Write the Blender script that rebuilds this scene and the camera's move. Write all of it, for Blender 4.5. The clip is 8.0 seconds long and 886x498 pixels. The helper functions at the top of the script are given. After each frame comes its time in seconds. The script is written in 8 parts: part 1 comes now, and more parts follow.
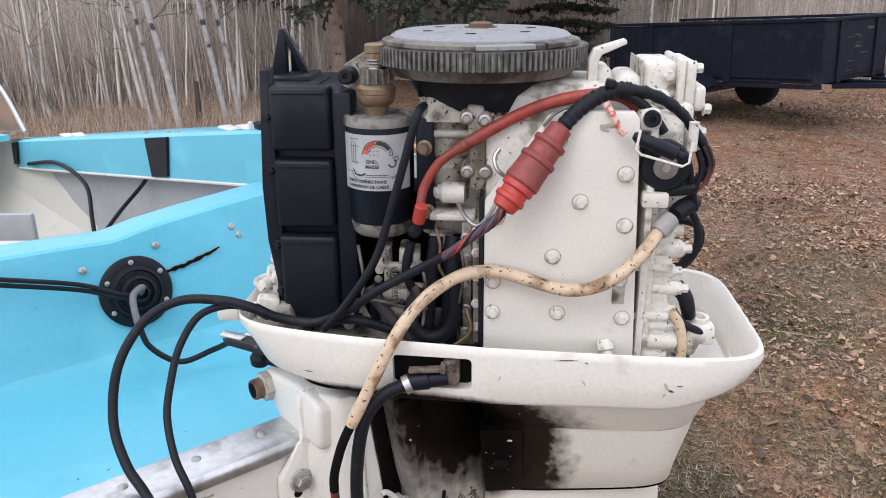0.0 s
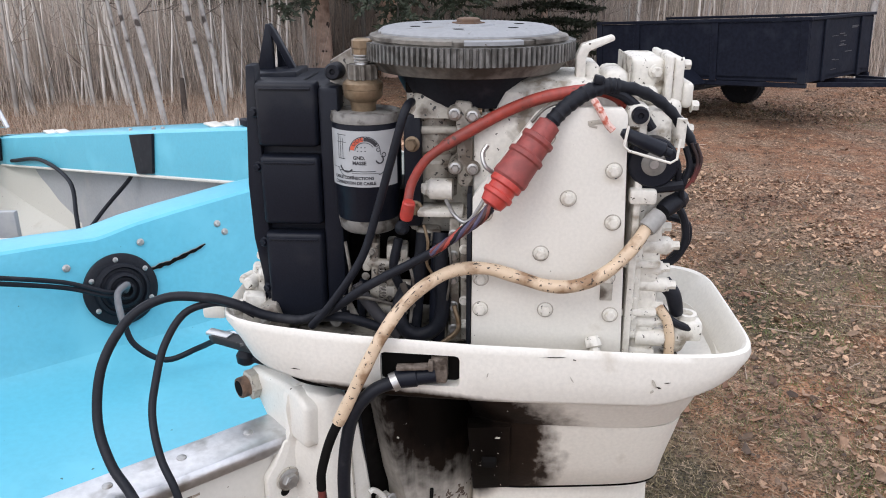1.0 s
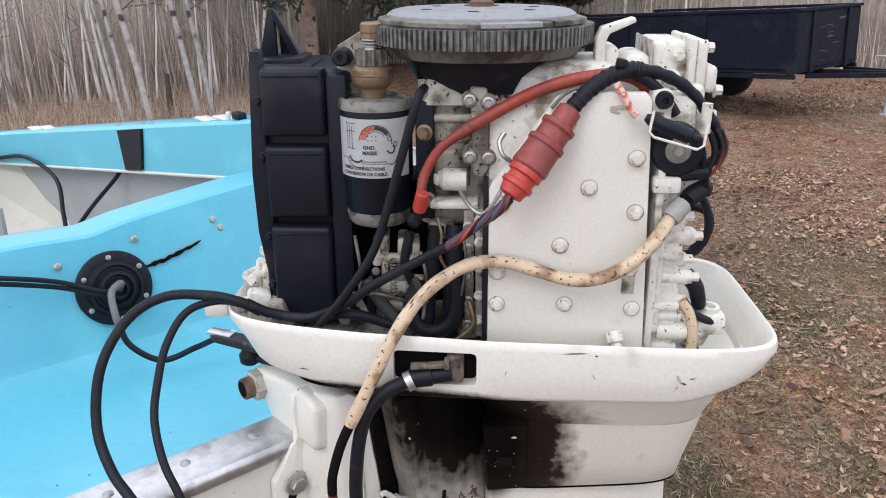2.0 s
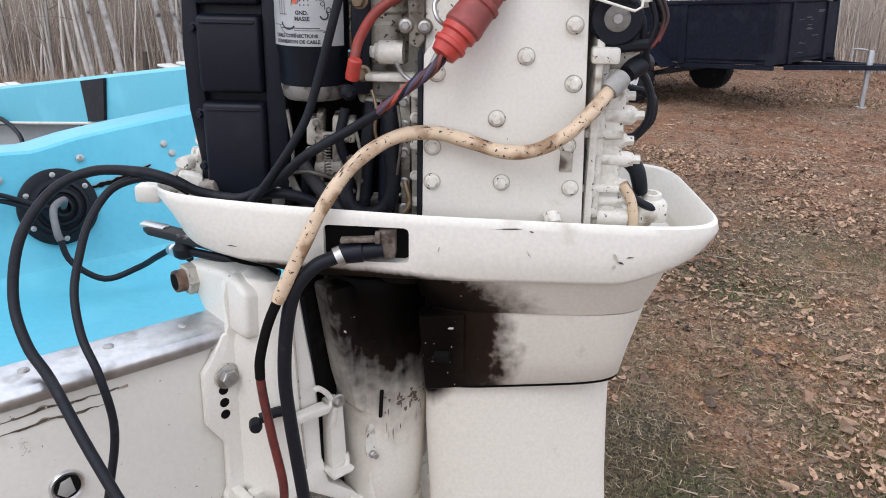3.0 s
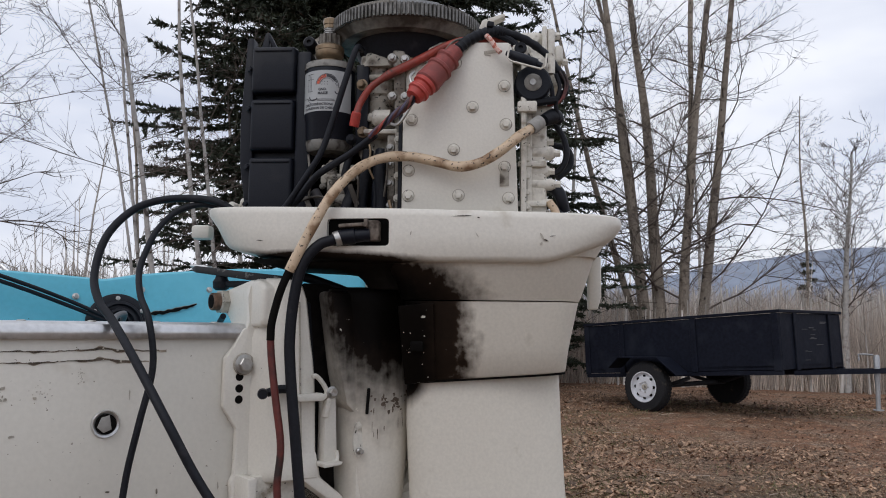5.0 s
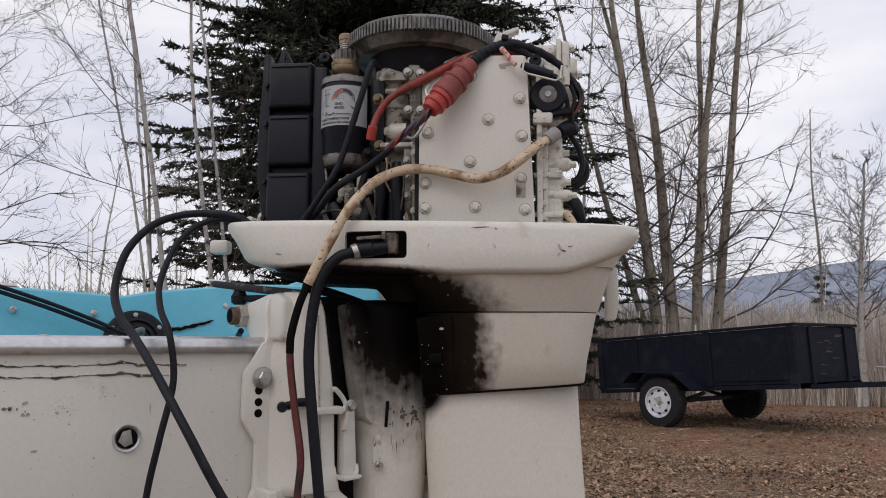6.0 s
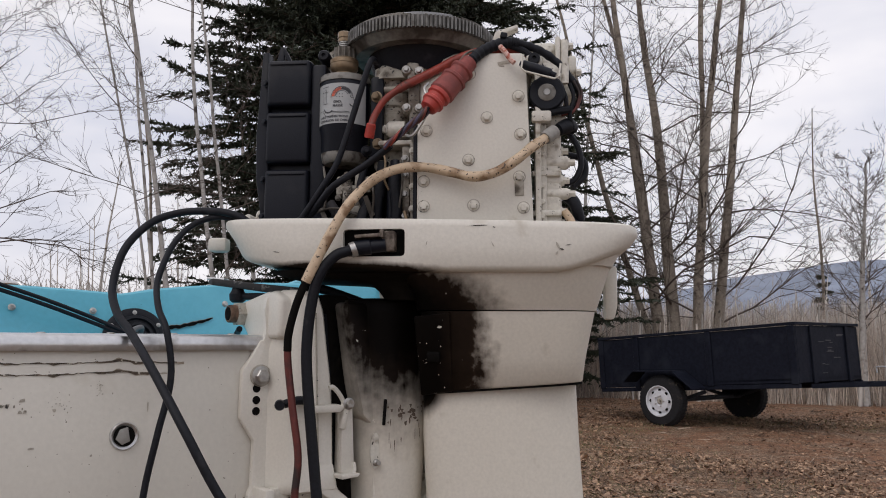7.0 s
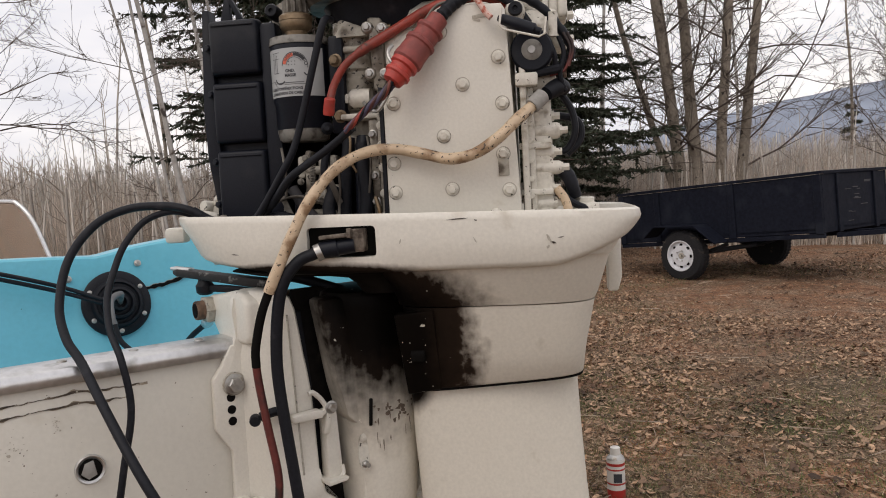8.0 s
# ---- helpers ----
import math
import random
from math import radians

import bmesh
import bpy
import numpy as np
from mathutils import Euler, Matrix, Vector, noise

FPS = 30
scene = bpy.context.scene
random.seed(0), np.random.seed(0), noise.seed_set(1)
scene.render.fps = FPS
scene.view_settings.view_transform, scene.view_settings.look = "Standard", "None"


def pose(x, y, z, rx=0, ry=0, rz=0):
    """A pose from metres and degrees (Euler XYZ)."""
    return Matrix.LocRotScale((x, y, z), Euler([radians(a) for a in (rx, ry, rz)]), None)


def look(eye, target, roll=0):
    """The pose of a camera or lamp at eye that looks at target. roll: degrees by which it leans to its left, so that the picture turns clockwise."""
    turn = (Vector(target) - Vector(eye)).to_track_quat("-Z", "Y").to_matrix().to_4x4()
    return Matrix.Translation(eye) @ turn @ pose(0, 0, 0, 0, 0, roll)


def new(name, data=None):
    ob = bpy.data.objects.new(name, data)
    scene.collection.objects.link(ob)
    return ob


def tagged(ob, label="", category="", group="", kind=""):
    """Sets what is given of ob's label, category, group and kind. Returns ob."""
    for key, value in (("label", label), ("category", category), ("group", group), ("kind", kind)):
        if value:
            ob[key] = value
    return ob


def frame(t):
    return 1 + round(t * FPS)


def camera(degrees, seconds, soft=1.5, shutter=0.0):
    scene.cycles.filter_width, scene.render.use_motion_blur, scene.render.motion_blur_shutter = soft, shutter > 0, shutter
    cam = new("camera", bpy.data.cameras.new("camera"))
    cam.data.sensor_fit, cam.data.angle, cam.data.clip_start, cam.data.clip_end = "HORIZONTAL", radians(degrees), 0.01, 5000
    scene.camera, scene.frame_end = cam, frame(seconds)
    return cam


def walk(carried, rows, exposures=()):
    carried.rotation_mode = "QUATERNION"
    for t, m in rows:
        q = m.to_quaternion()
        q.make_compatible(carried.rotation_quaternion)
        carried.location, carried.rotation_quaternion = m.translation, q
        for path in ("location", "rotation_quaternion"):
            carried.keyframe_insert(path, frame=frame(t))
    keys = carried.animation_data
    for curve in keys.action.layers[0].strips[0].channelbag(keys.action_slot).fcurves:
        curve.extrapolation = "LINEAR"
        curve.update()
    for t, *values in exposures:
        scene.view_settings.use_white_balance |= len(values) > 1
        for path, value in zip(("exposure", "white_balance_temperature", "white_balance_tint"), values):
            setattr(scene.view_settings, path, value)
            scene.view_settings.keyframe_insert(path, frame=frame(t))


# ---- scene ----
cam = camera(57.9, 8.0, soft=1.0)

PATH = [
    (0, (0.019, -0.995, 1.791), (-0.142, 0.884, 1.125), -0.4),
    (0.5, (0.02, -0.994, 1.797), (-0.124, 0.885, 1.129), -0.3),
    (1, (0.018, -0.991, 1.788), (-0.111, 0.888, 1.117), -0.1),
    (2.5, (-0.032, -0.941, 1.737), (-0.099, 0.937, 1.051), 0.2),
    (2.7, (-0.016, -0.953, 1.701), (-0.068, 0.931, 1.032), 0.8),
    (3, (0.044, -0.974, 1.613), (-0.011, 0.905, 0.932), 1.1),
    (3.2, (0.078, -0.993, 1.537), (0.014, 0.89, 0.865), 2.4),
    (3.3, (0.087, -1.007, 1.494), (0.024, 0.891, 0.867), 3.5),
    (3.5, (0.11, -1.059, 1.387), (0.017, 0.869, 0.863), 4.0),
    (3.7, (0.119, -1.115, 1.257), (0.009, 0.823, 0.777), 4.5),
    (3.9, (0.125, -1.151, 1.159), (0.007, 0.799, 0.73), 4.6),
    (4, (0.129, -1.168, 1.133), (0.005, 0.792, 0.758), 4.5),
    (4.2, (0.136, -1.215, 1.099), (-0.001, 0.768, 0.881), 3.8),
    (4.5, (0.142, -1.293, 1.092), (-0.004, 0.701, 1.073), 2.4),
    (4.7, (0.141, -1.323, 1.111), (-0.002, 0.67, 1.194), 1.7),
    (5, (0.168, -1.364, 1.13), (0.013, 0.621, 1.316), 0.7),
    (5.1, (0.17, -1.369, 1.133), (0.015, 0.615, 1.331), 0.2),
    (6.5, (0.151, -1.367, 1.115), (-0.036, 0.611, 1.345), 0.3),
    (7, (0.162, -1.365, 1.12), (-0.023, 0.613, 1.345), 0.3),
    (7.5, (0.201, -1.307, 1.129), (0.01, 0.672, 1.341), -0.3),
    (7.7, (0.213, -1.28, 1.179), (-0.008, 0.704, 1.305), -2.5),
    (7.8, (0.219, -1.245, 1.228), (-0.019, 0.74, 1.271), -2.8),
    (8, (0.219, -1.208, 1.356), (-0.029, 0.771, 1.2), -3.0),
]
EXPOSURE = [(0, 0.53, 6200, 13), (2.7, 0.52, 6150, 12), (3.3, 0.44, 6100, 12), (3.9, 0.28, 6050, 12), (4.3, 0.0, 6100, 12), (4.8, -0.32, 6200, 11), (5.2, -0.40, 6300, 12), (6.4, -0.42, 6600, 14), (7.4, -0.40, 6650, 14), (8.0, -0.18, 7050, 13)]
walk(cam, [(t, look(eye, target, roll)) for t, eye, target, roll in PATH], EXPOSURE)

# ---- world, sun ----
SUN_UP, SUN_ROUND = radians(48), radians(205)
world = bpy.data.worlds.new("overcast_sky")
scene.world = world
world.use_nodes = True
wn, wl = world.node_tree.nodes, world.node_tree.links
wn.clear()
sky = wn.new("ShaderNodeTexSky")
sky.sky_type = "NISHITA"
sky.sun_disc = False
sky.sun_elevation, sky.sun_rotation = SUN_UP, SUN_ROUND
sky.air_density, sky.dust_density = 1.0, 3.0
gain = wn.new("ShaderNodeVectorMath")
gain.operation = "SCALE"
gain.inputs["Scale"].default_value = 0.10
wl.new(sky.outputs[0], gain.inputs[0])
tc = wn.new("ShaderNodeTexCoord")
mp = wn.new("ShaderNodeMapping")
mp.inputs["Scale"].default_value = (1.0, 1.0, 3.2)
wl.new(tc.outputs["Generated"], mp.inputs[0])
cl = wn.new("ShaderNodeTexNoise")
cl.inputs["Scale"].default_value, cl.inputs["Detail"].default_value = 2.2, 6
wl.new(mp.outputs[0], cl.inputs["Vector"])
cr = wn.new("ShaderNodeValToRGB")
cr.color_ramp.elements[0].position, cr.color_ramp.elements[0].color = 0.34, (0.90, 0.96, 1.12, 1)
cr.color_ramp.elements[1].position, cr.color_ramp.elements[1].color = 0.64, (1.46, 1.46, 1.49, 1)
wl.new(cl.outputs[0], cr.inputs[0])
cm = wn.new("ShaderNodeMix")
cm.data_type = "RGBA"
cm.inputs[0].default_value = 0.85
wl.new(gain.outputs[0], cm.inputs[6])
wl.new(cr.outputs[0], cm.inputs[7])
bg = wn.new("ShaderNodeBackground")
bg.inputs["Strength"].default_value = 1.0
wl.new(cm.outputs[2], bg.inputs["Color"])
wo = wn.new("ShaderNodeOutputWorld")
wl.new(bg.outputs[0], wo.inputs[0])

sun = new("sun", bpy.data.lights.new("sun", "SUN"))
sun.data.energy, sun.data.angle, sun.data.color = 0.6, radians(25), (1.0, 0.96, 0.9)
sun.matrix_world = look((math.sin(SUN_ROUND) * 30, math.cos(SUN_ROUND) * 30, 33), (0, 0, 0))

# ---- materials ----


def mat(name, col, rough=0.6, metal=0.0, vary=0.12, grain=60.0, stain=None, stain_at=0.62, stain_scale=9.0, bump=0.15, bump_dist=0.002,
        spots=None, spot_scale=120.0, spot_at=0.70, coat=0.0, spec=0.5, per_object=0.0, sheet=0.0):
    """Base colour with grain at two scales, blotches of a stain colour, small chips and a fine relief."""
    m = bpy.data.materials.new(name)
    m.use_nodes = True
    n, l = m.node_tree.nodes, m.node_tree.links
    b = n["Principled BSDF"]
    b.inputs["Roughness"].default_value, b.inputs["Metallic"].default_value = rough, metal
    b.inputs["Coat Weight"].default_value = coat
    b.inputs["Specular IOR Level"].default_value = spec
    t = n.new("ShaderNodeTexCoord")

    def tex(scale, detail=5):
        x = n.new("ShaderNodeTexNoise")
        x.inputs["Scale"].default_value, x.inputs["Detail"].default_value = scale, detail
        l.new(t.outputs["Object"], x.inputs["Vector"])
        return x.outputs[0]

    def ramp(src, a, z):
        x = n.new("ShaderNodeMapRange")
        x.inputs[1].default_value, x.inputs[2].default_value = a, z
        l.new(src, x.inputs[0])
        return x.outputs[0]

    def mix(fac, a, c, mode="MIX"):
        x = n.new("ShaderNodeMix")
        x.data_type, x.blend_type = "RGBA", mode
        for sock, val in ((0, fac), (6, a), (7, c)):
            if isinstance(val, (int, float)):
                x.inputs[sock].default_value = val
            elif isinstance(val, tuple):
                x.inputs[sock].default_value = (*val, 1)
            else:
                l.new(val, x.inputs[sock])
        return x.outputs[2]

    lo = tuple(c * (1 - vary) for c in col)
    hi = tuple(min(1, c * (1 + vary)) for c in col)
    fine = tex(grain)
    colour = mix(ramp(fine, 0.3, 0.7), lo, hi)
    broad = tex(stain_scale, 8)
    if stain:
        colour = mix(ramp(broad, stain_at, stain_at + 0.12), colour, stain)
    else:
        colour = mix(ramp(broad, 0.35, 0.75), colour, tuple(c * (1 - vary * 0.8) for c in col))
    if spots:
        colour = mix(ramp(tex(spot_scale, 2), spot_at, spot_at + 0.02), colour, spots)
    if per_object:
        oi = n.new("ShaderNodeObjectInfo")
        hs = n.new("ShaderNodeHueSaturation")
        l.new(ramp(oi.outputs["Random"], 0, 1), hs.inputs["Value"])
        vr = hs.inputs["Value"].links[0].from_node
        vr.inputs[3].default_value, vr.inputs[4].default_value = 1 - per_object, 1 + per_object
        l.new(colour, hs.inputs["Color"])
        colour = hs.outputs[0]
    if sheet:
        ge = n.new("ShaderNodeNewGeometry")
        hs = n.new("ShaderNodeHueSaturation")
        l.new(ramp(ge.outputs["Random Per Island"], 0, 1), hs.inputs["Value"])
        vr = hs.inputs["Value"].links[0].from_node
        vr.inputs[3].default_value, vr.inputs[4].default_value = 1 - sheet, 1 + sheet
        l.new(colour, hs.inputs["Color"])
        colour = hs.outputs[0]
    l.new(colour, b.inputs["Base Color"])
    rr = n.new("ShaderNodeMapRange")
    rr.inputs[3].default_value, rr.inputs[4].default_value = max(0.03, rough - 0.12), min(1, rough + 0.12)
    l.new(broad, rr.inputs[0])
    l.new(rr.outputs[0], b.inputs["Roughness"])
    if bump:
        bp = n.new("ShaderNodeBump")
        bp.inputs["Strength"].default_value, bp.inputs["Distance"].default_value = bump, bump_dist
        l.new(fine, bp.inputs["Height"])
        l.new(bp.outputs[0], b.inputs["Normal"])
    return m


WHITE = mat("old_white_paint", (0.70, 0.67, 0.60), 0.42, vary=0.04, grain=220, stain=(0.52, 0.47, 0.38), stain_at=0.66, stain_scale=14, spots=(0.10, 0.08, 0.06), spot_scale=95, spot_at=0.755, bump=0.12)
CAST = mat("cast_white_paint", (0.64, 0.61, 0.54), 0.5, vary=0.08, grain=160, stain=(0.27, 0.23, 0.175), stain_at=0.56, stain_scale=30, spots=(0.05, 0.04, 0.03), spot_scale=170, spot_at=0.68, bump=0.3)
# oily white casting, its base darkened for the shade left of the cylinder cover
DIRTY_SHADECAST = mat("oily_shaded_white_casting", (0.30, 0.275, 0.23), 0.5, vary=0.15, grain=140, stain=(0.13, 0.105, 0.08), stain_at=0.50, stain_scale=36, spots=(0.03, 0.025, 0.02), spot_scale=170, spot_at=0.63, bump=0.4)
GRIMY = mat("grimy_casting", (0.42, 0.39, 0.33), 0.6, vary=0.15, grain=120, stain=(0.10, 0.08, 0.06), stain_at=0.52, stain_scale=30, spots=(0.03, 0.03, 0.03), spot_scale=110, spot_at=0.66, bump=0.4)
HULLWHITE = mat("hull_white_gelcoat", (0.63, 0.605, 0.54), 0.4, vary=0.03, grain=140, stain=(0.50, 0.46, 0.38), stain_at=0.64, stain_scale=6, spots=(0.14, 0.11, 0.08), spot_scale=150, spot_at=0.735, bump=0.08)
TEAL = mat("turquoise_gelcoat", (0.115, 0.45, 0.575), 0.35, vary=0.04, grain=90, stain=(0.145, 0.51, 0.635), stain_at=0.55, stain_scale=5, bump=0.06, spots=(0.03, 0.12, 0.13), spot_scale=70, spot_at=0.77)
LINER = mat("grey_inner_liner", (0.38, 0.385, 0.39), 0.7, vary=0.06, grain=80, stain=(0.43, 0.425, 0.41), stain_at=0.56, stain_scale=7)
ALU = mat("worn_aluminium", (0.62, 0.62, 0.62), 0.33, 0.9, vary=0.1, grain=90, stain=(0.36, 0.35, 0.33), stain_at=0.6, stain_scale=18, bump=0.2)
STEEL = mat("dull_steel", (0.45, 0.44, 0.42), 0.42, 0.85, vary=0.12, grain=150, stain=(0.24, 0.19, 0.14), stain_at=0.62, stain_scale=40)
GALV = mat("galvanised_steel", (0.42, 0.43, 0.44), 0.5, 0.7, vary=0.12, grain=60)
FLY = mat("flywheel_casting", (0.20, 0.185, 0.16), 0.6, 0.35, vary=0.2, grain=130, stain=(0.055, 0.045, 0.036), stain_at=0.50, stain_scale=16, bump=0.3)
GEAR = mat("ring_gear_steel", (0.17, 0.165, 0.155), 0.5, 0.6, vary=0.3, grain=90, stain=(0.10, 0.095, 0.085), stain_at=0.50, stain_scale=60, bump=0.3)
FLYTOP = mat("flywheel_top", (0.27, 0.275, 0.28), 0.6, 0.2, vary=0.08, grain=130, stain=(0.22, 0.21, 0.19), stain_at=0.6, stain_scale=22, spots=(0.10, 0.08, 0.06), spot_scale=90, spot_at=0.68)
BRASS = mat("tarnished_brass", (0.26, 0.19, 0.12), 0.45, 0.7, vary=0.15, grain=150, stain=(0.16, 0.10, 0.05), stain_at=0.58, stain_scale=40)
BOLTY = mat("yellow_zinc_bolt", (0.27, 0.20, 0.13), 0.5, 0.6, vary=0.2, grain=200)
BLACK = mat("black_plastic", (0.007, 0.0085, 0.014), 0.42, spec=0.22, vary=0.2, grain=400, stain=(0.018, 0.019, 0.023), stain_at=0.6, stain_scale=12, bump=0.25, bump_dist=0.0008)
# also colours a few black strips that stand for shaded gaps
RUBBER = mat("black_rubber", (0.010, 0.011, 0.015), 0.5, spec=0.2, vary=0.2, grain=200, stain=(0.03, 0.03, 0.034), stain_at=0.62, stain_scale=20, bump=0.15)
GREYRUB = mat("faded_grey_rubber", (0.045, 0.043, 0.046), 0.65, spec=0.3, vary=0.15, grain=150)
SLEEVE = mat("grey_sleeve", (0.30, 0.29, 0.27), 0.7, vary=0.1, grain=150)
REDRUB = mat("faded_red_rubber", (0.235, 0.048, 0.040), 0.6, vary=0.2, grain=120, stain=(0.19, 0.045, 0.038), stain_at=0.5, stain_scale=22)
REDTIP = mat("bright_red_rubber", (0.42, 0.045, 0.032), 0.5, vary=0.15, grain=120, stain=(0.22, 0.04, 0.03), stain_at=0.6, stain_scale=30)
REDCAB = mat("red_cable", (0.30, 0.043, 0.028), 0.5, vary=0.18, grain=100, stain=(0.14, 0.035, 0.025), stain_at=0.5, stain_scale=14, spots=(0.08, 0.03, 0.02), spot_scale=90, spot_at=0.66)
DARKRED = mat("dirty_red_cable", (0.115, 0.022, 0.018), 0.5, vary=0.2, grain=100, stain=(0.025, 0.014, 0.013), stain_at=0.5, stain_scale=14)
CREAM = mat("dirty_cream_sheath", (0.58, 0.44, 0.30), 0.5, vary=0.1, grain=60, stain=(0.27, 0.165, 0.09), stain_at=0.50, stain_scale=30, spots=(0.05, 0.035, 0.025), spot_scale=210, spot_at=0.645)
SCUFF = mat("black_scuff", (0.045, 0.032, 0.025), 0.7, vary=0.4, grain=200)
PURPLE = mat("dark_violet_wire", (0.06, 0.05, 0.09), 0.5)
LABEL = mat("printed_label", (0.38, 0.39, 0.39), 0.4, vary=0.05, grain=60, stain=(0.45, 0.44, 0.42), stain_at=0.66, stain_scale=30)
INK = mat("black_ink", (0.03, 0.03, 0.035), 0.5)
REDINK = mat("red_ink", (0.55, 0.10, 0.05), 0.5)
TRAILER = mat("dark_painted_wood", (0.010, 0.012, 0.020), 0.6, spec=0.08, vary=0.25, grain=30, stain=(0.018, 0.021, 0.030), stain_at=0.55, stain_scale=4, bump=0.35, bump_dist=0.004)
TYRE = mat("tyre_rubber", (0.020, 0.020, 0.022), 0.8, spec=0.2, vary=0.2, grain=60, stain=(0.09, 0.075, 0.06), stain_at=0.62, stain_scale=12)
RIMWHITE = mat("white_wheel_rim", (0.68, 0.69, 0.72), 0.4, vary=0.04, grain=60)
# near-black: paints the shade in holes, slots and seams; also scar and grimy lead
GROUNDDARK = mat("shade_and_grime_black", (0.008, 0.0075, 0.007), 0.9, spec=0.05)
BLUE = mat("blue_plastic", (0.02, 0.13, 0.42), 0.4, vary=0.1)
DKGREY = mat("dark_grey_plastic", (0.035, 0.04, 0.05), 0.6, vary=0.15)
CANRED = mat("red_can_paint", (0.40, 0.035, 0.03), 0.35, vary=0.1)
CANWHITE = mat("white_can_paint", (0.66, 0.64, 0.60), 0.4, vary=0.05)
POSTWOOD = mat("old_fence_post", (0.07, 0.055, 0.045), 0.9, vary=0.25, grain=20)


def soot_paint(name, base, centre, reach, edge=1.0, streak=0.12):
    """White paint with an exhaust soot stain of its own outline, black at its heart and brown at its rim."""
    m = mat(name, base, 0.45, vary=0.05, grain=180, stain=(0.47, 0.42, 0.34), stain_at=0.66, stain_scale=14, bump=0.12)
    n, l = m.node_tree.nodes, m.node_tree.links
    b = n["Principled BSDF"]
    under = b.inputs["Base Color"].links[0].from_socket
    t = n.new("ShaderNodeTexCoord")
    mp_ = n.new("ShaderNodeMapping")
    mp_.vector_type = "POINT"
    mp_.inputs["Location"].default_value = tuple(-c / r for c, r in zip(centre, reach))
    mp_.inputs["Scale"].default_value = tuple(1 / r for r in reach)
    l.new(t.outputs["Object"], mp_.inputs[0])
    ln = n.new("ShaderNodeVectorMath")
    ln.operation = "LENGTH"
    l.new(mp_.outputs[0], ln.inputs[0])
    total = ln.outputs["Value"]
    for scale, amount, detail, squash in ((16, 0.40, 4, 1.0), (60, 0.27, 6, 1.0), (110, streak, 3, 0.12)):
        nz = n.new("ShaderNodeTexNoise")
        sq = n.new("ShaderNodeMapping")
        sq.inputs["Scale"].default_value = (1, 1, squash)
        l.new(t.outputs["Object"], sq.inputs[0])
        nz.inputs["Scale"].default_value, nz.inputs["Detail"].default_value = scale, detail
        l.new(sq.outputs[0], nz.inputs["Vector"])
        ma = n.new("ShaderNodeMath")
        ma.operation = "MULTIPLY_ADD"
        ma.inputs[1].default_value = amount
        l.new(nz.outputs[0], ma.inputs[0])
        l.new(total, ma.inputs[2])
        total = ma.outputs[0]
    cramp = n.new("ShaderNodeValToRGB")
    e = cramp.color_ramp.elements
    e[0].position, e[0].color = 0.46, (0.0045, 0.0036, 0.0030, 1)
    e[1].position, e[1].color = 0.86, (0.34, 0.27, 0.20, 1)
    for at, tone in ((0.64, (0.021, 0.0138, 0.0098, 1)), (0.75, (0.085, 0.058, 0.041, 1))):
        e.new(at).color = tone
    sc = n.new("ShaderNodeMath")
    sc.operation = "MULTIPLY"
    sc.inputs[1].default_value = 0.5
    l.new(total, sc.inputs[0])
    l.new(sc.outputs[0], cramp.inputs[0])
    mk = n.new("ShaderNodeMapRange")
    mk.inputs[1].default_value, mk.inputs[2].default_value = 1.44 - 0.07 * edge, 1.44 + 0.07 * edge
    mk.inputs[3].default_value, mk.inputs[4].default_value = 1, 0
    l.new(total, mk.inputs[0])
    chip = n.new("ShaderNodeTexNoise")
    chip.inputs["Scale"].default_value, chip.inputs["Detail"].default_value = 55, 3
    l.new(t.outputs["Object"], chip.inputs["Vector"])
    ck = n.new("ShaderNodeMapRange")
    ck.inputs[1].default_value, ck.inputs[2].default_value = 0.735, 0.76
    ck.inputs[3].default_value, ck.inputs[4].default_value = 1, 0.15
    l.new(chip.outputs[0], ck.inputs[0])
    mm = n.new("ShaderNodeMath")
    mm.operation = "MULTIPLY"
    l.new(mk.outputs[0], mm.inputs[0])
    l.new(ck.outputs[0], mm.inputs[1])
    x = n.new("ShaderNodeMix")
    x.data_type = "RGBA"
    l.new(mm.outputs[0], x.inputs[0])
    l.new(under, x.inputs[6])
    l.new(cramp.outputs[0], x.inputs[7])
    l.new(x.outputs[2], b.inputs["Base Color"])
    dull = n.new("ShaderNodeMapRange")
    dull.inputs[3].default_value, dull.inputs[4].default_value = 0.5, 0.05
    l.new(mm.outputs[0], dull.inputs[0])
    l.new(dull.outputs[0], b.inputs["Specular IOR Level"])
    return m


PAINT = (0.68, 0.64, 0.56)
SOOT_UPPER = soot_paint("sooted_upper_collar_paint", PAINT, (-0.075, 0.05, 1.160), (0.200, 0.5, 0.090), 2.6)
SOOT_COLLAR = soot_paint("sooted_collar_paint", PAINT, (-0.06, 0.05, 1.085), (0.158, 0.5, 0.40), 1.8, 0.12)
SOOT_SWIVEL = soot_paint("sooted_swivel_paint", PAINT, (-0.055, 0.05, 1.215), (0.128, 0.5, 0.230), 5.0, 0.16)
SOOT_PAN = soot_paint("cowl_paint", (0.70, 0.67, 0.60), (-0.17, 0.05, 1.230), (0.20, 0.5, 0.020), 2.5)
SOOT_LEG = soot_paint("sooted_leg_paint", PAINT, (-0.022, 0.05, 1.026), (0.046, 0.5, 0.040), 4.5)


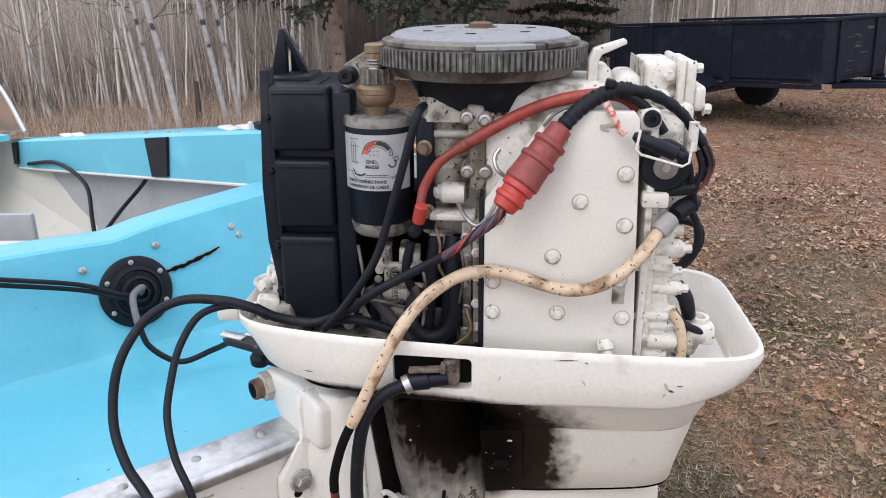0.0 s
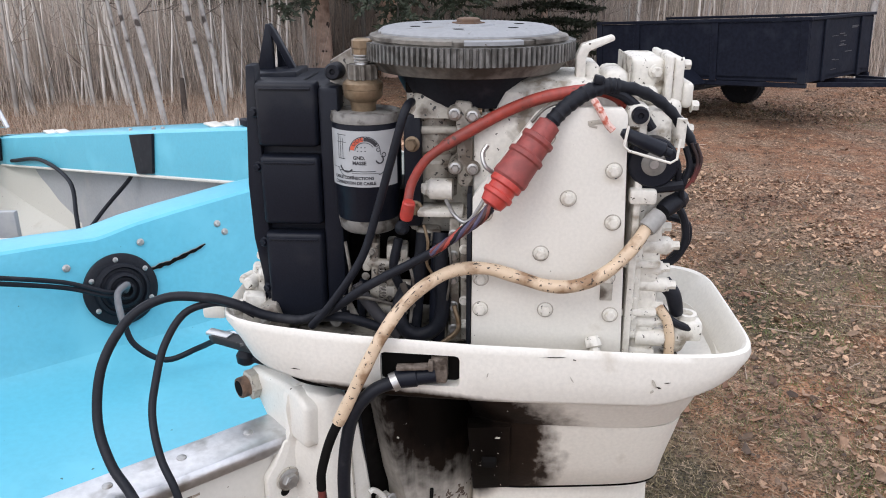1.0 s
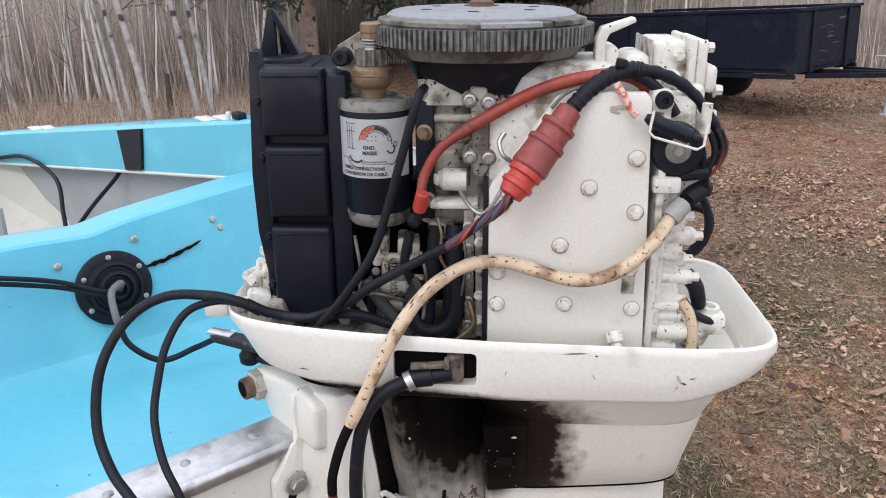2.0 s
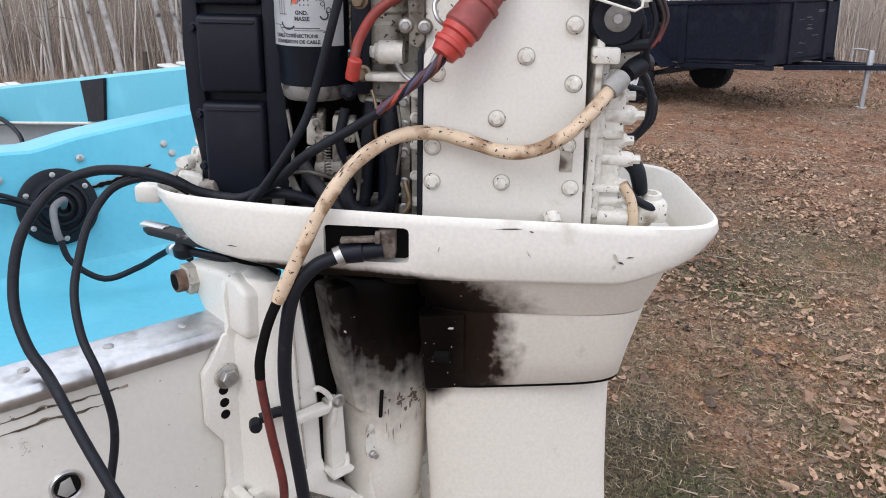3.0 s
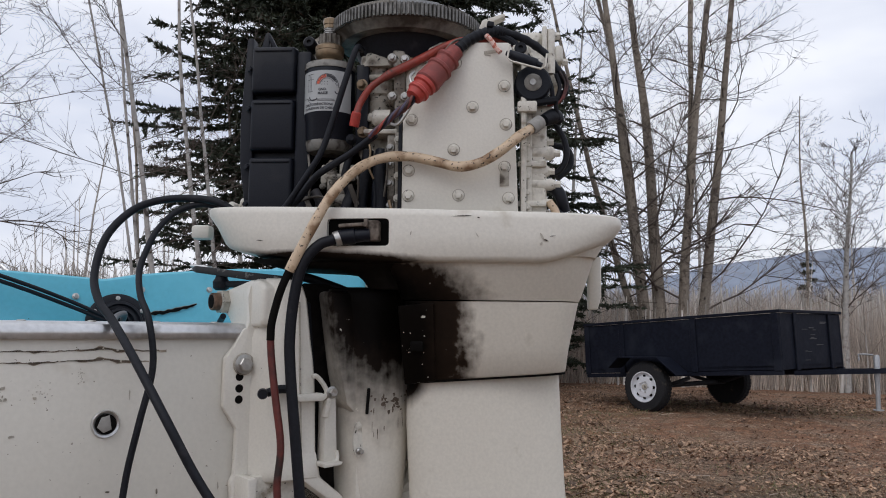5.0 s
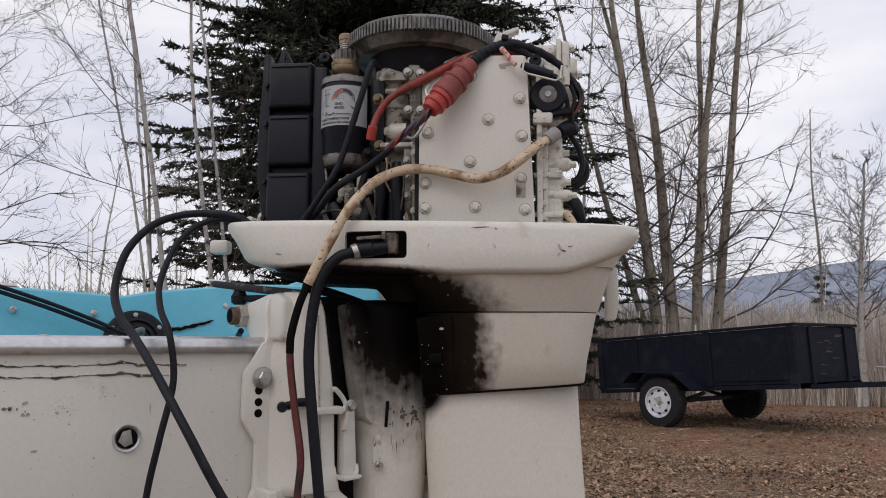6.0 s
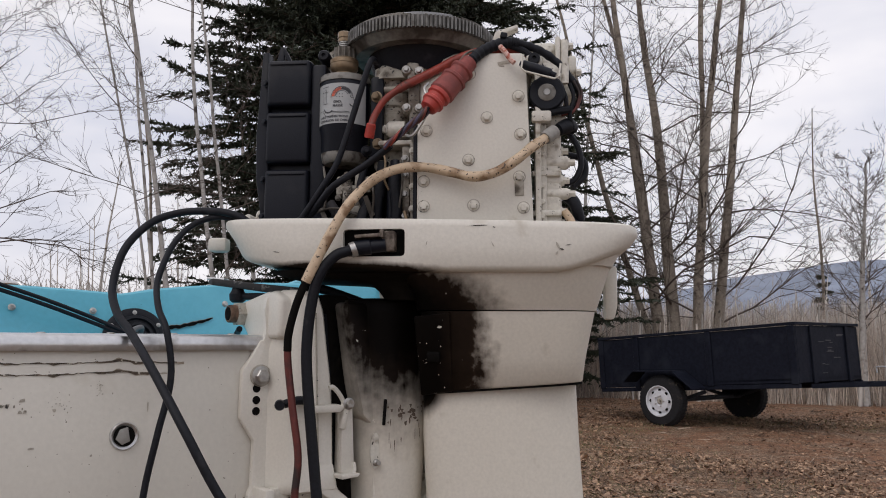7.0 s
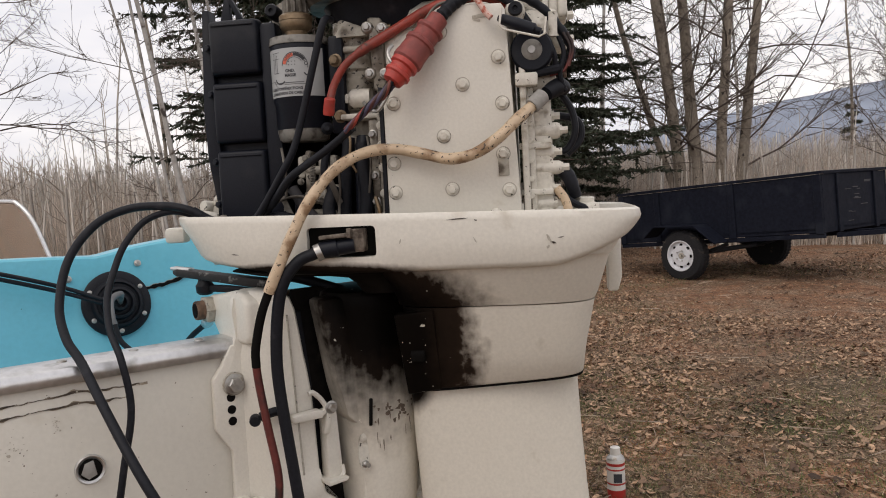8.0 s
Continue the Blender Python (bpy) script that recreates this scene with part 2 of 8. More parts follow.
def glass_mat():
    m = bpy.data.materials.new("windshield_acrylic")
    m.use_nodes = True
    b = m.node_tree.nodes["Principled BSDF"]
    b.inputs["Base Color"].default_value = (0.92, 0.95, 0.95, 1)
    b.inputs["Roughness"].default_value = 0.08
    b.inputs["Transmission Weight"].default_value = 1.0
    b.inputs["IOR"].default_value = 1.2
    return m


GLASS = glass_mat()
# soot on the adapter; elsewhere also painted shade behind open gaps
SOOTSHADE = mat("soot_and_shade_black", (0.011, 0.0095, 0.0085), 0.85, spec=0.06, vary=0.3, grain=60, stain=(0.03, 0.025, 0.02), stain_at=0.66, stain_scale=30)
DULLCAP = mat("dull_zinc_casting", (0.23, 0.22, 0.20), 0.6, 0.3, vary=0.15, grain=120, stain=(0.07, 0.06, 0.05), stain_at=0.50, stain_scale=45)

# ---- building helpers ----


def thing(name, base, label, category, group="", kind=""):
    ob = new(name)
    ob.empty_display_size = 0.1
    ob.location = base
    return tagged(ob, label, category, group, kind)


def part(name, bm, material, parent=None, label="", flat=False, angle=35):
    me = bpy.data.meshes.new(name)
    bm.normal_update()
    bm.to_mesh(me)
    bm.free()
    for mt in (material if isinstance(material, (list, tuple)) else [material]):
        me.materials.append(mt)
    if not flat:
        me.polygons.foreach_set("use_smooth", [True] * len(me.polygons))
        me.set_sharp_from_angle(angle=radians(angle))
    ob = new(name, me)
    if parent is not None:
        ob.parent = parent
        if parent.type == "EMPTY":
            ob.matrix_parent_inverse = Matrix.Translation(parent.location).inverted()
    if label:
        ob["label"] = label
    return ob


def loft(rings, cap0=True, cap1=True, bm=None):
    bm = bm or bmesh.new()
    vs = [[bm.verts.new(p) for p in r] for r in rings]
    k = len(rings[0])
    for a, b in zip(vs, vs[1:]):
        for i in range(k):
            bm.faces.new((a[i], a[(i + 1) % k], b[(i + 1) % k], b[i]))
    if cap0:
        bm.faces.new(list(reversed(vs[0])))
    if cap1:
        bm.faces.new(vs[-1])
    bmesh.ops.recalc_face_normals(bm, faces=bm.faces)
    return bm


def bevelled(bm, amount, segments=2, only=None):
    edges = [e for e in bm.edges if len(e.link_faces) == 2 and e.calc_face_angle(0) > radians(25) and (only is None or only(e))]
    if edges and amount > 0:
        bmesh.ops.bevel(bm, geom=edges, offset=amount, segments=segments, affect="EDGES", profile=0.5, clamp_overlap=True)
    return bm


def prism(poly, plane, lo, hi, bevel=0.0, segments=2, bm=None):
    """A polygon extruded. plane 'xz': poly in x, z, along y; 'xy': along z; 'yz': along x; or a function of (a, b, depth)."""
    f = {"xz": lambda a, b, d: (a, d, b), "xy": lambda a, b, d: (a, b, d), "yz": lambda a, b, d: (d, a, b)}.get(plane, plane)
    one = loft([[f(a, b, lo) for a, b in poly], [f(a, b, hi) for a, b in poly]])
    bevelled(one, bevel, segments)
    return joined(bm, one)


def joined(bm, one):
    if bm is None:
        return one
    me = bpy.data.meshes.new("join")
    one.to_mesh(me)
    one.free()
    bm.from_mesh(me)
    bpy.data.meshes.remove(me)
    return bm


def rbox(c, s, bevel=0.004, m=None, bm=None, segments=2):
    one = bmesh.new()
    bmesh.ops.create_cube(one, size=1)
    for v in one.verts:
        v.co = Vector((v.co.x * s[0], v.co.y * s[1], v.co.z * s[2]))
    bevelled(one, bevel, segments)
    mm = Matrix.Translation(c) @ (m or Matrix())
    bmesh.ops.transform(one, matrix=mm, verts=one.verts)
    return joined(bm, one)


def axes_to(d):
    return Vector(d).to_track_quat("Z", "Y").to_matrix().to_4x4()


def lathe(p, d, prof, segs=24, bm=None):
    """A turned body from p along d: prof is a list of (distance, radius)."""
    q = axes_to(d)
    rings = []
    for h, r in prof:
        rings.append([Vector(p) + (q @ Vector((max(r, 1e-4) * math.cos(i * math.tau / segs), max(r, 1e-4) * math.sin(i * math.tau / segs), h))) for i in range(segs)])
    return joined(bm, loft(rings))


def spline(pts, per=6):
    p = [Vector(q) for q in pts]
    p = [p[0] * 2 - p[1]] + p + [p[-1] * 2 - p[-2]]
    out = []
    for i in range(1, len(p) - 2):
        a, b, c, d = p[i - 1:i + 3]
        for s in range(per):
            t = s / per
            out.append(0.5 * ((2 * b) + (c - a) * t + (2 * a - 5 * b + 4 * c - d) * t * t + (3 * b - a - 3 * c + d) * t ** 3))
    out.append(p[-2])
    return out


def tube(pts, r, segs=12, per=6, bm=None, smooth=True):
    path = spline(pts, per) if smooth else [Vector(q) for q in pts]
    rad = r if callable(r) else (lambda f: r)
    rings, up = [], Vector((0.31, 0.2, 0.93))
    for i, p in enumerate(path):
        d = (path[min(i + 1, len(path) - 1)] - path[max(i - 1, 0)]).normalized()
        x = up.cross(d)
        if x.length < 1e-3:
            x = Vector((1, 0, 0)).cross(d)
        x.normalize()
        up = d.cross(x).normalized()
        rr = rad(i / (len(path) - 1))
        rings.append([p + rr * (math.cos(a) * x + math.sin(a) * up) for a in (j * math.tau / segs for j in range(segs))])
    return joined(bm, loft(rings))


def bolt(p, d, r, head=None, washer=True, bm=None):
    """A hexagon head on its washer, along d from the seat p."""
    h = head or r * 0.75
    b = bmesh.new() if bm is None else bm
    if washer:
        b = lathe(p, d, [(0, r * 1.35), (r * 0.14, r * 1.35), (r * 0.2, r * 1.25)], 18, b)
    b = lathe(p, d, [(r * 0.15, r), (h * 0.85, r), (h, r * 0.86)], 6, b)
    return lathe(p, d, [(h * 0.99, r * 0.62), (h * 1.04, r * 0.58)], 12, b)


# the boat's own axes: u to starboard along the transom, v forward
BU, BV, BO = Vector((0.7302, 0.6832, 0)), Vector((-0.6832, 0.7302, 0)), Vector((-0.32, 0.007, 0))


def bw(u, v, z):
    return BO + BU * u + BV * v + Vector((0, 0, z))

# ---- ground ----
GZ = 0.18


def ground_z(x, y):
    return GZ + 0.035 * noise.noise(Vector((x * 0.35, y * 0.35, 0))) + 0.012 * noise.noise(Vector((x * 2.3, y * 2.3, 3)))


def leaf_ground():
    m = bpy.data.materials.new("leaf_litter_soil")
    m.use_nodes = True
    n, l = m.node_tree.nodes, m.node_tree.links
    b = n["Principled BSDF"]
    b.inputs["Roughness"].default_value = 0.9
    t = n.new("ShaderNodeTexCoord")

    def tex(scale, detail=6, kind="ShaderNodeTexNoise"):
        x = n.new(kind)
        x.inputs["Scale"].default_value = scale
        if kind == "ShaderNodeTexNoise":
            x.inputs["Detail"].default_value = detail
        l.new(t.outputs["Object"], x.inputs["Vector"])
        return x

    def ramp(src, stops):
        x = n.new("ShaderNodeValToRGB")
        e = x.color_ramp.elements
        e[0].position, e[0].color = stops[0][0], (*stops[0][1], 1)
        e[1].position, e[1].color = stops[-1][0], (*stops[-1][1], 1)
        for p, c in stops[1:-1]:
            q = e.new(p)
            q.color = (*c, 1)
        l.new(src, x.inputs[0])
        return x.outputs[0]

    def mix(f, a, c):
        x = n.new("ShaderNodeMix")
        x.data_type = "RGBA"
        l.new(f, x.inputs[0]), l.new(a, x.inputs[6]), l.new(c, x.inputs[7])
        return x.outputs[2]

    vor = tex(48, kind="ShaderNodeTexVoronoi")
    litter = ramp(vor.outputs["Color"], ((0.0, (0.070, 0.042, 0.026)), (0.35, (0.26, 0.152, 0.092)), (0.72, (0.45, 0.285, 0.18)), (1.0, (0.62, 0.44, 0.30))))
    soil = ramp(tex(9).outputs[0], ((0.3, (0.19, 0.085, 0.044)), (0.7, (0.46, 0.235, 0.125))))
    moss = ramp(tex(140, 4).outputs[0], ((0.36, (0.022, 0.022, 0.010)), (0.52, (0.070, 0.066, 0.030)), (0.66, (0.15, 0.13, 0.07))))
    f1 = ramp(tex(3.5, 8).outputs[0], ((0.42, (0, 0, 0)), (0.58, (1, 1, 1))))
    f2 = ramp(tex(0.9, 7).outputs[0], ((0.45, (0, 0, 0)), (0.60, (0.95, 0.95, 0.95))))
    sep = n.new("ShaderNodeSeparateXYZ")
    l.new(t.outputs["Object"], sep.inputs[0])
    near = n.new("ShaderNodeMapRange")
    near.inputs[1].default_value, near.inputs[2].default_value, near.inputs[3].default_value, near.inputs[4].default_value = 2.6, 4.4, 0.9, 0.08
    l.new(sep.outputs[1], near.inputs[0])
    grown = n.new("ShaderNodeMath")
    grown.operation = "MULTIPLY"
    l.new(f2, grown.inputs[0])
    l.new(near.outputs[0], grown.inputs[1])
    colour = mix(grown.outputs[0], mix(f1, soil, litter), moss)
    crumb = ramp(tex(95, 4).outputs[0], ((0.38, (0.16, 0.15, 0.14)), (0.50, (0.90, 0.90, 0.90)), (0.62, (1.0, 1.0, 1.0))))
    grit = n.new("ShaderNodeMix")
    grit.data_type, grit.blend_type = "RGBA", "MULTIPLY"
    grit.inputs[0].default_value = 0.85
    l.new(colour, grit.inputs[6])
    l.new(crumb, grit.inputs[7])
    l.new(grit.outputs[2], b.inputs["Base Color"])
    bp = n.new("ShaderNodeBump")
    bp.inputs["Strength"].default_value, bp.inputs["Distance"].default_value = 0.8, 0.02
    l.new(vor.outputs["Distance"], bp.inputs["Height"])
    bp2 = n.new("ShaderNodeBump")
    bp2.inputs["Strength"].default_value, bp2.inputs["Distance"].default_value = 1.0, 0.03
    l.new(tex(34, 6).outputs[0], bp2.inputs["Height"])
    l.new(bp.outputs[0], bp2.inputs["Normal"])
    l.new(bp2.outputs[0], b.inputs["Normal"])
    return m


GROUND = leaf_ground()
bm = bmesh.new()
radii = [0.0, 0.4] + [0.8 * 1.085 ** i for i in range(1, 96)]
spokes = 96
rows = []
for r in radii[1:]:
    rows.append([bm.verts.new((1.5 + r * math.cos(a), 4 + r * math.sin(a), ground_z(1.5 + r * math.cos(a), 4 + r * math.sin(a)))) for a in (i * math.tau / spokes for i in range(spokes))])
c0 = bm.verts.new((1.5, 4, ground_z(1.5, 4)))
for i in range(spokes):
    bm.faces.new((c0, rows[0][i], rows[0][(i + 1) % spokes]))
for a, b in zip(rows, rows[1:]):
    for i in range(spokes):
        bm.faces.new((a[i], b[i], b[(i + 1) % spokes], a[(i + 1) % spokes]))
tagged(part("ground", bm, GROUND), "brown yard ground under fallen leaves and thin grass", "ground", kind="structure")

LEAF = mat("fallen_leaf", (0.285, 0.182, 0.114), 0.75, vary=0.35, grain=45, stain=(0.13, 0.068, 0.040), stain_at=0.52, stain_scale=1.7, sheet=0.75, bump=0)
GRASS = mat("spring_grass", (0.118, 0.145, 0.044), 0.7, vary=0.25, grain=3, stain=(0.24, 0.19, 0.105), stain_at=0.46, stain_scale=2.2, sheet=0.6, bump=0)
STRAWLIT = mat("dry_straw", (0.30, 0.22, 0.145), 0.8, vary=0.2, grain=20, sheet=0.9, bump=0)
STRAW = mat("dry_brush", (0.42, 0.33, 0.255), 0.85, vary=0.2, grain=20, sheet=0.45, bump=0)


def mesh_stuff(name, verts, faces, material, label, category, parent=None):
    me = bpy.data.meshes.new(name)
    me.from_pydata(verts, [], faces)
    me.materials.append(material)
    ob = new(name, me)
    if parent is not None:
        ob.parent = parent
        return ob
    return tagged(ob, label, category, kind="stuff")


rng = random.Random(7)
lv, lf = [], []
bare = Vector((2.4, 6.6))
for i in range(105000):
    d = 0.5 + 11 * rng.random() ** 0.75
    a = radians(rng.uniform(-4, 42) if i % 6 else rng.uniform(-38, -4))
    x, y = 0.1 + (d + 1.2) * math.sin(a), -1.2 + (d + 1.2) * math.cos(a)
    if noise.noise(Vector((x * 0.9, y * 0.9, 9))) < rng.uniform(-0.55, 0.25):
        continue
    if (Vector((x, y)) - bare).length < 1.3 and rng.random() < 0.8 or y < 3.2 and rng.random() < 0.30:
        continue
    s = rng.uniform(0.006, 0.019) * (1.0 if rng.random() < 0.93 else 1.9)
    q = pose(x, y, ground_z(x, y) + 0.006 + rng.random() * 0.012, rng.uniform(-28, 28), rng.uniform(-28, 28), rng.uniform(0, 360))
    k = len(lv)
    curl = s * rng.uniform(0.1, 0.6)
    for c in ((-1.1, 0, curl), (-0.3, -0.7, 0), (0.6, -0.55, 0.0), (1.2, 0, curl), (0.5, 0.6, 0), (-0.4, 0.7, curl * 0.5)):
        lv.append(tuple(q @ Vector((c[0] * s * rng.uniform(0.6, 1.3), c[1] * s * rng.uniform(0.3, 1.2), c[2] * rng.uniform(0.4, 1.6)))))
    lf += [(k, k + 1, k + 2, k + 5), (k + 5, k + 2, k + 3, k + 4)]
mesh_stuff("fallen_leaves", lv, lf, LEAF, "curled brown fallen leaves scattered over the yard", "leaves")
gv, gf = [], []
for i in range(150000):
    d = 0.5 + 9 * rng.random() ** 1.1
    a = radians(rng.uniform(-38, 42))
    x, y = 0.1 + (d + 1.2) * math.sin(a), -1.2 + (d + 1.2) * math.cos(a)
    if noise.noise(Vector((x * 0.55, y * 0.55, 21))) + 0.25 * noise.noise(Vector((x * 3, y * 3, 2))) < rng.uniform(-0.1, 0.45) - 0.25 * math.exp(-((y - 2.4) / 1.0) ** 2):
        continue
    h, w, t = rng.uniform(0.012, 0.045), rng.uniform(0.001, 0.0024), rng.uniform(0, math.tau)
    bx, by = rng.uniform(-0.04, 0.04), rng.uniform(-0.04, 0.04)
    z = ground_z(x, y) - 0.003
    k = len(gv)
    gv += [(x - w * math.cos(t), y - w * math.sin(t), z), (x + w * math.cos(t), y + w * math.sin(t), z), (x + bx, y + by, z + h)]
    gf.append((k, k + 1, k + 2))
for i in range(150000):
    d = 0.9 + 4.6 * rng.random() ** 1.1
    a = radians(rng.uniform(-4, 40))
    x, y = 0.1 + (d + 1.2) * math.sin(a), -1.2 + (d + 1.2) * math.cos(a)
    if noise.noise(Vector((x * 0.8, y * 0.8, 5))) + 0.4 * noise.noise(Vector((x * 3.5, y * 3.5, 2))) < rng.uniform(-0.40, 0.30) + max(0, (y - 2.6) * 0.45):
        continue
    h, w, t = rng.uniform(0.008, 0.024), rng.uniform(0.0010, 0.0022), rng.uniform(0, math.tau)
    bx, by = rng.gauss(0, 0.012), rng.gauss(0, 0.012)
    z = ground_z(x, y) - 0.002
    k = len(gv)
    gv += [(x - w * math.cos(t), y - w * math.sin(t), z), (x + w * math.cos(t), y + w * math.sin(t), z), (x + bx, y + by, z + h)]
    gf.append((k, k + 1, k + 2))
mesh_stuff("grass", gv, gf, GRASS, "sparse short green grass between the leaves", "grass")
tv, tf = [], []
for i in range(240):
    d = 1.0 + 8 * rng.random()
    a = radians(rng.uniform(-30, 40))
    x, y = 0.1 + (d + 1.2) * math.sin(a), -1.2 + (d + 1.2) * math.cos(a)
    length, w, t = rng.uniform(0.06, 0.30), rng.uniform(0.0015, 0.0035), rng.uniform(0, math.tau)
    z = ground_z(x, y) + 0.012
    dx, dy = math.cos(t), math.sin(t)
    k = len(tv)
    tv += [(x - dy * w, y + dx * w, z), (x + dy * w, y - dx * w, z), (x + dx * length, y + dy * length, z + 0.02 * rng.random()), (x, y, z + 2 * w)]
    tf += [(k, k + 1, k + 2), (k + 1, k + 3, k + 2), (k + 3, k, k + 2)]
mesh_stuff("twigs", tv, tf, STRAW, "thin dry twigs and stalks on the ground", "twigs")
sv, sf = [], []
for i in range(60000):
    d = 0.5 + 10 * rng.random() ** 0.85
    a = radians(rng.uniform(-38, 42))
    x, y = 0.1 + (d + 1.2) * math.sin(a), -1.2 + (d + 1.2) * math.cos(a)
    length, w, t = rng.uniform(0.015, 0.06), rng.uniform(0.0008, 0.002), rng.uniform(0, math.tau)
    z = ground_z(x, y) + rng.uniform(0.002, 0.014)
    dx, dy = math.cos(t), math.sin(t)
    k = len(sv)
    sv += [(x - dy * w, y + dx * w, z), (x + dy * w, y - dx * w, z + w), (x + dx * length, y + dy * length, z + rng.uniform(-0.006, 0.012))]
    sf.append((k, k + 1, k + 2))
for i in range(25000):
    d = 0.9 + 5.5 * rng.random()
    a = radians(rng.uniform(-4, 41))
    x, y = 0.1 + (d + 1.2) * math.sin(a), -1.2 + (d + 1.2) * math.cos(a)
    length, w, t = rng.uniform(0.008, 0.030), rng.uniform(0.0006, 0.0014), rng.uniform(0, math.tau)
    z = ground_z(x, y) + rng.uniform(0.002, 0.012)
    dx, dy = math.cos(t), math.sin(t)
    k = len(sv)
    sv += [(x - dy * w, y + dx * w, z), (x + dy * w, y - dx * w, z + w), (x + dx * length, y + dy * length, z + rng.uniform(-0.004, 0.016))]
    sf.append((k, k + 1, k + 2))
mesh_stuff("straw_litter", sv, sf, STRAWLIT, "short dry straw and stalk litter lying on the soil", "straw")

# ---- the outboard motor ----
YC = 0.122
motor = thing("outboard_motor", (0.1, YC, 0.55), "white uncowled outboard motor with soot-stained midsection clamped to the boat's transom", "outboard motor")


def outline(x0, x1, b, power=11.0, n=72):
    """A rounded-rectangle plan outline between x0 and x1, of half-width b about the motor's middle."""
    pts, cx, a = [], (x0 + x1) / 2, (x1 - x0) / 2
    for i in range(n):
        t = i * math.tau / n
        c, s = math.cos(t), math.sin(t)
        pts.append((cx + a * math.copysign(abs(c) ** (2 / power), c), YC + b * math.copysign(abs(s) ** (2 / power), s)))
    return pts


def ring(x0, x1, b, z, power=11.0, n=72):
    zf = z if callable(z) else (lambda x, y: z)
    return [Vector((x, y, zf(x, y))) for x, y in outline(x0, x1, b, power, n)]


def rim_z(x, y):
    return 1.329 - 0.017 * (x + 0.35) / 0.7


def edge_z(x, y):
    rise = max(0.0, (x - 0.235) / 0.115)
    return 1.236 + 0.040 * min(1, rise) ** 1.2 + (0.024 * min(1, max(0, (-0.17 - x) / 0.15)))


def taper(x):
    """How far the pan's walls draw in towards its front end."""
    return 1 - 0.20 * min(1, max(0, (-x - 0.05) / 0.31)) ** 1.2


def pan_ring(x0, x1, b, z):
    zf = z if callable(z) else (lambda x, y: z)
    return [Vector((x, YC + (y - YC) * taper(x), zf(x, y))) for x, y in outline(x0, x1, b, 7.0, 96)]


def lower_cowl():
    rings = [
        pan_ring(-0.275, 0.325, 0.150, 1.245),
        pan_ring(-0.354, 0.352, 0.166, lambda x, y: rim_z(x, y) - 0.020),
        pan_ring(-0.360, 0.357, 0.169, lambda x, y: rim_z(x, y) - 0.003),
        pan_ring(-0.364, 0.361, 0.1725, lambda x, y: rim_z(x, y)),
        pan_ring(-0.366, 0.366, 0.1755, lambda x, y: rim_z(x, y) - 0.003),
        pan_ring(-0.365, 0.368, 0.1765, lambda x, y: rim_z(x, y) - 0.012),
        pan_ring(-0.348, 0.366, 0.176, lambda x, y: (rim_z(x, y) + edge_z(x, y)) / 2),
        pan_ring(-0.332, 0.357, 0.174, lambda x, y: edge_z(x, y) + 0.006),
        pan_ring(-0.326, 0.350, 0.170, lambda x, y: edge_z(x, y)),
        pan_ring(-0.318, 0.340, 0.163, lambda x, y: edge_z(x, y) - 0.003),
        pan_ring(-0.26, 0.290, 0.130, lambda x, y: edge_z(x, y) - 0.004),
    ]
    return loft(rings, cap0=True, cap1=True)


def cowl_face(x):
    """The near face of the pan wall at x."""
    return YC - 0.1768 * taper(x) * (1 - min(0.99, abs(x) / 0.366) ** 7) ** (1 / 7)


cowl = part("lower_cowl", lower_cowl(), SOOT_PAN, motor, "white painted open lower cowl pan with chipped rim", angle=40)
# the hose socket in its near wall is a recess cut through the shell
cutter = part("socket_cut", rbox((-0.078, -0.052, 1.281), (0.106, 0.085, 0.046), 0.006), WHITE, motor)
boolean = cowl.modifiers.new("socket", "BOOLEAN")
boolean.operation, boolean.object, boolean.solver = "DIFFERENCE", cutter, "EXACT"
deps = bpy.context.evaluated_depsgraph_get()
cut_mesh = bpy.data.meshes.new_from_object(cowl.evaluated_get(deps))
cowl.modifiers.clear()
cowl.data = cut_mesh
bpy.data.objects.remove(cutter, do_unlink=True)
cut_mesh.set_sharp_from_angle(angle=radians(40))
# near-black back wall, the recess's shade put into its colour
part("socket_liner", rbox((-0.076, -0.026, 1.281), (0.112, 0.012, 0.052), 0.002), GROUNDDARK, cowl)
SOCKETMETAL = mat("corroded_fitting", (0.17, 0.14, 0.115), 0.6, 0.4, vary=0.3, grain=140, stain=(0.05, 0.035, 0.025), stain_at=0.5, stain_scale=60)
fb = rbox((-0.052, -0.045, 1.283), (0.022, 0.026, 0.034), 0.003)
part("fuel_plate", fb, SOCKETMETAL, cowl, "grey steel fuel fitting in a recess")
fc = lathe((-0.112, -0.058, 1.270), (1, 0.12, 0.12), [(0, 0.009), (0.004, 0.0125), (0.030, 0.0135), (0.032, 0.0115), (0.056, 0.0115)], 20)
part("fuel_connector", fc, BLACK, cowl, "black fuel connector")
fl = rbox((-0.085, -0.060, 1.291), (0.045, 0.012, 0.006), 0.0015, pose(0, 0, 0, 0, -4, 0))
rbox((-0.062, -0.062, 1.295), (0.006, 0.010, 0.014), 0.001, None, fl)
part("connector_latch", fl, SOCKETMETAL, cowl)
sc = rbox((-0.402, 0.100, 1.296), (0.036, 0.030, 0.026), 0.006)
part("front_lug", sc, WHITE, cowl)
rs_ = random.Random(4)
